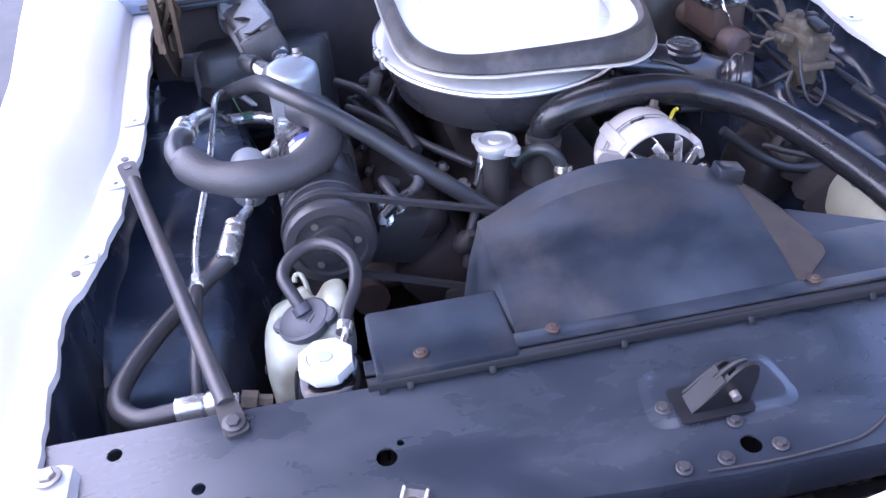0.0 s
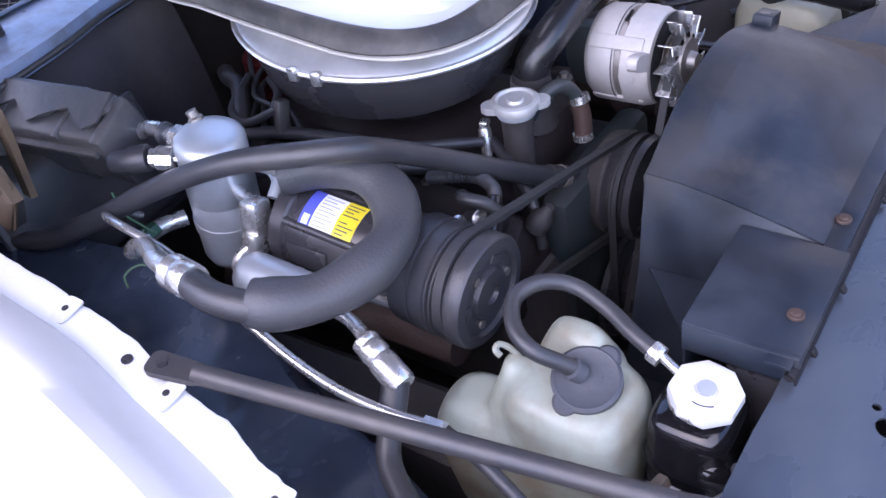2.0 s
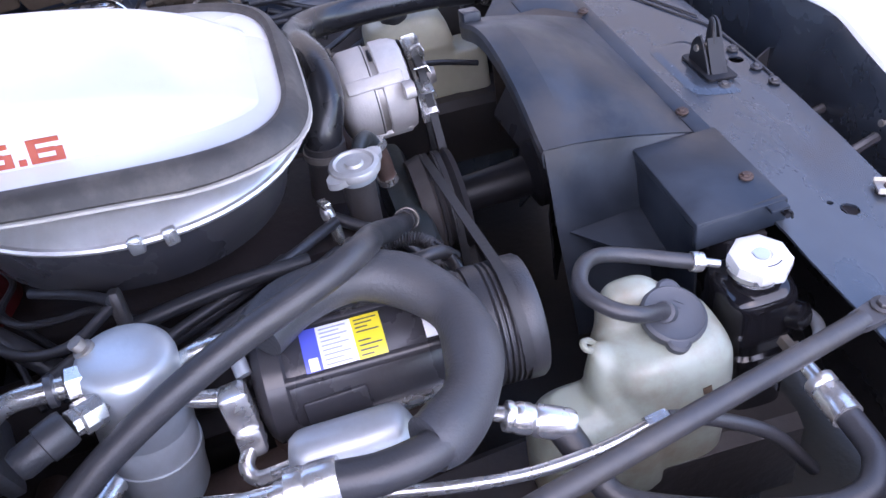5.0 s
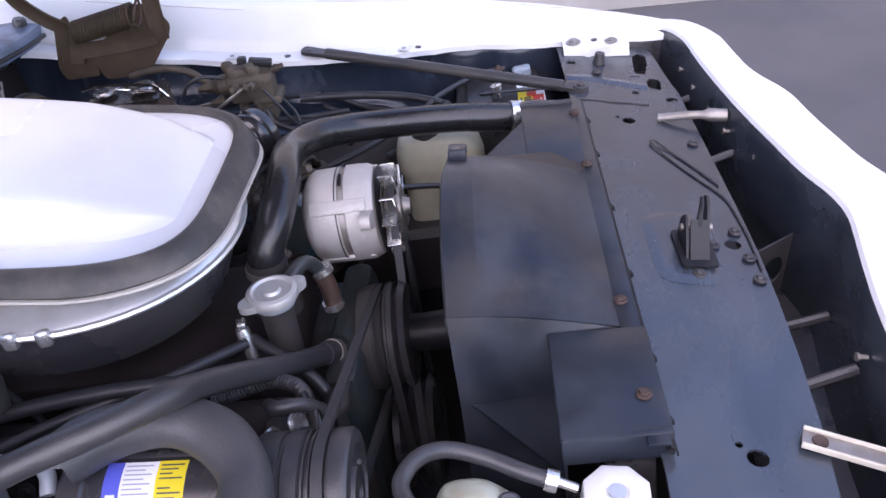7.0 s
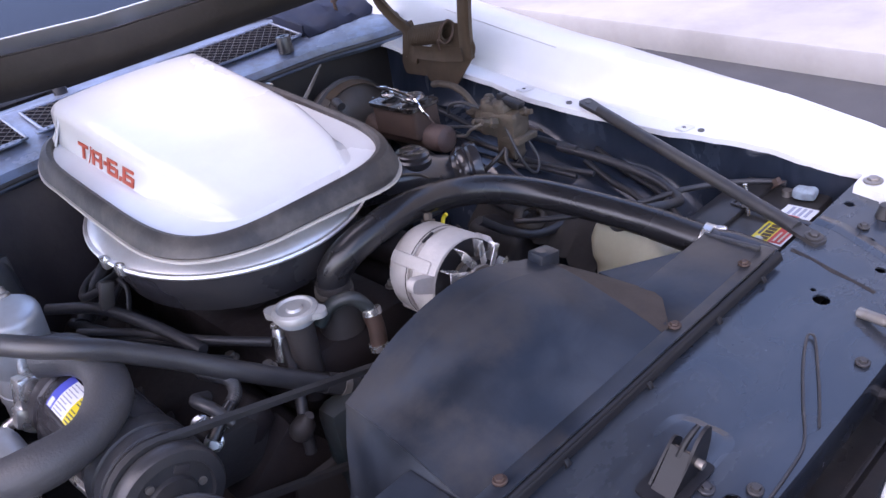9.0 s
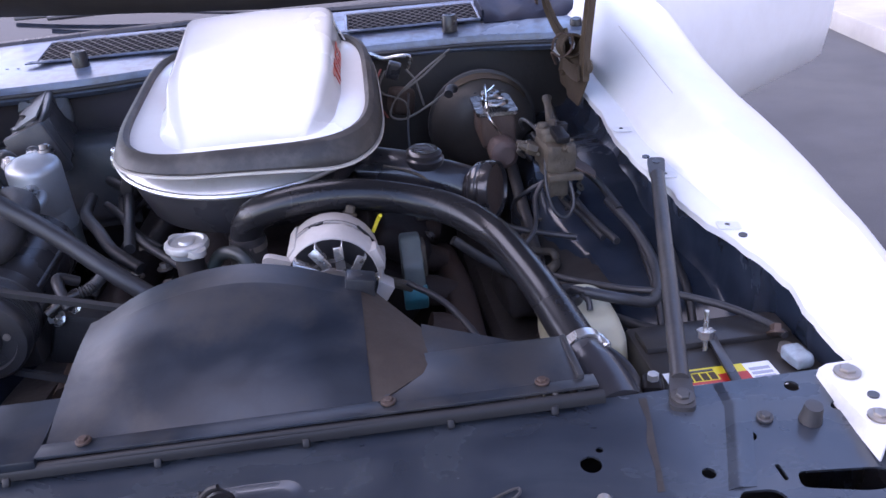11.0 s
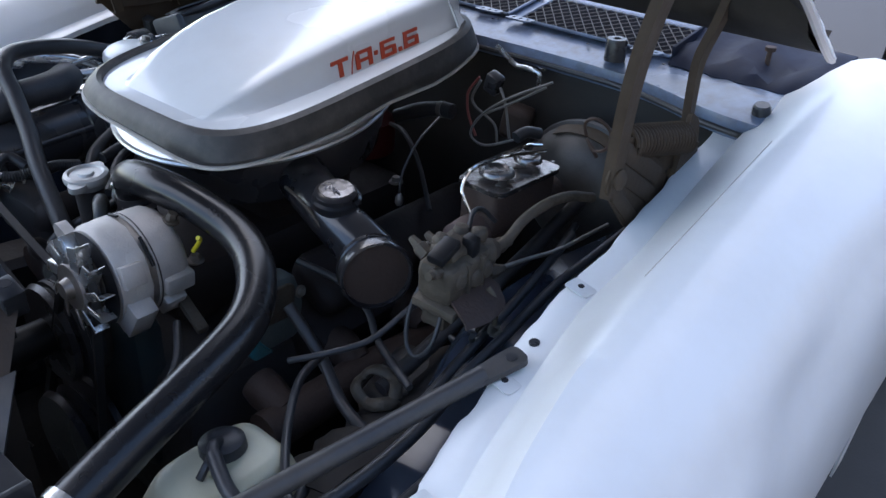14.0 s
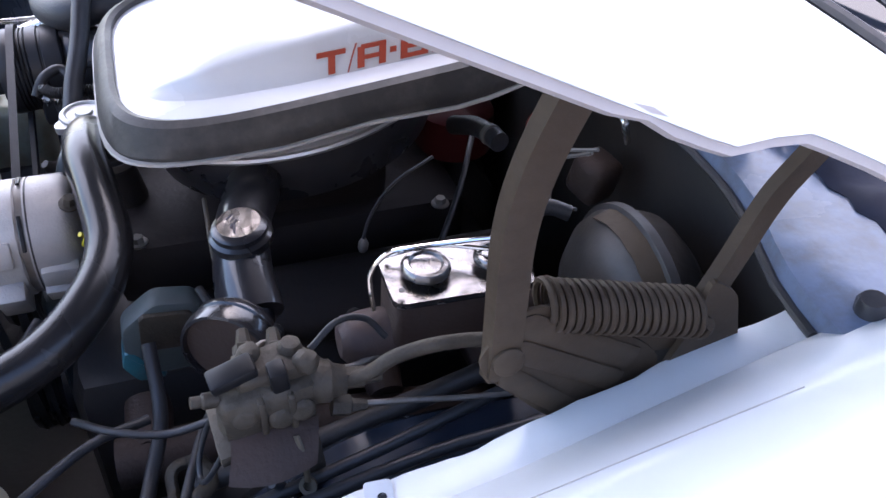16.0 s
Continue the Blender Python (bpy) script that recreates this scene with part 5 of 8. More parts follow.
for turn in (1, -1):
    part("cap_ear", lathe([(0.0125, 0.000), (0.013, 0.002), (0.013, 0.008), (0.010, 0.0105), (0, 0.0105)], axis(CAP_AT + turn * 0.030 * ear_x, CAP_UP), 16), GREYCAP, snap_cap)
for k in range(4):
    part("cap_ridge", box(0.0016, 0.016 - 0.004 * (k % 2), 0.0014, cap_m @ pose(-0.020 + 0.008 * k if k < 2 else 0.006 + 0.007 * (k - 2), 0.006, 0.0117, 0, 0, 25), 0), GREYCAP, snap_cap)
part("moulded_hook", tube([(-0.398, 0.240, 0.742), (-0.401, 0.250, 0.756), (-0.406, 0.258, 0.762), (-0.413, 0.258, 0.760), (-0.414, 0.252, 0.755)], 0.0035, 8), POLY, bottle)
part("stained_patch", box(0.010, 0.008, 0.0015, axis((-0.4645, 0.150, 0.700), (-1, -0.1, 0.25)), 0.0005), HINGE, bottle, "small brown stain")
over = thing("overflow_hose", (-0.38, 0.17, 0.74), "looped grey rubber overflow hose between cap and bottle", "hose")
part("hose", tube([(-0.360, 0.106, 0.771), (-0.352, 0.135, 0.780), (-0.338, 0.168, 0.787), (-0.334, 0.205, 0.800), (-0.352, 0.232, 0.812), (-0.382, 0.246, 0.812), (-0.412, 0.230, 0.806), (-0.424, 0.204, 0.797), (-0.414, 0.180, 0.780), (-0.405, 0.166, 0.766)], 0.0085, 14, 5), RUBBER, over)
part("end_clip", lathe([(0.0088, -0.006), (0.0108, -0.006), (0.0112, 0.0), (0.0108, 0.006), (0.0088, 0.006)], axis((-0.359, 0.109, 0.772), (0.2, 0.9, 0.28)), 16), BRIGHT, over, "bright spring clip")
part("cuff", lathe([(0.0088, 0), (0.0115, 0.001), (0.0115, 0.012), (0.0088, 0.013)], axis((-0.405, 0.165, 0.763), (-0.25, 0.35, 0.5)), 14), GREYCAP, over)

# ---- air cleaner and scoop ----
shaker = thing("shaker_scoop", (0, 0.75, 0.80), "white hood scoop over a chrome air cleaner with black seal", "scoop")


def base_z(y):
    return 0.948 + 0.127 * (y - 0.47)


def ring_outline(grow, n=60):
    """The rounded plan of the scoop's base, grown outwards."""
    out = []
    for k in range(n):
        a = 2 * math.pi * k / n
        c, s_ = math.cos(a), math.sin(a)
        p = 4.3
        x = (0.185 + grow) * math.copysign(abs(c) ** (2 / p), c)
        y = 0.729 + (0.255 + grow) * math.copysign(abs(s_) ** (2 / p), s_)
        out.append((x + 0.002, y))
    return out


def banded(rings, close=True):
    bm = bmesh.new()
    vs = [[bm.verts.new(p) for p in r] for r in rings]
    n = len(vs[0])
    for a, b in zip(vs, vs[1:]):
        for k in range(n):
            bm.faces.new((a[k], a[(k + 1) % n], b[(k + 1) % n], b[k]))
    if close:
        bm.faces.new(vs[0][::-1])
        bm.faces.new(vs[-1])
    return bm


def at_level(o, dz):
    return [(x, y, base_z(y) + dz) for x, y in o]


wob = lambda o, dz: [(x, y, base_z(y) + dz - 0.013 * min(1.0, max(0.0, (x + 0.03) / 0.17)) * min(1.0, -dz / 0.02) + 0.0025 * math.sin(9 * math.atan2(x, y - 0.75)) + 0.002 * math.sin(17 * x + 23 * y)) for x, y in o]
part("seal", banded([at_level(ring_outline(0.001), -0.010), at_level(ring_outline(0.004), 0.003), at_level(ring_outline(0.010), 0.006), at_level(ring_outline(0.018), 0.002), wob(ring_outline(0.024), -0.009), wob(ring_outline(0.028), -0.017), wob(ring_outline(0.026), -0.021), wob(ring_outline(0.012), -0.022)]), SEAL, shaker, "dusty black folded rubber seal")
part("seal_edge", banded([wob(ring_outline(0.022), -0.020), wob(ring_outline(0.030), -0.0205), wob(ring_outline(0.0305), -0.0235), wob(ring_outline(0.020), -0.025)]), SEALEDGE, shaker, "pale frayed edge under the seal")
# painted scoop: base flange and raised bubble
H = [(0.495, 0.0), (0.515, 0.012), (0.54, 0.025), (0.58, 0.039), (0.63, 0.050), (0.70, 0.058), (0.80, 0.064), (0.96, 0.070)]
part("base_flange", banded([at_level(ring_outline(0.004), -0.010), at_level(ring_outline(0.003), -0.003), at_level(ring_outline(-0.004), -0.002)]), SCOOP, shaker)


def bubble_widths(y):
    return lerp([(0.495, 0.085), (0.56, 0.112), (0.66, 0.128), (0.96, 0.136)], y), lerp([(0.495, 0.118), (0.56, 0.138), (0.66, 0.148), (0.96, 0.152)], y)


rows = []
for j in range(37):
    y = 0.495 + 0.465 * j / 36
    h = smooth_table(H, y) if 0.53 < y < 0.93 else lerp(H, y)
    top_w, bot_w = bubble_widths(y)
    wall = top_w + 0.006
    row = []
    for k in range(41):
        u = -1 + 2 * k / 40
        a = abs(u)
        if a < 0.55:
            x, hh = 0.84 * top_w * a / 0.55, h * (1 - 0.05 * (a / 0.55) ** 2)
        elif a < 0.8:
            th = (a - 0.55) / 0.25 * math.pi / 2
            x, hh = 0.84 * top_w + (wall - 0.84 * top_w) * math.sin(th), h * (0.70 + 0.25 * math.cos(th))
        else:
            q = (a - 0.8) / 0.2
            x, hh = wall + (bot_w - wall) * (q * 0.6 + 0.4 * q ** 4), h * 0.70 * (1 - q)
        row.append((math.copysign(x, u) + 0.003, y, base_z(y) - 0.004 + hh))
    rows.append(row)
rows.append([(x * 0.985, y + 0.006, z - 0.008) for x, y, z in rows[-1]])
rows.append([(x * 0.985, 0.970, base_z(0.966) - 0.004) for x, y, z in rows[-1]])
bubble = part("bubble", sheet(rows, 0.002), SCOOP, shaker, "white raised scoop body", smooth=55)


for s in (1, -1):
    wedge = [[(s * 0.138 + 0.003, 0.935, base_z(0.935) + 0.046), (s * 0.158 + 0.003, 0.945, base_z(0.945) - 0.002)], [(s * 0.134 + 0.003, 0.950, base_z(0.95) + 0.036), (s * 0.156 + 0.003, 0.968, base_z(0.968) - 0.004)]]
    part("rear_fillet", sheet(wedge, 0.003), SCOOP, shaker)


# block lettering on both flanks
def strokes(ch):
    """Flat boxes (x0, y0, x1, y1) of a wide stencil letter in a unit cell."""
    return {"T": [(0, 0.78, 1, 1), (0.40, 0, 0.64, 0.78)],
            "A": [(0, 0, 0.24, 0.9), (0.76, 0, 1, 1), (0.12, 0.80, 0.9, 1), (0.24, 0.32, 0.76, 0.50)],
            "6": [(0, 0, 0.24, 1), (0.24, 0.80, 0.95, 1), (0.24, 0, 0.76, 0.18), (0.76, 0, 1, 0.55), (0.24, 0.40, 0.76, 0.58)],
            ".": [(0.25, 0, 0.75, 0.24)], "-": [(0.25, 0.38, 0.75, 0.62)], "/": []}[ch]


def flank_text(s):
    bm = bmesh.new()
    cell, high, slant = 0.0325, 0.0232, 0.10
    run = [("T", 0, 1), ("/", 1.05, 0.3), ("A", 1.42, 1), ("-", 2.46, 0.45), ("6", 2.95, 1), (".", 3.98, 0.45), ("6", 4.45, 1)]
    total = 5.45 * cell

    def place(px, py, lift):
        along = px if s > 0 else total - px
        y = (0.683 if s > 0 else 0.697) + along
        top_w, bot_w = bubble_widths(y)
        wall = top_w + 0.006
        hh = 0.005 + py
        q = max(0.0, 1 - hh / (smooth_table(H, y) * 0.70))
        x = wall + (bot_w - wall) * (q * 0.6 + 0.4 * q ** 4)
        return Vector((s * (x + lift) + 0.003, y, base_z(y) - 0.004 + hh))
    for ch, x0, w in run:
        bars = strokes(ch)
        for a, b, c, d in bars:
            quad = []
            n = 4
            for lift in (0.0008, 0.0022):
                for i in range(n + 1):
                    for yy in (b, d):
                        u = a + (c - a) * i / n
                        quad.append(bm.verts.new(place((x0 + u * w) * cell + yy * high * slant, yy * high, lift)))
            m = 2 * (n + 1)
            for i in range(n):
                p = 2 * i
                bm.faces.new((quad[p], quad[p + 1], quad[p + 3], quad[p + 2]))
                bm.faces.new((quad[m + p], quad[m + p + 2], quad[m + p + 3], quad[m + p + 1]))
            for i, j in ((0, 1), (m - 2, m - 1)):
                bm.faces.new((quad[i], quad[j], quad[m + j], quad[m + i]))
            for i in range(n):
                for o in (0, 1):
                    p = 2 * i + o
                    bm.faces.new((quad[p], quad[p + 2], quad[m + p + 2], quad[m + p]))
    slash = [place(1.08 * cell + u * 0.012, -0.002 + u * (high + 0.005), 0.0015) for u in (0, 0.5, 1)]
    tube(slash, 0.0009, 6, 2, bm=bm)
    part("lettering", bm, DECAL, shaker, "red-orange block lettering reading T/A 6.6", smooth=0)


flank_text(1)
flank_text(-1)
# round air cleaner beneath
AC = axis((-0.016, 0.671, 0.918), (0.006, -0.154, 1))
cleaner_lid = part("cleaner_lid", lathe([(0, 0.019), (0.172, 0.019), (0.186, 0.017), (0.206, 0.006), (0.212, 0.000), (0.217, 0.000), (0.219, -0.003), (0.217, -0.007), (0.210, -0.010), (0.18, -0.014)], AC, 64), RIM, shaker, "chrome air cleaner lid rim")
part("cleaner_housing", lathe([(0.201, -0.010), (0.203, -0.022), (0.194, -0.055), (0.184, -0.085), (0.15, -0.10), (0, -0.105)], AC, 56), BLACK, shaker, "black air cleaner pan")
for ang in (183, 192):
    a = radians(ang)
    p = AC @ Vector((0.217 * math.cos(a), 0.217 * math.sin(a), -0.004))
    part("lid_clip", box(0.012, 0.016, 0.02, Matrix.Translation(p) @ Matrix.Rotation(a, 4, "Z"), 0.004), BRIGHT, cleaner_lid, "bright spring clip")
# snorkel with flared mouth on the right
part("snorkel", tube([(0.17, 0.60, 0.860), (0.24, 0.575, 0.853), (0.292, 0.566, 0.838), (0.340, 0.566, 0.816)], lambda u: 0.037 - 0.003 * math.sin(u * 3.14), 18, 4, 0.80), CASTBLACK, shaker, "glossy black intake snorkel")
part("snorkel_seam", tube([(0.205, 0.542, 0.876), (0.232, 0.541, 0.868), (0.257, 0.540, 0.857), (0.276, 0.540, 0.842), (0.290, 0.540, 0.830)], 0.0024, 8), VALVE, shaker, "dusty raised seam")
mouth = axis((0.330, 0.566, 0.815), (0.74, -0.44, 0.04))
part("snorkel_mouth", lathe([(0.027, 0), (0.029, 0.006), (0.027, 0.012), (0.031, 0.020), (0.041, 0.028), (0.0455, 0.034), (0.0455, 0.040), (0.0435, 0.042), (0.0435, 0.045), (0.0475, 0.049), (0.0475, 0.060), (0.0465, 0.064), (0.0435, 0.065), (0.0420, 0.060), (0.040, 0.03), (0.038, 0.024)], mouth, 34), CASTBLACK, shaker)
part("mouth_bore", lathe([(0.0425, 0.059), (0.040, 0.054), (0.030, 0.050), (0, 0.049)], mouth, 28), RUST, shaker, "dusty brown inside of the mouth")
vac = part("vacuum_motor", lathe([(0.030, 0), (0.033, 0.004), (0.033, 0.013), (0.029, 0.016), (0.029, 0.022), (0.024, 0.026), (0, 0.026)], axis((0.272, 0.572, 0.862), (0.08, -0.1, 1)), 24), CASTBLACK, shaker, "glossy black vacuum cap")
part("cap_disc", lathe([(0.0225, 0), (0.0225, 0.0012), (0, 0.0012)], axis((0.274, 0.5695, 0.8878), (0.08, -0.1, 1)), 24), LIDMETAL, vac, "dull worn disc with smudged writing")
for k in range(5):
    part("cap_mark", box(0.0022, 0.010 - 0.003 * (k % 2), 0.0008, axis((0.263 + 0.005 * k, 0.562 + 0.002 * (k % 3), 0.8890), (0.08, -0.1, 1), 10 * k), 0), INK, vac)

# ---- engine block mass ----
engine = thing("engine_block", (0, 0.62, 0.3), "greasy black V8 engine block and intake manifold", "engine")
part("crankcase", box(0.42, 0.62, 0.30, pose(0, 0.66, 0.48), 0.04), GREASE, engine)
part("intake_manifold", lumpy(box(0.24, 0.48, 0.10, pose(-0.01, 0.66, 0.70), 0.03), 0.004, 25, 1), SUMP, engine)
part("carburettor", lumpy(box(0.16, 0.18, 0.10, pose(0, 0.70, 0.775), 0.02), 0.004, 30, 1), SUMP, engine)
for s in (1, -1):
    front_y = 0.545 if s > 0 else 0.37
    mid, long = (front_y + 0.95) / 2, 0.95 - front_y
    part("cylinder_head", box(0.13, long, 0.12, pose(s * 0.185, mid, 0.630, 0, s * 35, 0), 0.02), SUMP, engine, "oily dark cylinder head")
    part("valve_cover", lumpy(box(0.10, long - 0.02, 0.06, pose(s * 0.225, mid, 0.715, 0, s * 35, 0), 0.025, 3), 0.002, 30, 1), SUMP, engine, "grimy black valve cover")
    for k in range(4):
        part("cover_bolt", bolt((s * 0.272, front_y + 0.05 + 0.095 * k, 0.722), (s, 0, 0.7), 0.007, 0.008), GREASE, engine)
    for k in range(4):
        part("exhaust_port", lathe([(0.026, 0), (0.028, 0.02), (0.022, 0.06)], axis((s * 0.25, 0.44 + 0.14 * k, 0.63), (s, 0, -0.3)), 14), RUST, engine)
    part("exhaust_manifold", tube([(s * 0.31, 0.40, 0.60), (s * 0.315, 0.6, 0.60), (s * 0.31, 0.85, 0.56)], 0.030, 14, 4), RUST, engine)
part("timing_cover", box(0.26, 0.05, 0.26, pose(0, 0.36, 0.58), 0.02), TEAL, engine)
part("water_pump", lathe([(0.07, 0), (0.075, 0.02), (0.05, 0.05), (0.03, 0.06), (0, 0.06)], axis((0, 0.345, 0.665), (0, -1, 0)), 24), GREASE, engine)
part("thermostat_housing", lathe([(0.034, 0), (0.030, 0.03), (0.026, 0.06), (0.026, 0.08)], axis((-0.012, 0.447, 0.745), (0.02, -0.05, 1)), 20), GREASE, engine)
for y, x in ((0.45, -0.14), (0.52, -0.16), (0.85, 0.12), (0.46, 0.10), (0.50, -0.20), (0.6, -0.21)):
    part("head_bolt", bolt((x, y, 0.752), (0, 0, 1), 0.008, 0.01), STEEL, engine)
# pulleys and belts
pul = thing("belt_drive", (0, 0.28, 0.4), "black pulleys with worn rubber fan belts", "belt drive")
part("crank_pulley", lathe([(0, -0.03), (0.08, -0.03), (0.085, -0.02), (0.07, -0.01), (0.085, 0.0), (0.07, 0.01), (0.085, 0.02), (0.085, 0.03), (0, 0.03)], axis((0, 0.30, 0.47), (0, 1, 0)), 28), BLACK, pul)
part("pump_pulley", lathe([(0, -0.02), (0.07, -0.02), (0.075, -0.012), (0.062, -0.004), (0.075, 0.004), (0.062, 0.012), (0.075, 0.02), (0, 0.02)], axis((0, 0.30, 0.665), (0, 1, 0)), 28), BLACK, pul)


def belt(c0, r0, c1, r1, y, w=0.011):
    """A belt round two pulleys in a plane of constant y."""
    (x0, z0), (x1, z1) = c0, c1
    d = math.hypot(x1 - x0, z1 - z0)
    base = math.atan2(z1 - z0, x1 - x0)
    off = math.acos((r0 - r1) / d)
    pts = []
    for k in range(13):
        a = base + off + (2 * math.pi - 2 * off) * k / 12
        pts.append((x0 + r0 * math.cos(a), z0 + r0 * math.sin(a)))
    for k in range(13):
        a = base - off + 2 * off * k / 12
        pts.append((x1 + r1 * math.cos(a), z1 + r1 * math.sin(a)))
    bm = bmesh.new()
    cx, cz = (x0 + x1) / 2, (z0 + z1) / 2
    rings = []
    n = len(pts)
    for i, (x, z) in enumerate(pts):
        tx, tz = pts[(i + 1) % n][0] - pts[i - 1][0], pts[(i + 1) % n][1] - pts[i - 1][1]
        ln = math.hypot(tx, tz)
        nx, nz = tz / ln, -tx / ln
        rings.append([bm.verts.new((x + nx * a, y + b, z + nz * a)) for a, b in ((-0.004, -w * 0.35), (0.004, -w / 2), (0.004, w / 2), (-0.004, w * 0.35))])
    for i in range(n):
        a, b = rings[i], rings[(i + 1) % n]
        for k in range(4):
            bm.faces.new((a[k], a[(k + 1) % 4], b[(k + 1) % 4], b[k]))
    return bm


part("alternator_belt", belt((0.0, 0.47), 0.078, (0.118, 0.800), 0.034, 0.285), BELT, pul)
part("compressor_belt", belt((0.0, 0.665), 0.070, (-0.362, 0.785), 0.058, 0.318), BELT, pul)
part("crank_belt", belt((0.0, 0.47), 0.078, (0.0, 0.665), 0.070, 0.302), BELT, pul)

# ---- alternator ----
alt = thing("alternator", (0.118, 0.34, 0.72), "silver cast aluminium alternator with bright fan and pulley", "alternator")
AM = axis((0.118, 0.405, 0.800), (0, -1, 0))
part("rear_case", lathe([(0, -0.004), (0.045, -0.004), (0.060, 0.004), (0.066, 0.014), (0.067, 0.045), (0.067, 0.050)], AM, 36), ALU, alt)
part("stator_band", lathe([(0.0645, 0.050), (0.0645, 0.060)], AM, 36), STEEL, alt)
part("front_case", lathe([(0.067, 0.060), (0.067, 0.088), (0.062, 0.098), (0.050, 0.102), (0, 0.102)], AM, 36), ALU, alt)
part("seam", lathe([(0.0674, 0.046), (0.0674, 0.048), (0.066, 0.048)], AM, 36), GREASE, alt)
for ang_, w, d0, tall, r in ((-34, 0.052, 0.080, 0.032, 0.071), (-36, 0.032, 0.031, 0.030, 0.064), (-8, 0.024, 0.024, 0.040, 0.062), (20, 0.030, 0.082, 0.030, 0.061)):
    part("casting_step", box(0.024, w, tall, AM @ Matrix.Rotation(radians(ang_), 4, "Z") @ pose(r, 0, d0), 0.003), ALU, alt)
for a in (2.45, 3.9):
    part("case_lug", box(0.010, 0.020, 0.080, AM @ Matrix.Rotation(a, 4, "Z") @ pose(0.064, 0, 0.050), 0.004), ALU, alt)
disc = part("fan_disc", lathe([(0, 0.104), (0.034, 0.104), (0.035, 0.106), (0, 0.107)], AM, 30), STEEL, alt)
# Black disc on the closed case stands in for the unlit opening.
part("opening_disc", lathe([(0.062, 0.1025), (0.058, 0.1022), (0, 0.1022)], AM, 30), STRIP, alt, "black disc in place of the dark opening behind the fan")
for k in range(11):
    a = 2 * math.pi * k / 11
    fold_m = AM @ Matrix.Rotation(a, 4, "Z")
    fin = box(0.042, 0.0018, 0.020, fold_m @ pose(0.044, 0, 0.117, 0, 0, 22), 0.0006)
    join(fin, box(0.034, 0.013, 0.0018, fold_m @ pose(0.045, 0.005, 0.1275, 14, 0, 26), 0.0006))
    part("fan_blade", fin, BRIGHT, disc)
part("pulley", lathe([(0.012, 0.107), (0.029, 0.108), (0.031, 0.113), (0.020, 0.120), (0.031, 0.127), (0.030, 0.131), (0.014, 0.132), (0.011, 0.142), (0, 0.142)], AM, 28), STEEL, alt)
for ang_ in (38, 104):
    part("seam_slit", box(0.003, 0.040 if ang_ < 60 else 0.022, 0.004, AM @ Matrix.Rotation(radians(ang_), 4, "Z") @ pose(0.0668, 0, 0.054), 0.0008), STRIP, alt, "dark slit between the case halves")
part("step_ring", lathe([(0.0668, 0.058), (0.0690, 0.060), (0.0690, 0.080), (0.0668, 0.083)], AM, 10), ALU, alt)
part("upper_ear", prism(rounded([(0.055, -0.012), (0.098, -0.010), (0.098, 0.010), (0.055, 0.014)], 0.009, 3), 0.014, AM @ Matrix.Rotation(radians(158), 4, "Z") @ pose(0, 0, 0.098)), ALU, alt)
part("lower_ear", prism(rounded([(0.05, -0.014), (0.080, -0.010), (0.080, 0.010), (0.05, 0.014)], 0.008, 3), 0.010, AM @ Matrix.Rotation(radians(-48), 4, "Z") @ pose(0, 0, 0.095)), ALU, alt)
part("rear_stud", bolt((0.148, 0.402, 0.856), (0.3, 0.2, 1), 0.007, 0.012), VALVE, alt)
part("bracket_arm", box(0.070, 0.016, 0.012, pose(0.196, 0.385, 0.748, 0, 20, -8), 0.003), VALVE, alt, "dusty flat bracket arm")
eb = thing("engine_bracket", (0.225, 0.475, 0.66), "blue-green painted engine bracket beside the alternator, grimy", "bracket")
EBM = Matrix(((0, 0, 1, 0.250), (1, 0, 0, 0), (0, 1, 0, 0), (0, 0, 0, 1)))
part("casting", prism(rounded([(0.427, 0.692), (0.442, 0.670), (0.516, 0.670), (0.528, 0.720), (0.516, 0.770), (0.470, 0.778), (0.431, 0.748)], 0.010, 3), 0.034, EBM, 0.006), PALETEAL, eb)
part("painted_foot", prism(rounded([(0.423, 0.692), (0.438, 0.666), (0.470, 0.666), (0.452, 0.690), (0.440, 0.710), (0.428, 0.714)], 0.005, 3), 0.038, EBM @ pose(0, 0, 0.002), 0.003), BRIGHTTEAL, eb, "turquoise painted lower edge")
part("cover_plate", prism(rounded([(0.448, 0.716), (0.505, 0.712), (0.510, 0.762), (0.452, 0.768)], 0.010, 3), 0.008, EBM @ pose(0, 0, 0.006), 0.002), VALVE, eb, "dusty square cover plate")
part("plate_bolt", bolt((0.252, 0.520, 0.742), (1, 0, 0.1), 0.006, 0.006), STEEL, eb)

solo("tag_wire", tube([(0.178, 0.41, 0.82), (0.188, 0.415, 0.838), (0.192, 0.41, 0.845)], 0.003, 8), YELLOW, "small yellow wire tag", "wire tag")

# ---- radiator hoses ----
upper = thing("upper_radiator_hose", (0.2, 0.30, 0.74), "smooth black curved upper radiator hose", "hose")
part("hose", tube([(-0.010, 0.447, 0.80), (-0.006, 0.440, 0.838), (0.022, 0.426, 0.866), (0.090, 0.424, 0.878), (0.161, 0.434, 0.872), (0.235, 0.440, 0.854), (0.300, 0.415, 0.838), (0.350, 0.358, 0.818), (0.380, 0.256, 0.800), (0.396, 0.18, 0.786), (0.411, 0.102, 0.767), (0.413, 0.09, 0.762)], 0.0240, 20, 6), GLOSSHOSE, upper)
part("engine_cuff", lathe([(0.0245, 0), (0.0265, 0.002), (0.0265, 0.020), (0.0245, 0.022)], axis((-0.010, 0.447, 0.800), (0.05, -0.1, 1)), 24), RUBBER, upper, "thicker hose cuff")
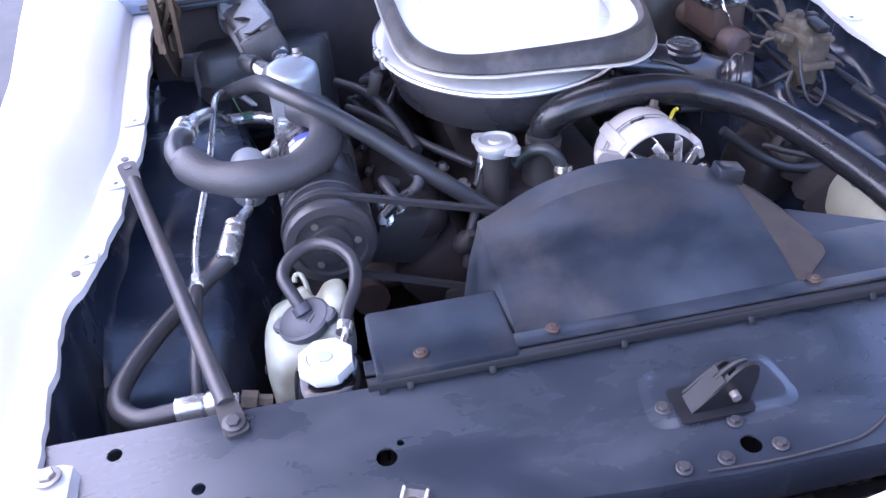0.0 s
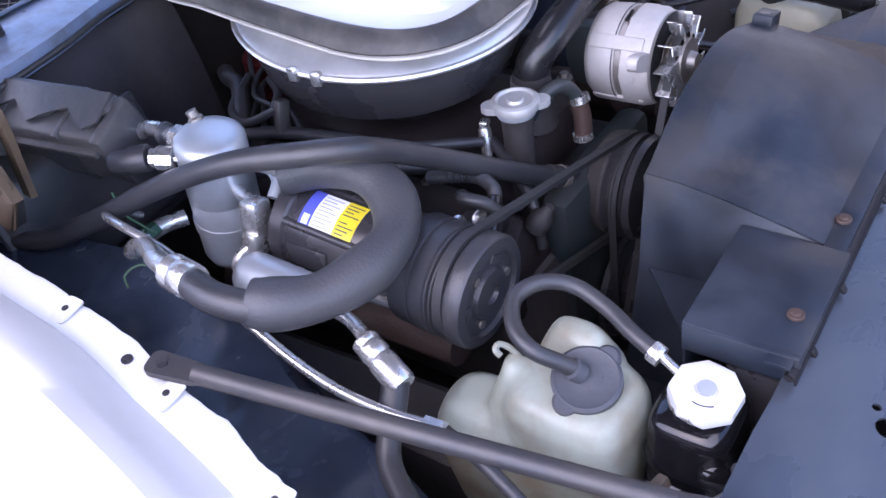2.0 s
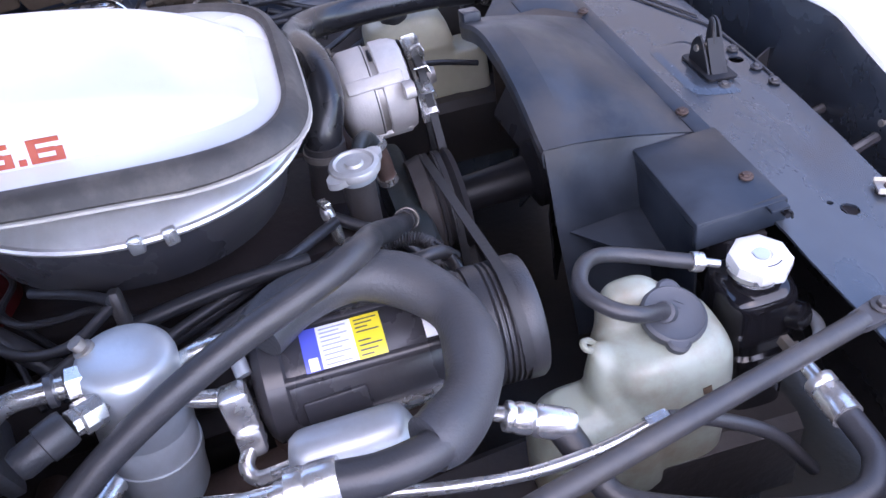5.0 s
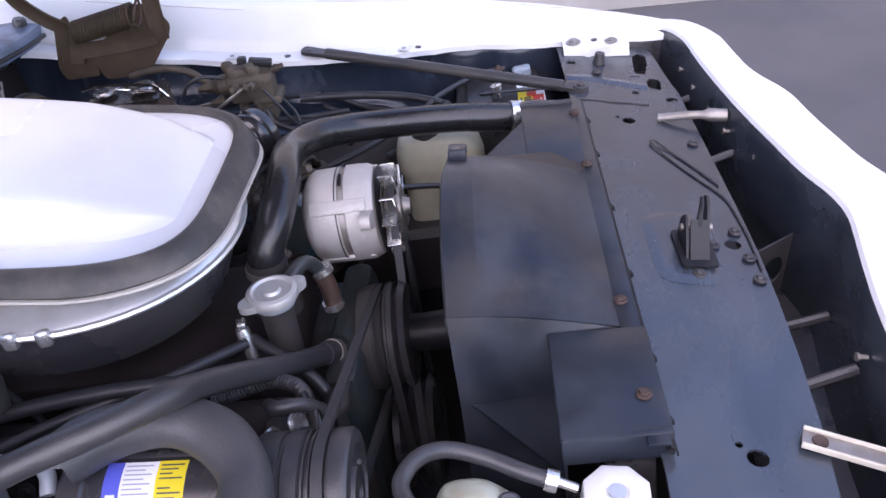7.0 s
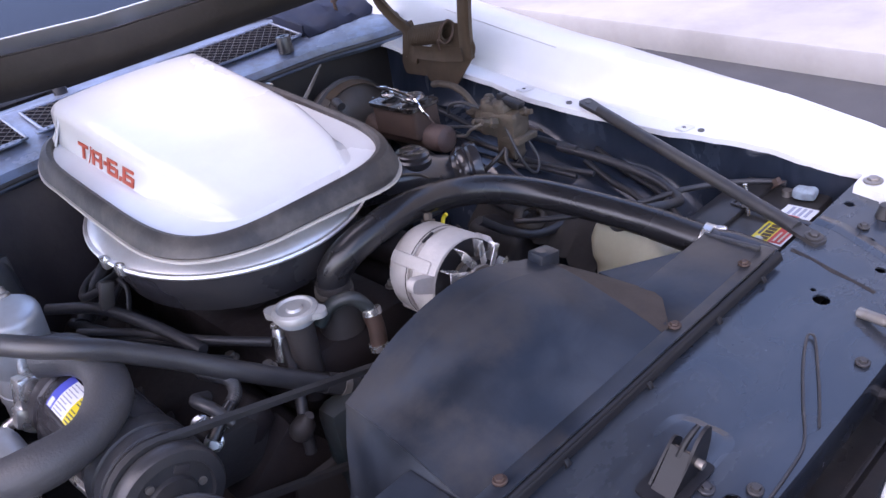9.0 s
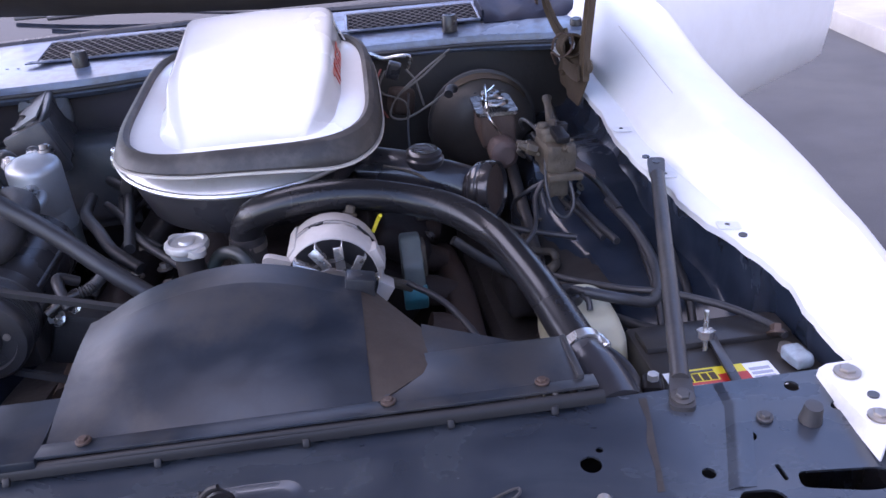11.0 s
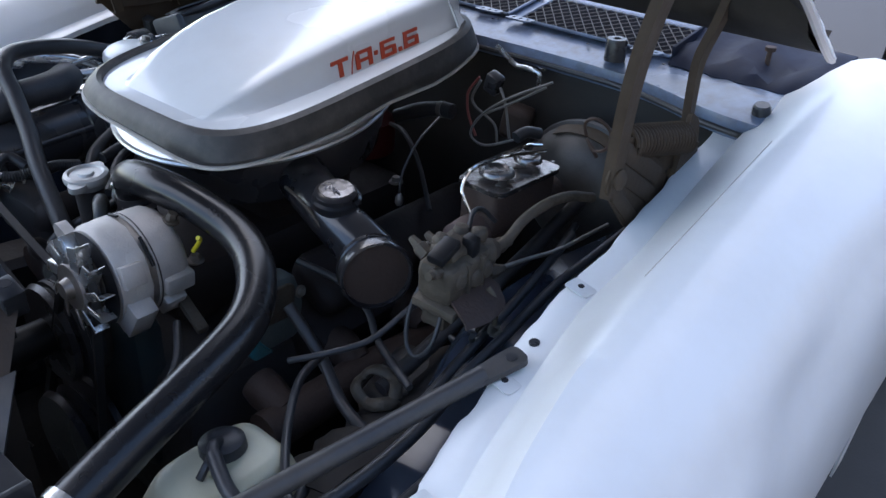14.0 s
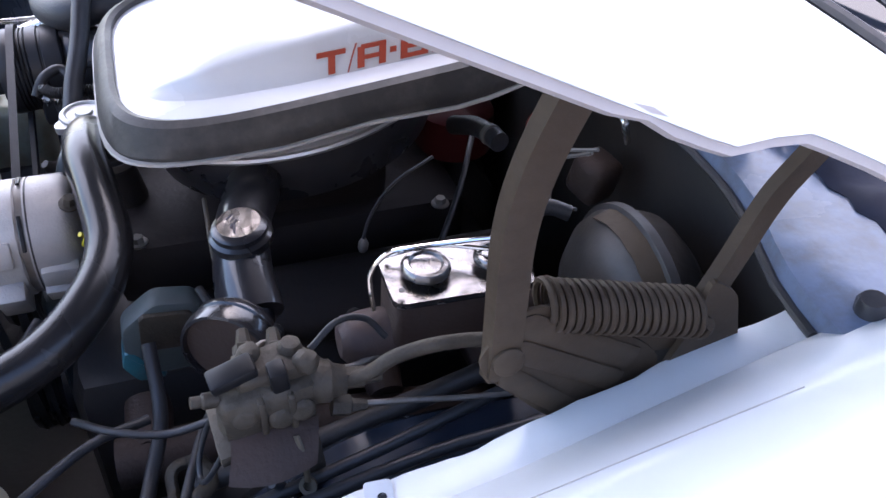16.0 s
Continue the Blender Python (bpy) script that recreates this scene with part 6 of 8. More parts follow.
part("engine_clamp", lathe([(0.0268, 0), (0.0282, 0), (0.0282, 0.010), (0.0268, 0.010)], axis((-0.010, 0.447, 0.805), (0.05, -0.1, 1)), 24), STEEL, upper, "dull steel clamp")
part("moulded_end", tube([(0.396, 0.18, 0.786), (0.4035, 0.141, 0.7765), (0.411, 0.104, 0.767)], 0.0246, 20, 4), GLOSSHOSE, upper)
clamp = thing("hose_clamp", (0.411, 0.105, 0.745), "bright worm-drive hose clamp", "clamp")
dv = Vector((0.016, -0.08, -0.018)).normalized()
part("band", lathe([(0.0252, -0.006), (0.0268, -0.006), (0.0268, 0.006), (0.0252, 0.006)], axis((0.411, 0.106, 0.769), dv), 28), BRIGHT, clamp)
part("screw", lathe([(0.006, -0.011), (0.006, 0.011), (0.004, 0.014), (0, 0.014)], axis((0.434, 0.100, 0.779), (0.2, -0.9, 0)), 10), BRIGHT, clamp)
heat = thing("heater_hose", (-0.25, 0.45, 0.65), "long black rubber heater hose across the engine", "hose")
part("hose", tube([(0.005, 0.352, 0.655), (-0.050, 0.364, 0.695), (-0.110, 0.380, 0.738), (-0.165, 0.392, 0.780), (-0.210, 0.402, 0.816), (-0.258, 0.418, 0.855), (-0.310, 0.430, 0.895), (-0.355, 0.440, 0.925), (-0.392, 0.480, 0.934), (-0.422, 0.575, 0.918), (-0.452, 0.680, 0.880), (-0.500, 0.780, 0.835), (-0.540, 0.88, 0.80), (-0.55, 0.99, 0.80)], 0.0135, 16, 6), RUBBER, heat)
part("front_cuff", tube([(-0.050, 0.364, 0.695), (-0.078, 0.371, 0.7155), (-0.100, 0.377, 0.7315)], 0.0152, 16, 3), RUBBER, heat)
part("front_clamp", lathe([(0.0155, -0.005), (0.0168, -0.005), (0.0168, 0.005), (0.0155, 0.005)], axis((-0.078, 0.371, 0.7155), (-0.8, 0.2, 0.6)), 20), STEEL, heat, "dull hose clamp")
part("rear_clamp", lathe([(0.0138, -0.005), (0.0152, -0.005), (0.0152, 0.005), (0.0138, 0.005)], axis((-0.545, 0.93, 0.800), (-0.1, 1, 0)), 20), STEEL, heat)


# ---- air-conditioning compressor ----
comp = thing("ac_compressor", (-0.36, 0.44, 0.72), "black cylindrical air-conditioning compressor with grooved pulley", "compressor")
CM = axis((-0.358, 0.57, 0.795), (0.0, -1, -0.07))
part("body", lathe([(0, 0.012), (0.050, 0.012), (0.056, 0.018), (0.0575, 0.03), (0.0575, 0.172), (0.050, 0.182), (0, 0.182)], CM, 40), BLACK, comp)
part("rear_head", lathe([(0, -0.008), (0.040, -0.008), (0.052, -0.004), (0.060, 0.004), (0.060, 0.022), (0.056, 0.026)], CM, 24), BLACK, comp)
for k in range(6):
    a = 2 * math.pi * k / 6 + 0.3
    part("through_bolt", lathe([(0.007, 0), (0.007, 0.175), (0, 0.175)], CM @ Matrix.Rotation(a, 4, "Z") @ pose(0.053, 0, 0.005), 10), BLACK, comp)
PR = [(0.030, 0.180), (0.058, 0.180), (0.0625, 0.183), (0.0635, 0.187), (0.0635, 0.207), (0.0605, 0.2085), (0.0605, 0.2115), (0.0635, 0.213), (0.0640, 0.228), (0.0615, 0.2295)]
z = 0.2315
for k in range(4):
    PR += [(0.0640, z), (0.0640, z + 0.0022), (0.0605, z + 0.0034), (0.0605, z + 0.0046)]
    z += 0.0058
PR += [(0.0645, z), (0.0650, z + 0.004), (0.0650, z + 0.016), (0.0620, z + 0.020), (0.050, z + 0.0215), (0.048, z + 0.016), (0.030, z + 0.016), (0.028, z + 0.022), (0.012, z + 0.023), (0.010, z + 0.018), (0, z + 0.018)]
z += 0.012
clutch = part("clutch_pulley", lathe(PR, CM, 48), RUBBER, comp, "grooved dark pulley")
for k in range(3):
    a = 2 * math.pi * k / 3 + 1.0
    part("clutch_slot", box(0.010, 0.018, 0.002, CM @ Matrix.Rotation(a, 4, "Z") @ pose(0.038, 0, z + 0.0045), 0.001), BLACK, clutch)
for k in range(3):
    a = 2 * math.pi * k / 3
    part("clutch_rivet", lathe([(0.005, 0), (0.005, 0.003), (0, 0.003)], CM @ Matrix.Rotation(a, 4, "Z") @ pose(0.037, 0, z + 0.004), 10), STEEL, clutch)


def wrap(a0, a1, d0, d1, lift=0.0006):
    """A sticker on the round body between two angles (degrees) and depths."""
    rows = []
    for i in range(9):
        a = radians(a0 + (a1 - a0) * i / 8)
        rows.append([CM @ Vector(((0.0575 + lift) * math.cos(a), (0.0575 + lift) * math.sin(a), d)) for d in (d0, d1)])
    return sheet(rows, 0.0004)


def ang(x, z):
    p = CM.inverted() @ Vector((x, 0.48, z))
    return math.degrees(math.atan2(p.y, p.x))


A0, A1 = ang(-0.356, 0.86), ang(-0.402, 0.826)
sticker = part("label_sheet", wrap(A0, A1, 0.044, 0.122), WHITE, comp, "white sticker with blue and yellow fields")
part("label_blue", wrap(A0, A1, 0.044, 0.060, 0.001), BLUE, sticker)
part("label_yellow", wrap(A0, A1, 0.094, 0.122, 0.001), YELLOW, sticker)
for i in range(10):
    t0 = A0 + (A1 - A0) * (0.08 + 0.088 * i)
    t1 = t0 + (A1 - A0) * 0.028
    part("label_line", wrap(t0, t1, 0.063, 0.089 - 0.007 * (i * i % 4), 0.0012), PRINTGREY, sticker)
    if i % 5 != 4:
        part("label_line", wrap(t0, t1, 0.097, 0.119 - 0.005 * (i % 3), 0.0012), GREYCAP, sticker)
part("label_mark", wrap(A0 + (A1 - A0) * 0.62, A0 + (A1 - A0) * 0.85, 0.048, 0.057, 0.0013), WHITE, sticker)
part("small_label", wrap(A0 + (A1 - A0) * 0.15, A0 + (A1 - A0) * 0.8, 0.160, 0.176, 0.0006), WHITE, comp)
part("name_plate", box(0.012, 0.062, 0.026, pose(-0.413, 0.505, 0.800, 0, 20, 0), 0.003), BLACK, comp)
part("mount_rail", box(0.014, 0.15, 0.012, pose(-0.418, 0.465, 0.775, 0, 0, 4), 0.003), BRIGHT, comp, "bright machined mounting rail")
part("bracket", box(0.05, 0.12, 0.05, pose(-0.33, 0.40, 0.725, 0, 0, 0), 0.01), GREASE, comp)

# refrigerant lines
man = thing("refrigerant_manifold", (-0.40, 0.585, 0.80), "bright aluminium refrigerant manifold with bent pipes and muffler", "pipe fitting")
part("block", box(0.030, 0.028, 0.045, pose(-0.402, 0.592, 0.825, 0, 15, 5), 0.006), BRIGHT, man)
part("block_lower", box(0.026, 0.026, 0.030, pose(-0.418, 0.590, 0.797, 0, 20, 0), 0.006), BRIGHT, man)
part("upper_pipe", tube([(-0.395, 0.60, 0.836), (-0.385, 0.635, 0.842), (-0.372, 0.652, 0.855), (-0.368, 0.62, 0.875), (-0.370, 0.575, 0.880), (-0.374, 0.545, 0.880)], 0.0085, 14), BRIGHT, man)
part("lower_pipe", tube([(-0.425, 0.592, 0.795), (-0.440, 0.600, 0.788), (-0.452, 0.592, 0.782), (-0.458, 0.565, 0.790), (-0.463, 0.545, 0.800)], 0.0075, 14), BRIGHT, man)
MM = axis((-0.4655, 0.552, 0.802), (0.012, -1, -0.06))
part("muffler", lathe([(0.008, -0.006), (0.022, -0.002), (0.0275, 0.006), (0.0285, 0.014), (0.0285, 0.090), (0.026, 0.100), (0.018, 0.106), (0.009, 0.110), (0.008, 0.130)], MM, 28), DULLALU, man, "dull aluminium muffler can")
part("outlet_pipe", tube([(-0.462, 0.44, 0.795), (-0.468, 0.40, 0.796), (-0.476, 0.378, 0.797), (-0.484, 0.362, 0.796)], 0.0075, 12), BRIGHT, man)
part("crimp_sleeve", lathe([(0.009, 0), (0.014, 0.002), (0.015, 0.006), (0.0135, 0.010), (0.015, 0.014), (0.015, 0.024), (0.0135, 0.028), (0.0155, 0.032), (0.0155, 0.062), (0.014, 0.066), (0, 0.066)], axis((-0.484, 0.366, 0.797), (-0.18, -0.62, -0.26)), 20), BRIGHT, man, "crimped hose sleeve")
disch = thing("discharge_hose", (-0.58, 0.2, 0.70), "blue-black rubber refrigerant hose curving forward", "hose")
part("hose", tube([(-0.500, 0.318, 0.772), (-0.535, 0.305, 0.748), (-0.565, 0.285, 0.730), (-0.603, 0.215, 0.728), (-0.628, 0.145, 0.728), (-0.630, 0.098, 0.728), (-0.605, 0.068, 0.728), (-0.570, 0.064, 0.730), (-0.535, 0.066, 0.732)], 0.0125, 16, 6), RUBBER, disch)
part("hose_cuff", tube([(-0.500, 0.318, 0.772), (-0.512, 0.313, 0.764), (-0.524, 0.309, 0.756)], 0.0142, 16, 3), RUBBER, disch)
endfit = thing("hose_end_fitting", (-0.48, 0.05, 0.70), "bright crimped hose end with brass nut", "fitting")
part("sleeve", lathe([(0.0155, 0), (0.0155, 0.03), (0.0135, 0.033), (0.0155, 0.036), (0.0155, 0.044), (0.008, 0.046), (0.008, 0.07)], axis((-0.560, 0.065, 0.731), (1, 0.0, 0.02)), 18), BRIGHT, endfit)
part("nut", lathe([(0.012, 0), (0.012, 0.018), (0.008, 0.02), (0.008, 0.035)], axis((-0.488, 0.065, 0.730), (1, -0.1, -0.2)), 6), VALVE, endfit)
big = thing("insulated_hose", (-0.44, 0.44, 0.82), "thick suction hose looped in dark foam insulation", "hose")
LOOP = [(-0.376, 0.552, 0.880), (-0.347, 0.516, 0.880), (-0.338, 0.456, 0.879), (-0.350, 0.412, 0.866), (-0.385, 0.382, 0.857), (-0.425, 0.373, 0.855), (-0.468, 0.379, 0.855), (-0.503, 0.395, 0.858), (-0.530, 0.420, 0.865), (-0.540, 0.438, 0.869)]
part("foam_sleeve", tube(LOOP, lambda u: 0.0255 + 0.0015 * math.sin(u * 23), 24, 7), FOAM, big)
part("inner_hose", tube([(-0.538, 0.415, 0.868), (-0.552, 0.445, 0.874), (-0.556, 0.48, 0.876), (-0.550, 0.515, 0.876)], 0.0165, 16), RUBBER, big)
part("crimp", lathe([(0.0185, 0), (0.0195, 0.003), (0.0195, 0.022), (0.018, 0.026), (0.0195, 0.030), (0.0195, 0.040), (0.012, 0.044), (0.012, 0.05)], axis((-0.550, 0.508, 0.876), (0.10, 1, -0.04)), 20), BRIGHT, big)
part("pipe", tube([(-0.546, 0.55, 0.874), (-0.538, 0.590, 0.868), (-0.520, 0.635, 0.858), (-0.512, 0.675, 0.838), (-0.508, 0.705, 0.815), (-0.490, 0.725, 0.806), (-0.45, 0.728, 0.803), (-0.42, 0.715, 0.80)], 0.0105, 14), BRIGHT, big)
part("green_union", lathe([(0.011, 0), (0.011, 0.022)], axis((-0.478, 0.728, 0.805), (1, 0, 0)), 6), GREENFIT, big, "green union nut")
liquid = thing("liquid_line", (-0.53, 0.45, 0.78), "thin bright aluminium refrigerant line", "pipe")
part("pipe", tube([(-0.45, 0.765, 0.81), (-0.475, 0.765, 0.835), (-0.498, 0.745, 0.852), (-0.509, 0.69, 0.860), (-0.512, 0.62, 0.852), (-0.520, 0.545, 0.826), (-0.528, 0.480, 0.807), (-0.536, 0.42, 0.793), (-0.541, 0.36, 0.785), (-0.540, 0.30, 0.783), (-0.535, 0.245, 0.787)], 0.0055, 12), BRIGHT, liquid)
part("nut", lathe([(0.009, 0), (0.009, 0.02), (0.006, 0.022)], axis((-0.536, 0.252, 0.787), (0.1, -1, 0)), 6), BRIGHT, liquid)
part("hose_tail", tube([(-0.534, 0.232, 0.786), (-0.536, 0.19, 0.765), (-0.545, 0.13, 0.72), (-0.55, 0.08, 0.64)], 0.007, 10), RUBBER, liquid)

# accumulator canister
acc = thing("accumulator", (-0.40, 0.71, 0.70), "dull aluminium accumulator canister with domed top", "canister")
up = Vector((0.03, -0.17, 0.97)).normalized()
AT = axis(Vector((-0.374, 0.664, 0.912)) - up * 0.20, up)
part("body", lathe([(0, 0), (0.030, 0.002), (0.040, 0.008), (0.0435, 0.018), (0.0435, 0.105), (0.0425, 0.107), (0.0425, 0.110), (0.0435, 0.112), (0.0440, 0.185), (0.042, 0.192), (0.036, 0.197), (0.022, 0.2005), (0, 0.2015)], AT, 40), DULLALU, acc)
part("inlet_elbow", tube([(-0.386, 0.698, 0.900), (-0.388, 0.730, 0.904), (-0.386, 0.755, 0.904), (-0.386, 0.778, 0.898), (-0.392, 0.800, 0.885)], 0.010, 14), BRIGHT, acc)
part("inlet_nut", lathe([(0.016, 0), (0.016, 0.022), (0.012, 0.025)], axis((-0.385, 0.692, 0.899), (-0.12, 0.95, 0.12)), 6), BRIGHT, acc)
part("collar", lathe([(0.0145, 0), (0.0145, 0.006)], axis((-0.390, 0.724, 0.905), (-0.12, 0.95, 0.12)), 14), BOXPLASTIC, acc)
part("top_fitting", lathe([(0.010, 0), (0.010, 0.012), (0.007, 0.014), (0.007, 0.022), (0, 0.022)], axis((-0.362, 0.694, 0.905), (0.0, 0.3, 1)), 12), STEEL, acc)
part("switch_port", lathe([(0.006, 0), (0.006, 0.014), (0.015, 0.015), (0.015, 0.034), (0.012, 0.036), (0.012, 0.042)], axis((-0.406, 0.678, 0.890), (-0.55, 0.75, 0.22)), 8), BRIGHT, acc, "bright pressure switch fitting")
part("switch_plug", lathe([(0.0155, 0), (0.017, 0.004), (0.017, 0.024), (0.0145, 0.025), (0.0145, 0.045), (0.012, 0.05), (0, 0.05)], axis((-0.430, 0.712, 0.900), (-0.5, 0.85, -0.05)), 14), RUBBER, acc, "black connector plug")
part("bracket_band", lathe([(0.0445, 0.06), (0.0455, 0.06), (0.0455, 0.075), (0.0445, 0.075)], AT, 36), DULLALU, acc)
part("side_pipe", tube([(-0.36, 0.635, 0.862), (-0.352, 0.605, 0.858), (-0.36, 0.585, 0.85), (-0.378, 0.58, 0.838)], 0.008, 12), DULLALU, acc)

# sagging insulation on the firewall behind the case
pad_rows = []
for i in range(37):
    x = -0.645 + 0.0145 * i
    sag = 0.010 * math.sin(23 * x) + 0.006 * math.sin(51 * x + 1)
    pad_rows.append([(x, 1.044, 0.940 + 0.004 * math.sin(37 * x)), (x, 1.030 + 0.4 * sag, 0.925), (x, 1.018 + 0.7 * sag, 0.88), (x, 1.008 + sag, 0.80), (x, 1.004 + sag, 0.72), (x, 1.020 + 0.6 * sag, 0.62), (x, 1.045, 0.58)])
solo("firewall_pad", sheet(pad_rows, 0.004), PADDING, "sagging dusty insulation pad on the firewall", "pad", smooth=60)

# evaporator case by the firewall
evap = thing("evaporator_case", (-0.44, 0.92, 0.70), "dusty black ribbed evaporator and blower case", "case")
part("case", box(0.26, 0.15, 0.18, pose(-0.43, 0.975, 0.78, -6, 0, 4), 0.025, 3), BOXPLASTIC, evap)
part("flange", box(0.27, 0.012, 0.19, pose(-0.43, 0.925, 0.78, -6, 0, 4), 0.005), BOXPLASTIC, evap)
EV = pose(-0.430, 0.905, 0.893, 3, -20, 10)
part("duct", lumpy(box(0.066, 0.24, 0.095, EV, 0.012, 3), 0.0025, 25, 2), BOXPLASTIC, evap)
part("duct_flap", lumpy(box(0.026, 0.225, 0.010, EV @ pose(0.026, 0.0, 0.050, 2, 10, 0), 0.004), 0.008, 45, 3), BOXPLASTIC, evap, "torn dusty sealing flap")
ragged = random.Random(7)
torn = [(0.034, -0.112), (0.034, 0.112)] + [(-0.004 + 0.012 * math.sin(5 * k) + ragged.uniform(-0.006, 0.006), 0.112 - 0.224 * k / 12) for k in range(13)]
part("torn_flange", lumpy(prism(torn, 0.004, EV @ pose(0.0, 0.0, 0.056, 0, -6, 0)), 0.003, 60, 2), BOXPLASTIC, evap, "torn dusty top flange")
part("duct_mouth", box(0.074, 0.018, 0.102, EV @ pose(0.0, -0.118, 0.0), 0.006), BOXPLASTIC, evap)
part("lower_flange", box(0.012, 0.23, 0.010, EV @ pose(-0.038, 0.0, 0.030), 0.003), BOXPLASTIC, evap)
for dy in (-0.05, 0.06):
    part("duct_band", box(0.069, 0.010, 0.098, EV @ pose(0, dy, 0), 0.003), BOXPLASTIC, evap)
part("blower_drum", lathe([(0, 0), (0.044, 0), (0.048, 0.008), (0.048, 0.05), (0.042, 0.06), (0, 0.064)], axis((-0.457, 1.02, 0.890), (0.1, -0.6, 0.8)), 30), DULLALU, evap, "dull metal blower motor drum")
# relay hanging at the hinge
solo("relay", box(0.024, 0.020, 0.04, pose(-0.560, 0.83, 0.88, 20, 10, 10), 0.004), STRUT, "grey metal relay can on the apron", "relay")

# ---- oil filler and front-of-engine fittings ----
filler = thing("filler_tube", (-0.09, 0.43, 0.68), "dark filler neck with a bright twist cap", "filler")
FM = axis((-0.0925, 0.418, 0.828), (0.02, -0.04, 1))
part("neck", lathe([(0.018, -0.14), (0.0195, -0.10), (0.0205, -0.03), (0.022, -0.006), (0.026, 0.0), (0, 0.0)], FM, 24), GREASE, filler)
part("collar", lathe([(0.0255, -0.012), (0.0265, -0.008), (0.0265, 0.001), (0.025, 0.002)], FM, 24), DULLALU, filler)
fcap = part("cap", lathe([(0.0285, -0.004), (0.0315, -0.002), (0.0325, 0.004), (0.031, 0.008), (0.0255, 0.010), (0.0225, 0.007), (0.012, 0.0065), (0.010, 0.010), (0, 0.0105)], FM, 32), CAPTIN, filler, "dull pressed tin cap with two ears")
for a in (100, 280):
    ear = prism(rounded([(0.022, -0.016), (0.040, -0.010), (0.046, 0.0), (0.040, 0.010), (0.022, 0.016)], 0.005, 3), 0.009, FM @ Matrix.Rotation(radians(a), 4, "Z") @ pose(0, 0, 0.005))
    part("cap_ear", ear, CAPTIN, fcap)
sens = thing("temperature_sensor", (-0.105, 0.465, 0.74), "bright cylindrical coolant sensor with clip", "sensor")
part("barrel", lathe([(0.009, 0), (0.009, 0.045), (0.007, 0.05), (0, 0.05)], axis((-0.112, 0.462, 0.742), (0.2, 0.1, 0.9)), 14), BRIGHT, sens)
part("clip", box(0.022, 0.012, 0.010, pose(-0.100, 0.467, 0.795, 0, 10, 20), 0.003), BRIGHT, sens)
solo("bypass_pipe", tube([(-0.062, 0.42, 0.79), (-0.045, 0.41, 0.812), (-0.020, 0.395, 0.818), (-0.004, 0.385, 0.80), (0.0, 0.378, 0.77), (-0.004, 0.375, 0.735)], 0.010, 14), TEAL, "blue-green bent bypass pipe", "pipe")
solo("bypass_hose", tube([(-0.001, 0.382, 0.788), (0.0, 0.377, 0.765), (-0.004, 0.375, 0.73)], 0.0125, 14), COPPER, "rust-brown short hose on the bypass pipe", "hose")
fc = thing("small_clamp", (-0.004, 0.365, 0.73), "bright small hose clamps beside the filler", "clamp")
for p, d in (((-0.004, 0.376, 0.735), (0, 0.1, 1)), ((0.0, 0.379, 0.79), (0.1, 0.3, 1))):
    part("band", lathe([(0.0130, -0.005), (0.0142, -0.005), (0.0142, 0.005), (0.0130, 0.005)], axis(p, d), 20), BRIGHT, fc)
solo("vacuum_switch", lathe([(0, 0), (0.020, 0), (0.022, 0.01), (0.020, 0.03), (0.012, 0.04), (0.008, 0.055), (0, 0.055)], axis((-0.165, 0.365, 0.695), (0.3, -0.5, 0.8)) @ Matrix.Scale(0.75, 4), 18), GREASE, "grey-black vacuum switch on the engine front", "switch")
for i, p in enumerate(((-0.275, 0.36, 0.765), (-0.255, 0.375, 0.775), (-0.27, 0.40, 0.77))):
    b = solo("bracket_bolt", bolt(p, (-0.3, -0.8, 0.4), 0.008, 0.014), BRIGHT, "bright bracket bolt near the compressor", "bolt", "bracket bolts")
solo("compressor_bracket", box(0.11, 0.05, 0.09, pose(-0.25, 0.40, 0.715, 10, 20, 15), 0.012), GREASE, "greasy black compressor mounting bracket", "bracket")

# ---- brakes ----
booster = thing("brake_booster", (0.42, 0.93, 0.74), "dusty round brake booster against the firewall", "booster")
part("shell", lathe([(0, 0), (0.05, 0.0), (0.085, 0.012), (0.110, 0.035), (0.118, 0.055), (0.121, 0.058), (0.121, 0.064), (0.116, 0.068), (0.105, 0.10), (0.08, 0.12), (0, 0.125)], axis((0.425, 0.900, 0.806), (0.0, 1, 0.04)) @ Matrix.Scale(0.92, 4), 44), BOOSTER, booster)
part("clamp_ring", lathe([(0.1105, 0.048), (0.1135, 0.050), (0.1135, 0.060), (0.1105, 0.062)], axis((0.425, 0.900, 0.806), (0.0, 1, 0.04)), 44), GREASE, booster, "dark crimped band")
part("torn_cover", sheet([[tuple(axis((0.425, 0.900, 0.806), (0, 1, 0.04)) @ Vector(((0.112 - 0.003 * k) * math.cos(radians(60 + 8 * j)), (0.112 - 0.003 * k) * math.sin(radians(60 + 8 * j)), 0.060 - 0.011 * k + 0.002 * math.sin(j * 3.1 + k)))) for k in range(4)] for j in range(12)], 0.0015), HINGE, booster, "pale torn cover remnant")
part("check_valve", tube([(0.365, 0.90, 0.90), (0.355, 0.88, 0.905), (0.35, 0.86, 0.90)], 0.009, 12), RUBBER, booster)
mc = thing("master_cylinder", (0.42, 0.75, 0.80), "rusty brake master cylinder with a bright lid and bail wire", "master cylinder")
LM = pose(0.4195, 0.752, 0.905, -1, 0, -2)
part("reservoir", box(0.062, 0.132, 0.066, LM @ pose(0, 0, -0.036), 0.008, 3), RUST, mc)
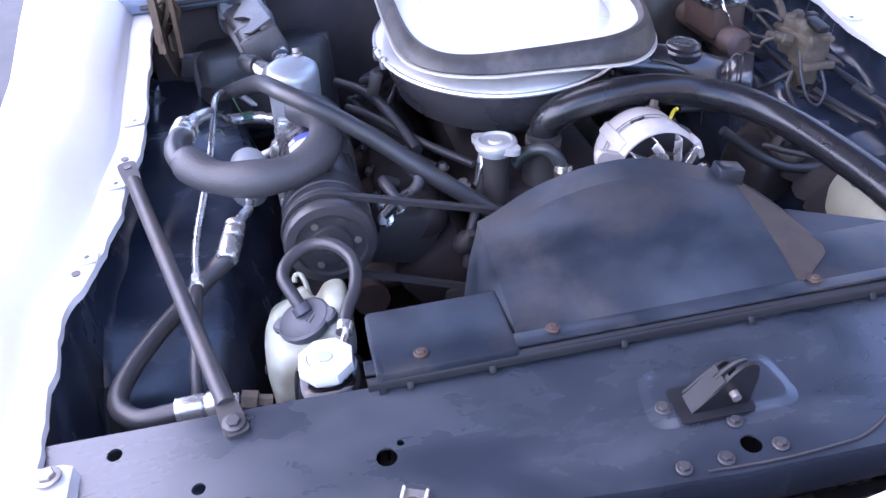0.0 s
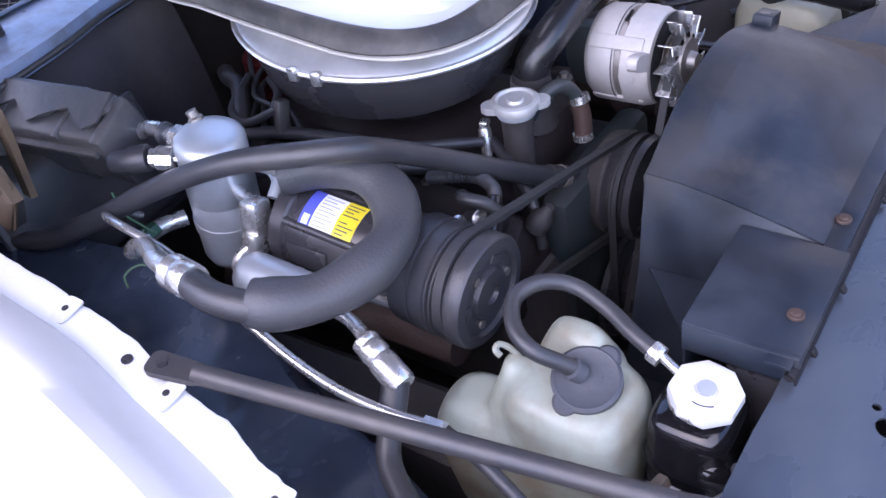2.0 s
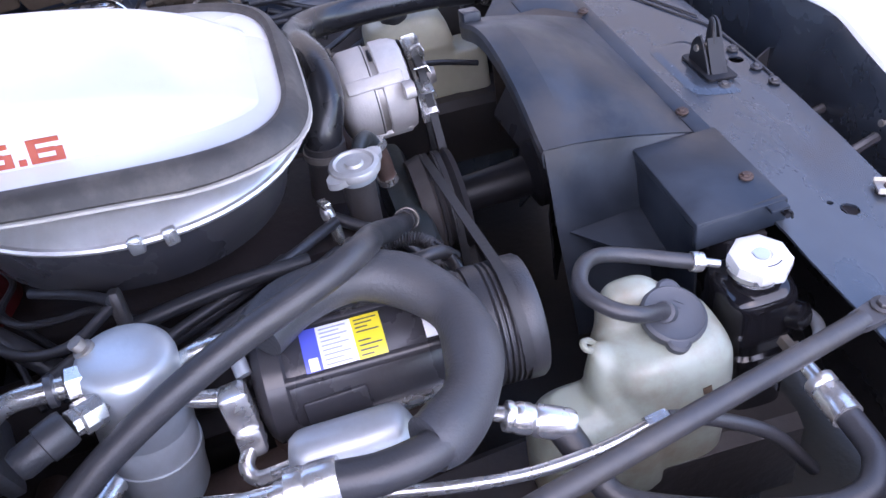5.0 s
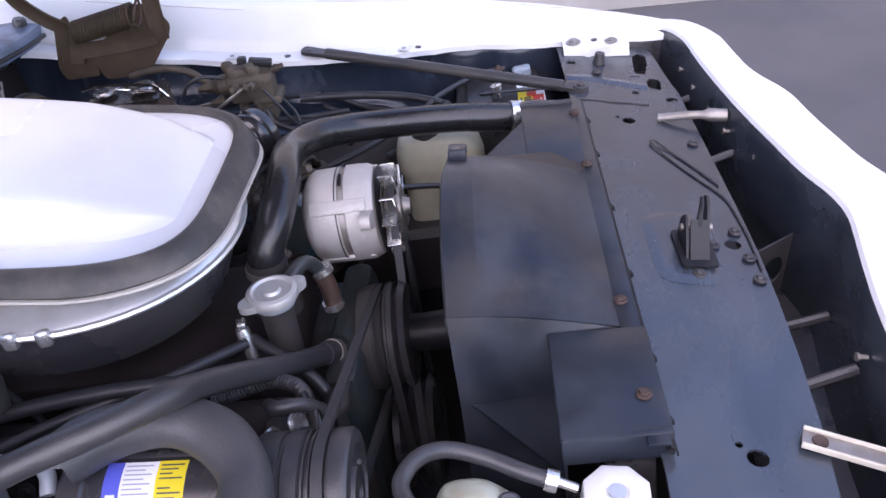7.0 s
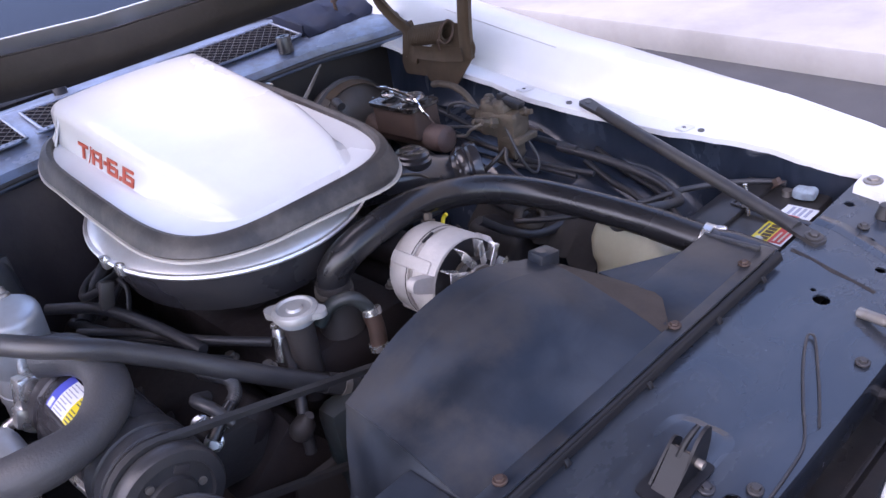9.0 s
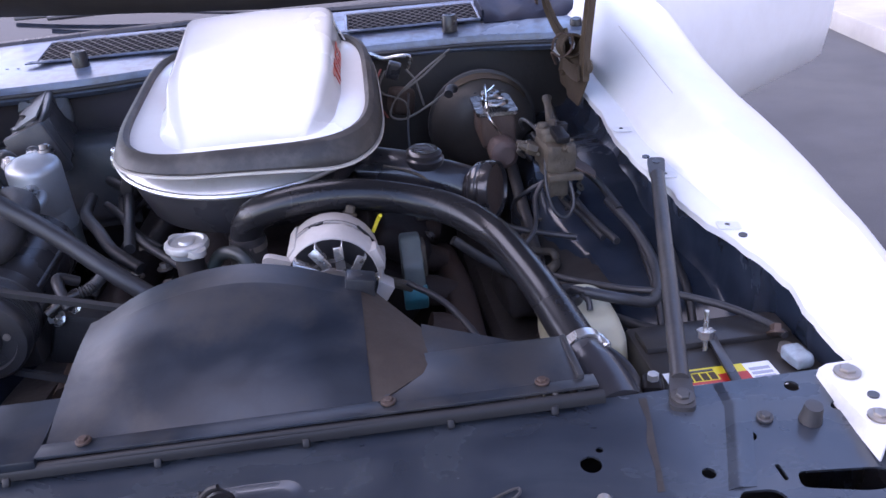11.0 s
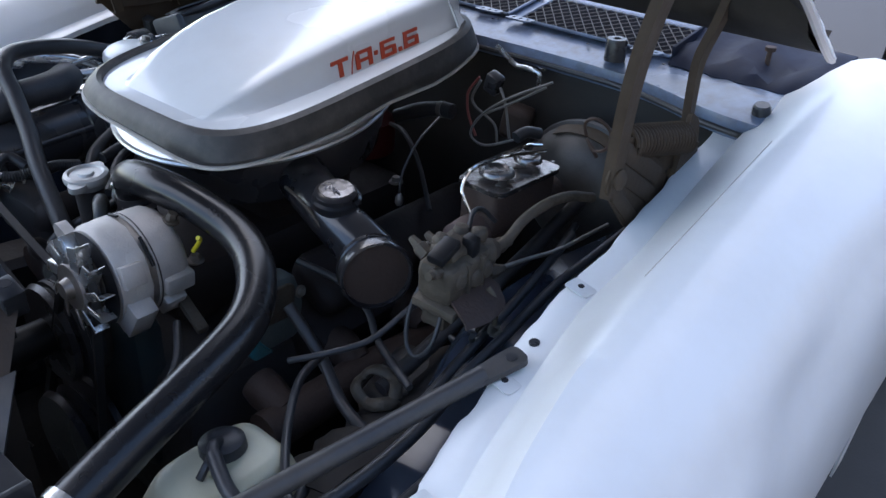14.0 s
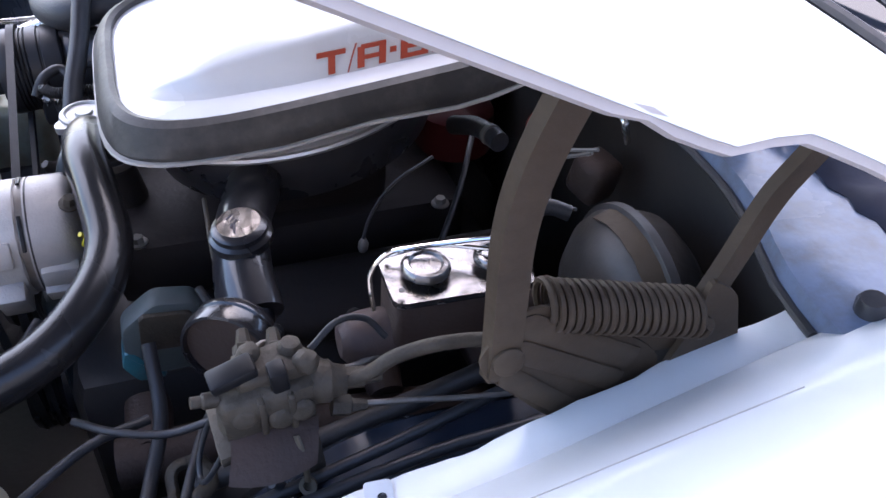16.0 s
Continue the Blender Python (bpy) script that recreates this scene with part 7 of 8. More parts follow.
part("bore", lathe([(0, 0), (0.018, 0), (0.024, 0.006), (0.024, 0.19), (0, 0.19)], axis((0.4195, 0.672, 0.838), (0, 1, 0)), 20), RUST, mc)
part("front_boss", lumpy(lathe([(0, 0), (0.016, 0.001), (0.024, 0.008), (0.026, 0.020), (0.026, 0.050)], axis((0.4195, 0.636, 0.838), (0, 1, -0.02)), 22), 0.0015, 60, 1), MCROSE, mc, "reddish-brown rounded end of the cylinder")
lid = part("lid", prism(rounded([(-0.037, -0.069), (0.037, -0.069), (0.037, 0.070), (-0.037, 0.070)], 0.013, 4), 0.007, LM @ pose(0, 0, -0.0025)), LIDMETAL, mc, "bright pressed lid")
for dy, rr in ((-0.030, 0.024), (0.038, 0.020)):
    part("lid_dome", lathe([(rr, 0), (rr, 0.003), (rr * 0.86, 0.007), (rr * 0.7, 0.0075), (rr * 0.6, 0.005), (0, 0.005)], LM @ pose(0, dy, 0.004), 26), LIDMETAL, lid)
for dx in (-1, 1):
    for dy in (-1, 1):
        part("lid_dimple", lathe([(0.003, 0), (0.003, 0.001), (0, 0.001)], LM @ pose(dx * 0.026, dy * 0.060, 0.0045), 10), BLACK, lid)
part("bail_wire", tube([(0.418, 0.672, 0.868), (0.406, 0.672, 0.886), (0.399, 0.675, 0.899), (0.399, 0.690, 0.918), (0.402, 0.715, 0.923), (0.412, 0.79, 0.926), (0.418, 0.825, 0.920)], 0.0025, 8), CHROME, mc)
part("bail_wire", tube([(0.394, 0.690, 0.912), (0.40, 0.74, 0.919), (0.432, 0.815, 0.918)], 0.0022, 8), CHROME, mc)
valve = thing("brake_valve", (0.49, 0.56, 0.79), "dusty brass brake proportioning valve block with fittings", "valve")
part("block", lumpy(box(0.050, 0.080, 0.050, pose(0.487, 0.556, 0.862, 2, 3, 4), 0.008, 2), 0.003, 60), VALVE, valve)
part("upper_step", lumpy(box(0.036, 0.056, 0.020, pose(0.482, 0.562, 0.890, 2, 3, 4), 0.006, 2), 0.0025, 70), VALVE, valve)
part("lower_slab", lumpy(box(0.058, 0.048, 0.012, pose(0.492, 0.533, 0.835, 6, 4, 6), 0.002, 2), 0.001, 60), VALVE, valve)
part("lower_body", lumpy(box(0.034, 0.034, 0.036, pose(0.484, 0.540, 0.815, 2, 3, 4), 0.005, 2), 0.002, 60), VALVE, valve)
for dy, dz in ((0.536, 0.868), (0.566, 0.858), (0.584, 0.862)):
    part("side_boss", lathe([(0.011, 0), (0.0115, 0.005), (0.009, 0.008), (0.006, 0.009), (0, 0.009)], axis((0.508, dy, dz), (1, 0, 0.15)), 12), VALVE, valve)
for dy in (0.551, 0.576):
    part("side_rib", box(0.010, 0.006, 0.046, pose(0.511, dy, 0.862, 2, 3, 4), 0.002), VALVE, valve)
part("switch_cap", box(0.022, 0.040, 0.012, pose(0.490, 0.532, 0.899, 14, 4, 8), 0.003), STRIP, valve, "dark plastic switch cap")
part("switch_cap", box(0.018, 0.015, 0.032, pose(0.500, 0.568, 0.893, 6, 6, 4), 0.003), STRIP, valve, "dark plastic switch cap")
for px, py in ((0.472, 0.548), (0.474, 0.582), (0.492, 0.592)):
    part("top_knob", lumpy(lathe([(0.010, 0), (0.011, 0.008), (0.008, 0.014), (0, 0.016)], axis((px, py, 0.892), (0, 0.1, 1)), 12), 0.0016, 90, 1), VALVE, valve)
part("front_stub", lathe([(0.007, 0), (0.007, 0.012), (0.005, 0.014), (0.005, 0.022), (0, 0.022)], axis((0.496, 0.518, 0.880), (0.1, -1, 0.2)), 10), VALVE, valve)
fold = [[(0.508, y, 0.846), (0.514, y - 0.002, 0.845), (0.526, y - 0.004, 0.840 - 0.003 * math.sin(50 * y)), (0.538 + 0.008 * math.sin((y - 0.52) * 40), y - 0.008, 0.832), (0.542 + 0.010 * math.sin((y - 0.52) * 40), y - 0.010, 0.826)] for y in [0.524 + 0.0082 * k for k in range(10)]]
part("support_bracket", sheet(fold, 0.003), RUST, valve, "dull brown folded support bracket")
part("eye_leg", tube([(0.524, 0.575, 0.846), (0.532, 0.577, 0.836), (0.536, 0.579, 0.815), (0.535, 0.580, 0.796)], 0.0035, 8, 4, 0.6), VALVE, valve, "thin dusty leg")
part("bracket_eye", lathe([(0.0042, -0.0015), (0.0085, -0.0015), (0.0085, 0.0015), (0.0042, 0.0015), (0.0042, -0.0015)], axis((0.535, 0.580, 0.788), (0.6, -0.5, 0.6)), 16), VALVE, valve, "small eyelet")
part("support_leg", box(0.005, 0.018, 0.065, pose(0.505, 0.590, 0.80, 6, 0, 4), 0.002), VALVE, valve)
part("rear_boss", lathe([(0.018, 0), (0.019, 0.004), (0.019, 0.020), (0.015, 0.024), (0.013, 0.034), (0, 0.034)], axis((0.488, 0.592, 0.868), (0.1, 1, -0.1)), 16), VALVE, valve)
for p, d in (((0.491, 0.626, 0.866), (0.1, 1, -0.1)), ((0.494, 0.612, 0.838), (0.1, 1, -0.2)), ((0.455, 0.546, 0.872), (-1, 0.1, 0.4)), ((0.457, 0.572, 0.868), (-1, 0.1, 0.4))):
    part("port_nut", lathe([(0.010, 0), (0.010, 0.016), (0.007, 0.018), (0.005, 0.032), (0, 0.032)], axis(p, d), 6), VALVE, valve)
lines = (("brake_line", [(0.494, 0.628, 0.866), (0.500, 0.645, 0.876), (0.504, 0.668, 0.894), (0.510, 0.705, 0.904), (0.516, 0.748, 0.902), (0.530, 0.785, 0.892)], 0.0068, VALVE),
         ("brake_line", [(0.462, 0.558, 0.86), (0.44, 0.56, 0.875), (0.432, 0.59, 0.86), (0.45, 0.63, 0.835), (0.44, 0.68, 0.835)], 0.003, STEEL),
         ("brake_line", [(0.496, 0.636, 0.834), (0.500, 0.69, 0.826), (0.506, 0.76, 0.815), (0.52, 0.86, 0.82)], 0.003, STEEL),
         ("brake_line", [(0.465, 0.54, 0.82), (0.435, 0.55, 0.80), (0.42, 0.58, 0.77), (0.44, 0.60, 0.73), (0.50, 0.58, 0.74), (0.525, 0.55, 0.79)], 0.004, RUBBER))
lines += (("brake_line", [(0.466, 0.535, 0.862), (0.462, 0.510, 0.820), (0.470, 0.495, 0.785), (0.488, 0.492, 0.772), (0.504, 0.500, 0.792), (0.502, 0.520, 0.828)], 0.0028, RUBBER),
          ("brake_line", [(0.470, 0.600, 0.888), (0.455, 0.628, 0.900), (0.450, 0.655, 0.892), (0.458, 0.672, 0.872)], 0.0032, RUBBER))
for n, pts, r, mt in lines:
    solo(n, tube(pts, r, 10, 5), mt, "thin dark brake line bent round the valve block", "pipe", "brake lines")

# steering gear deep beside the engine
steer = thing("steering_gear", (0.44, 0.48, 0.60), "dusty cast steering gear with a ring-shaped coupling", "steering gear")
part("gear_case", lumpy(box(0.085, 0.120, 0.090, pose(0.425, 0.545, 0.640, 8, 6, 10), 0.020, 3), 0.005, 30), GREASE, steer)
ring_m = axis((0.440, 0.478, 0.706), (0.05, -0.55, 0.85))
part("coupling_ring", tube([ring_m @ Vector((0.028 * math.cos(2 * math.pi * k / 24), 0.022 * math.sin(2 * math.pi * k / 24), 0.004 * math.sin(k))) for k in range(25)], 0.0085, 10, 2, 0.7), VALVE, steer, "dusty ring coupling")
part("shaft", tube([(0.440, 0.485, 0.70), (0.445, 0.62, 0.735), (0.450, 0.80, 0.79), (0.45, 1.0, 0.85)], 0.011, 12), GREASE, steer, "greasy steering shaft")
# frame rail and splash pan in the depth
for s in (1, -1):
    rail = [[(s * x, y, z + 0.02 * math.sin(6 * y)) for x, z in ((0.36, 0.44), (0.36, 0.555), (0.375, 0.568), (0.445, 0.568), (0.46, 0.555), (0.46, 0.44))] for y in [0.02 + 0.05 * k for k in range(21)]]
    solo("frame_rail", sheet(rail, 0.004), GREASE, "dusty black frame rail beside the engine", "frame rail", "frame rails", "structure")

frng = random.Random(11)
flap_rows = []
for i in range(26):
    y = 0.315 + 0.012 * i
    edge = 0.412 + 0.012 * math.sin(17 * y) + frng.uniform(-0.006, 0.006)
    row = []
    for k in range(7):
        u = k / 6
        row.append((edge + (0.525 - edge) * u, y, 0.652 + 0.055 * math.sin(u * 1.5) + 0.05 * (y - 0.315) + 0.006 * math.sin(31 * y + 4 * u) + frng.uniform(-0.002, 0.002)))
    flap_rows.append(row)
solo("splash_flap", sheet(flap_rows, 0.003), FLAP, "dusty grey rubber splash flap with a ragged edge", "splash flap")

# wiring and hoses along the right apron
RUNS = ([(0.372, 0.450, 0.735), (0.395, 0.395, 0.742), (0.450, 0.330, 0.745), (0.516, 0.272, 0.750), (0.567, 0.243, 0.752), (0.626, 0.192, 0.750), (0.660, 0.140, 0.748), (0.668, 0.112, 0.746)],
        [(0.450, 0.237, 0.772), (0.50, 0.222, 0.762), (0.545, 0.235, 0.748), (0.57, 0.30, 0.76), (0.575, 0.40, 0.775), (0.56, 0.50, 0.79)],
        [(0.470, 0.345, 0.690), (0.505, 0.290, 0.696), (0.545, 0.238, 0.700), (0.600, 0.222, 0.690)],
        [(0.30, 0.46, 0.77), (0.36, 0.46, 0.72), (0.42, 0.44, 0.69), (0.50, 0.42, 0.69)],
        [(0.22, 0.35, 0.76), (0.27, 0.31, 0.74), (0.31, 0.23, 0.71), (0.32, 0.15, 0.68)])
RUNS += ([(0.386, 0.386, 0.77), (0.417, 0.423, 0.778), (0.435, 0.471, 0.78), (0.445, 0.52, 0.80), (0.46, 0.535, 0.82)],
         [(0.567, 0.46, 0.79), (0.561, 0.56, 0.80), (0.545, 0.692, 0.805), (0.552, 0.783, 0.82), (0.56, 0.90, 0.84)],
         [(0.548, 0.41, 0.758), (0.535, 0.481, 0.762), (0.524, 0.551, 0.77), (0.515, 0.66, 0.79), (0.50, 0.80, 0.82)],
         [(0.535, 0.44, 0.752), (0.522, 0.52, 0.76), (0.508, 0.60, 0.762), (0.49, 0.75, 0.78), (0.47, 0.86, 0.80)],
         [(0.25, 0.52, 0.79), (0.31, 0.54, 0.775), (0.37, 0.53, 0.765), (0.42, 0.50, 0.755), (0.50, 0.47, 0.745)])
RUNS += ([(0.598, 0.470, 0.752), (0.594, 0.410, 0.722), (0.588, 0.350, 0.706), (0.582, 0.300, 0.668), (0.560, 0.262, 0.640)],
         [(0.634, 0.470, 0.762), (0.636, 0.400, 0.722), (0.634, 0.340, 0.700), (0.626, 0.285, 0.656)])
RUNS += ([(0.405, 0.136, 0.742), (0.430, 0.139, 0.747), (0.448, 0.126, 0.747), (0.462, 0.100, 0.742), (0.468, 0.075, 0.732), (0.472, 0.060, 0.705)],)
RR = (0.0052, 0.008, 0.008, 0.008, 0.005, 0.004, 0.006, 0.006, 0.005, 0.005, 0.006, 0.006, 0.0065)
for pts, r in zip(RUNS, RR):
    solo("cable", tube(pts, r, 10, 5), RUBBER, "black cable running along the apron", "cable", "bay cables")
# washer bottle
wash = thing("washer_bottle", (0.44, 0.21, 0.45), "milky white plastic washer bottle with black cap", "bottle")
tank = blob([(0.447, 0.235, 0.45, 0.046, 0.070), (0.447, 0.235, 0.47, 0.051, 0.078), (0.447, 0.235, 0.655, 0.051, 0.080), (0.446, 0.240, 0.668, 0.048, 0.074), (0.446, 0.240, 0.676, 0.048, 0.074), (0.446, 0.242, 0.688, 0.051, 0.078), (0.446, 0.246, 0.722, 0.050, 0.074), (0.445, 0.250, 0.744, 0.044, 0.062), (0.443, 0.252, 0.750, 0.036, 0.050)], p=5.0)
join(tank, blob([(0.436, 0.145, 0.50, 0.042, 0.036), (0.436, 0.145, 0.648, 0.042, 0.036), (0.436, 0.150, 0.664, 0.036, 0.030)], p=5.0))
softened("body", tank, WASHPOLY, wash, "yellowed milky moulded tank", 0.004, 5)
part("cap", lathe([(0.022, 0), (0.025, 0.003), (0.024, 0.014), (0.018, 0.018), (0.010, 0.02), (0, 0.02)], axis((0.430, 0.262, 0.746), (-0.1, 0, 1)), 22), RUBBER, wash, "black rubber cap")
part("cap_spout", tube([(0.432, 0.258, 0.762), (0.440, 0.245, 0.772), (0.452, 0.236, 0.772)], 0.006, 10), RUBBER, wash)
part("drip_hook", tube([(0.446, 0.240, 0.770), (0.452, 0.226, 0.764), (0.452, 0.218, 0.754)], 0.0045, 8), RUBBER, wash)
# battery
bat = thing("battery", (0.60, 0.13, 0.53), "black car battery with colourful top label", "battery")
part("case", box(0.205, 0.165, 0.20, pose(0.598, 0.130, 0.625), 0.008), BATTERY, bat)
part("top_ridge", box(0.19, 0.05, 0.012, pose(0.598, 0.165, 0.728), 0.004), BATTERY, bat)
LX0, LX1, LY0, LY1, LZ = 0.506, 0.638, 0.042, 0.093, 0.7262


def flat(x0, y0, x1, y1, lift):
    return box(x1 - x0, y1 - y0, 0.0006, pose((x0 + x1) / 2, (y0 + y1) / 2, LZ + lift), 0)


label = part("label_white", flat(LX0, LY0, LX1, LY1, 0), WHITE, bat)
part("label_yellow", flat(LX0 + 0.009, LY0 + 0.024, LX1 - 0.034, LY1, 0.0007), YELLOW, label)
part("label_red", flat(LX0 + 0.009, LY0 + 0.003, LX1 - 0.066, LY0 + 0.024, 0.0007), RED, label)
part("label_red", flat(LX1 - 0.070, LY0 + 0.016, LX1 - 0.034, LY0 + 0.034, 0.0014), RED, label)
part("label_bar", flat(LX0 + 0.024, LY1 - 0.008, LX0 + 0.060, LY1 - 0.004, 0.0014), INK, label)
for k in range(5):
    part("label_bar", flat(LX0 + 0.012 + 0.010 * k, LY0 + 0.026, LX0 + 0.0195 + 0.010 * k, LY0 + 0.040, 0.0014), HINGE, label)
for k in range(2):
    part("label_bar", flat(LX0 + 0.013, LY0 + 0.007 + 0.008 * k, LX0 + 0.050 - 0.008 * k, LY0 + 0.010 + 0.008 * k, 0.0014), CREAM, label)
for k in range(4):
    part("label_code", flat(LX1 - 0.030, LY0 + 0.008 + 0.009 * k, LX1 - 0.005, LY0 + 0.013 + 0.009 * k, 0.0007), PRINTGREY, label)
part("post", lathe([(0.009, 0), (0.008, 0.010), (0, 0.010)], pose(0.668, 0.11, 0.725), 16), STEEL, bat)
part("terminal_clamp", lumpy(box(0.026, 0.038, 0.018, pose(0.667, 0.080, 0.736, 0, 0, 8), 0.007, 3), 0.003, 70, 1), CRUST, bat, "pale blue crusted battery clamp")
part("terminal_bolt", bolt((0.662, 0.122, 0.744), (0.2, 0.6, 0.7), 0.008, 0.012), COPPER, bat)
part("terminal_clamp", lumpy(box(0.026, 0.034, 0.024, pose(0.484, 0.066, 0.728, 0, 0, -15), 0.006), 0.002, 80, 1), STRIP, bat, "dark battery clamp")
part("clamp_nut", lathe([(0.007, 0), (0.007, 0.008), (0.004, 0.010), (0, 0.010)], pose(0.484, 0.064, 0.741), 6), DULLALU, bat)
hold = thing("hold_down", (0.575, 0.12, 0.725), "bright threaded hold-down bolt with wing nut and strap", "hold-down")
part("rod", lathe([(0.0035, -0.01), (0.0035, 0.042), (0, 0.042)], axis((0.573, 0.128, 0.74), (0.06, 0.15, 1)), 10), BRIGHT, hold)
part("nut", lathe([(0.009, 0), (0.009, 0.008), (0.0115, 0.009), (0.0115, 0.011), (0, 0.011)], axis((0.574, 0.130, 0.745), (0.06, 0.15, 1)), 6), BRIGHT, hold)
part("strap", box(0.012, 0.15, 0.004, pose(0.582, 0.09, 0.736, 0, 0, -6), 0.001), BLACK, hold)

# rear-right engine wiring and red distributor
for pts, mt in (([(0.226, 0.925, 0.948), (0.212, 0.92, 0.925), (0.208, 0.92, 0.909), (0.213, 0.92, 0.881), (0.23, 0.92, 0.85)], REDWIRE),
                ([(0.233, 0.92, 0.945), (0.218, 0.92, 0.915), (0.225, 0.92, 0.900), (0.243, 0.92, 0.892), (0.267, 0.92, 0.879), (0.274, 0.92, 0.849)], PALEWIRE),
                ([(0.365, 0.92, 0.975), (0.305, 0.90, 0.940), (0.252, 0.90, 0.896), (0.235, 0.90, 0.86), (0.264, 0.90, 0.85), (0.316, 0.90, 0.874), (0.36, 0.91, 0.90)], PALEWIRE),
                ([(0.355, 0.92, 0.965), (0.305, 0.905, 0.930), (0.26, 0.905, 0.902)], PALEWIRE),
                ([(0.275, 0.915, 0.945), (0.290, 0.91, 0.925), (0.297, 0.91, 0.90), (0.304, 0.91, 0.870)], PALEWIRE),
                ([(0.53, 0.745, 0.990), (0.532, 0.735, 1.010), (0.548, 0.733, 1.020), (0.565, 0.737, 1.008), (0.562, 0.742, 0.985), (0.545, 0.745, 0.975), (0.53, 0.748, 0.985), (0.54, 0.76, 0.96)], COPPER)):
    solo("wire", tube(pts, 0.0022, 6, 5), mt, "thin loose coloured wire by the firewall", "wire", "loose wires")
solo("speed_rod", tube([(0.190, 1.015, 0.972), (0.212, 1.012, 0.962), (0.236, 1.009, 0.951), (0.262, 1.0, 0.955), (0.286, 0.998, 0.954), (0.290, 1.0, 0.945), (0.282, 1.012, 0.920)], 0.0042, 8, 5), BRIGHT, "bright bent metal rod on the firewall", "rod")
solo("wiper_motor", lumpy(box(0.05, 0.05, 0.055, pose(0.262, 0.99, 0.865, 0, 10, 20), 0.012, 3), 0.002, 40), RUST, "dull brown wiper motor housing on the firewall", "motor")
solo("grommet", lathe([(0.010, 0), (0.012, 0.004), (0.008, 0.008), (0.004, 0.006), (0, 0.006)], axis((0.263, 1.049, 0.952), (0, -1, 0.1)), 16), BRIGHT, "bright round fitting on the firewall", "grommet")
solo("harness_plug", box(0.026, 0.022, 0.034, pose(0.250, 0.932, 0.942, 10, 20, 0), 0.005), BLACK, "black wiring plug near the firewall", "plug")
solo("distributor_cap", lathe([(0.058, -0.03), (0.060, 0.0), (0.058, 0.03), (0.050, 0.036), (0, 0.037)], pose(-0.035, 0.925, 0.775), 20), REDCAP, "dark red distributor cap behind the air cleaner", "distributor")
PLUG_RUNS = ([(-0.01, 0.905, 0.825), (-0.07, 0.886, 0.82), (-0.132, 0.864, 0.818), (-0.179, 0.823, 0.818), (-0.191, 0.777, 0.818), (-0.20, 0.725, 0.82), (-0.24, 0.66, 0.79)],
             [(-0.03, 0.88, 0.812), (-0.089, 0.842, 0.812), (-0.136, 0.851, 0.81), (-0.167, 0.825, 0.80), (-0.24, 0.76, 0.78)],
             [(-0.027, 0.97, 0.82), (-0.082, 0.932, 0.82), (-0.121, 0.890, 0.815), (-0.150, 0.86, 0.79), (-0.25, 0.82, 0.75)],
             [(0.03, 0.93, 0.81), (0.09, 0.90, 0.82), (0.16, 0.86, 0.80), (0.24, 0.80, 0.76)])
for pts in PLUG_RUNS:
    solo("plug_wire", tube(pts, 0.0042, 8, 5), RUBBER, "dark spark plug wire", "wire", "plug wires")
solo("intake_hose", tube([(-0.14, 0.93, 0.82), (-0.155, 0.905, 0.822), (-0.17, 0.867, 0.82), (-0.224, 0.809, 0.81), (-0.27, 0.76, 0.79)], 0.013, 12, 5), RUBBER, "thick black hose behind the air cleaner", "hose")
conduit = thing("wire_conduit", (-0.25, 0.38, 0.74), "corrugated black wire conduit near the compressor", "conduit")
line = spline([(-0.224, 0.47, 0.79), (-0.222, 0.435, 0.80), (-0.216, 0.401, 0.803), (-0.226, 0.372, 0.80), (-0.255, 0.354, 0.795), (-0.28, 0.345, 0.78)], 12)
part("sleeve", tube(line[:44], lambda u: 0.0078 + 0.0012 * math.cos(u * 200), 10, 5), RUBBER, conduit)
part("plain_end", tube(line[42:], 0.0085, 10, 2), GLOSSHOSE, conduit)
hose_stub = thing("heater_hose", (0.17, 0.88, 0.85), "dark heater hose end with a pale clamp", "hose")
part("hose", tube([(0.10, 0.87, 0.86), (0.14, 0.88, 0.880), (0.179, 0.885, 0.891), (0.205, 0.888, 0.893)], 0.0125, 14, 5), RUBBER, hose_stub)
part("clamp", lathe([(0.0127, -0.004), (0.0138, -0.004), (0.0138, 0.004), (0.0127, 0.004)], axis((0.185, 0.885, 0.892), (1, 0.1, 0.2)), 20), PALEWIRE, hose_stub, "pale hose clamp")
lead = thing("loose_lead", (0.26, 0.70, 0.80), "thin dark lead hanging with a bright plug end", "wire")
part("cable", tube([(0.268, 0.78, 0.93), (0.262, 0.74, 0.90), (0.258, 0.715, 0.86), (0.262, 0.703, 0.826)], 0.002, 6, 5), RUBBER, lead)
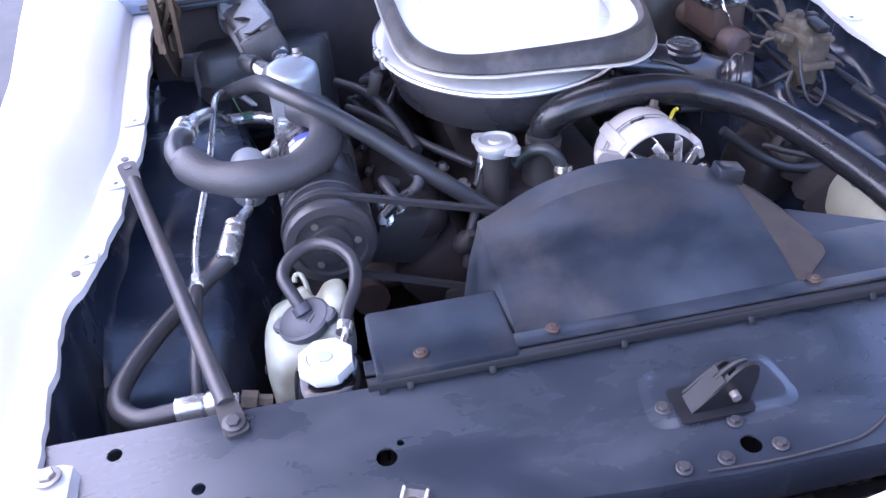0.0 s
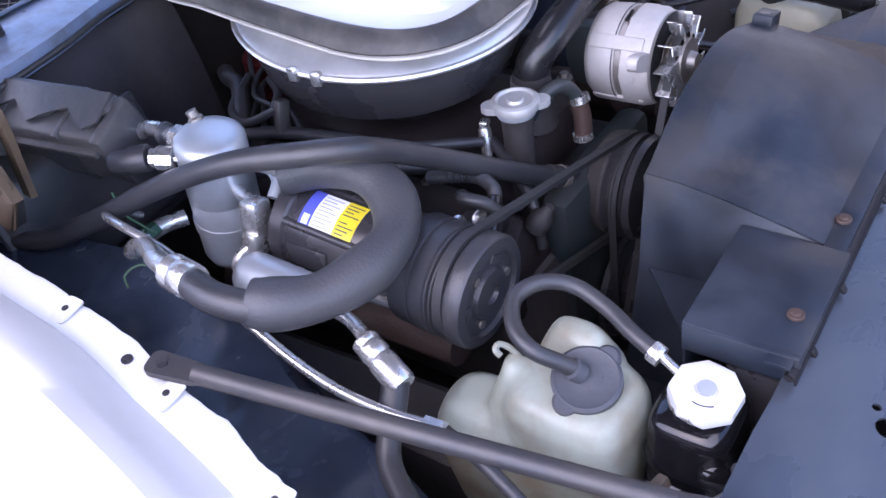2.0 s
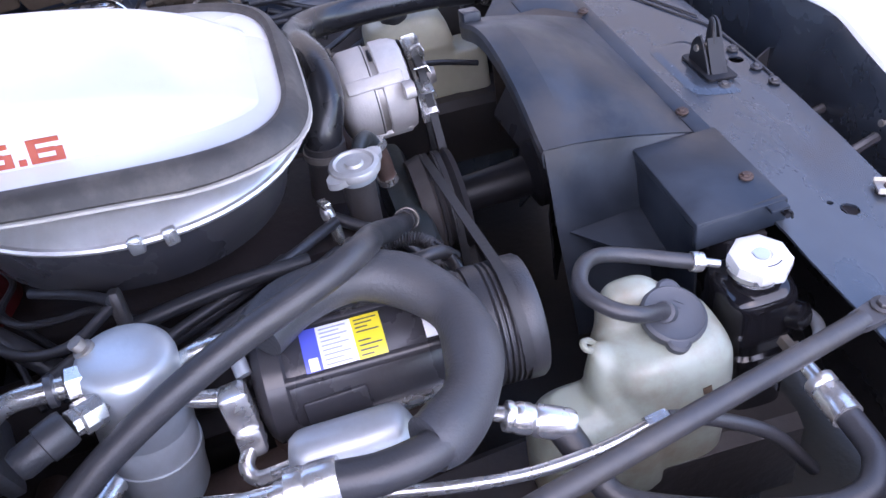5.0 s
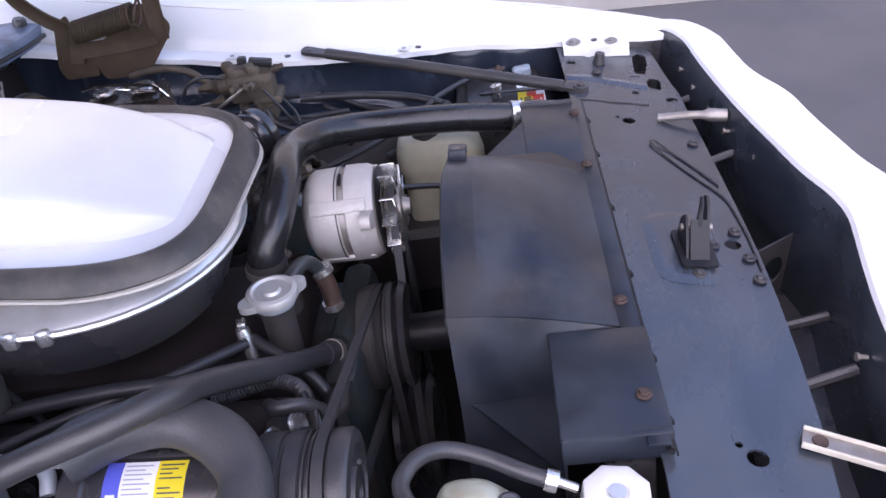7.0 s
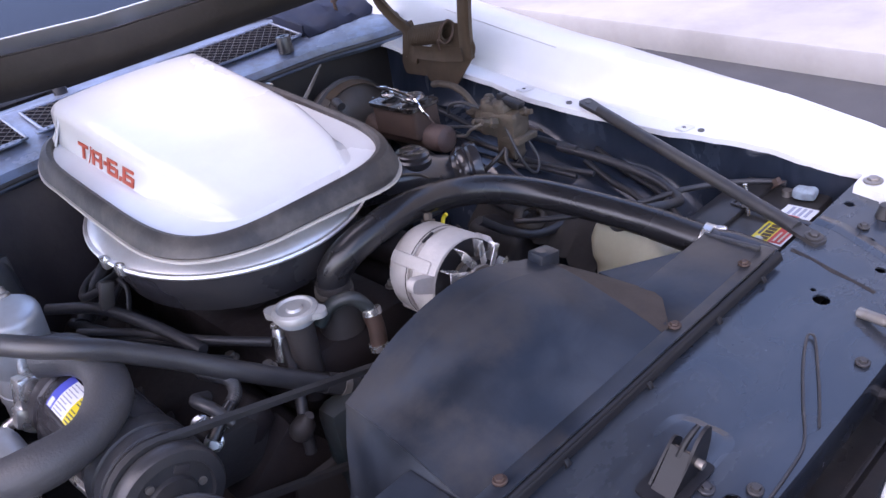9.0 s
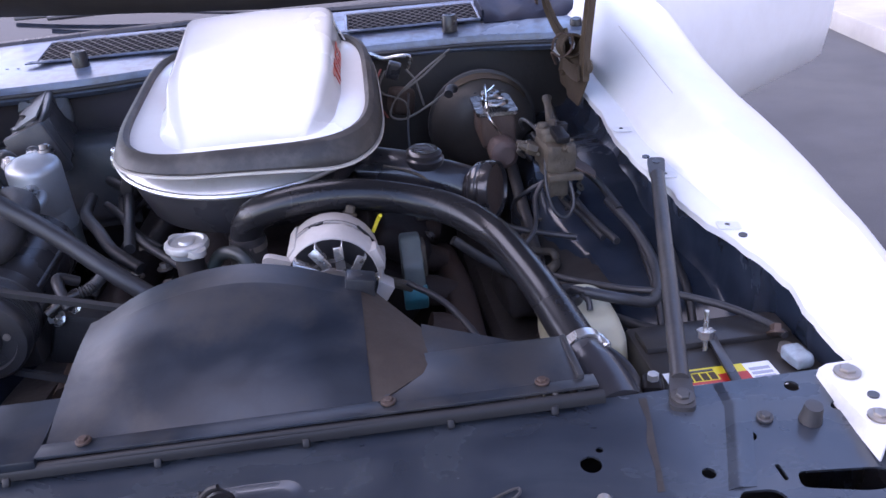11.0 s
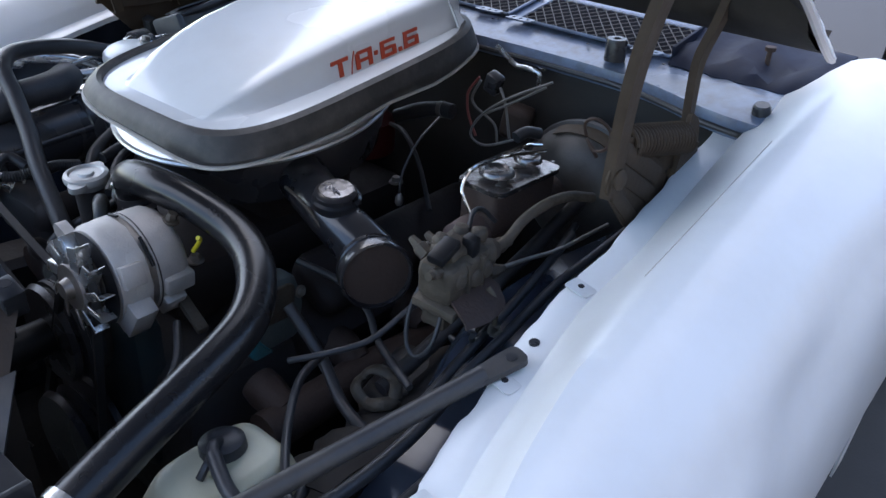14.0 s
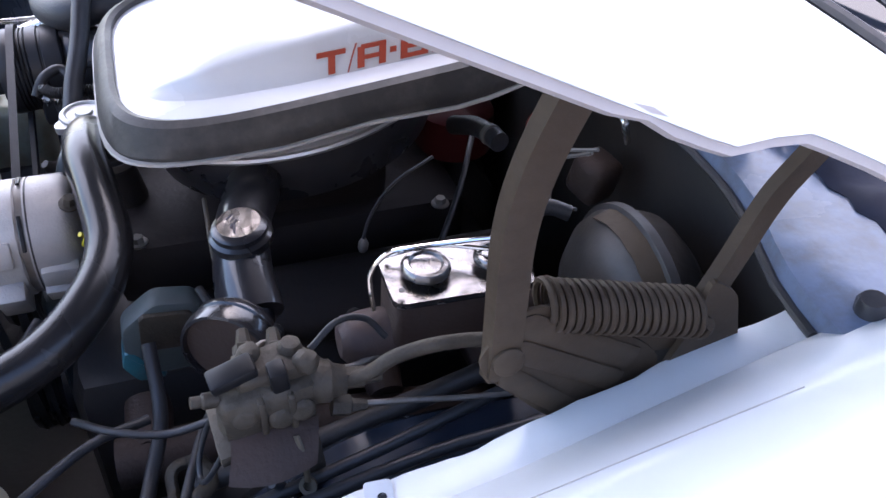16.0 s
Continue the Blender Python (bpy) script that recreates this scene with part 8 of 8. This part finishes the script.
part("plug_end", lathe([(0.004, 0), (0.006, 0.004), (0.006, 0.012), (0.003, 0.018), (0, 0.018)], axis((0.262, 0.703, 0.812), (0, 0.1, 1)), 10), STEEL, lead, "bright plug end")
# vacuum hoses over the left valve cover
for pts, r in (([(-0.20, 0.50, 0.80), (-0.22, 0.60, 0.815), (-0.25, 0.72, 0.82), (-0.30, 0.80, 0.82)], 0.009), ([(-0.12, 0.46, 0.78), (-0.19, 0.53, 0.80), (-0.24, 0.64, 0.80), (-0.29, 0.72, 0.80)], 0.007),
               ([(-0.33, 0.77, 0.80), (-0.315, 0.70, 0.808), (-0.303, 0.645, 0.81), (-0.26, 0.56, 0.812), (-0.225, 0.50, 0.80), (-0.18, 0.465, 0.78)], 0.010), ([(-0.28, 0.78, 0.79), (-0.25, 0.67, 0.79), (-0.208, 0.581, 0.79), (-0.161, 0.529, 0.78)], 0.008), ([(-0.242, 0.699, 0.863), (-0.20, 0.74, 0.85), (-0.16, 0.80, 0.84)], 0.006), ([(-0.24, 0.70, 0.855), (-0.255, 0.76, 0.83), (-0.22, 0.83, 0.82), (-0.15, 0.86, 0.83)], 0.006),
               ([(-0.25, 0.40, 0.80), (-0.27, 0.385, 0.815), (-0.262, 0.36, 0.808), (-0.25, 0.345, 0.785)], 0.008), ([(-0.10, 0.46, 0.77), (-0.13, 0.40, 0.74), (-0.15, 0.37, 0.71), (-0.16, 0.36, 0.66)], 0.008)):
    solo("vacuum_hose", tube(pts, r, 10, 5), RUBBER, "black vacuum hose over the engine", "hose", "vacuum hoses")
solo("vacuum_bracket", box(0.022, 0.014, 0.045, pose(-0.238, 0.697, 0.845, 0, 20, 0), 0.005), STRUT, "dirty steel bracket on the air cleaner", "bracket")
for pts, mt in (([(-0.478, 0.745, 0.872), (-0.484, 0.730, 0.850), (-0.478, 0.715, 0.832), (-0.470, 0.705, 0.815)], GREENWIRE), ([(-0.505, 0.67, 0.80), (-0.515, 0.69, 0.806), (-0.532, 0.70, 0.80), (-0.54, 0.69, 0.79)], GREENWIRE)):
    solo("wire", tube(pts, 0.0014, 6, 5), mt, "thin loose coloured wire by the apron", "wire", "loose wires")
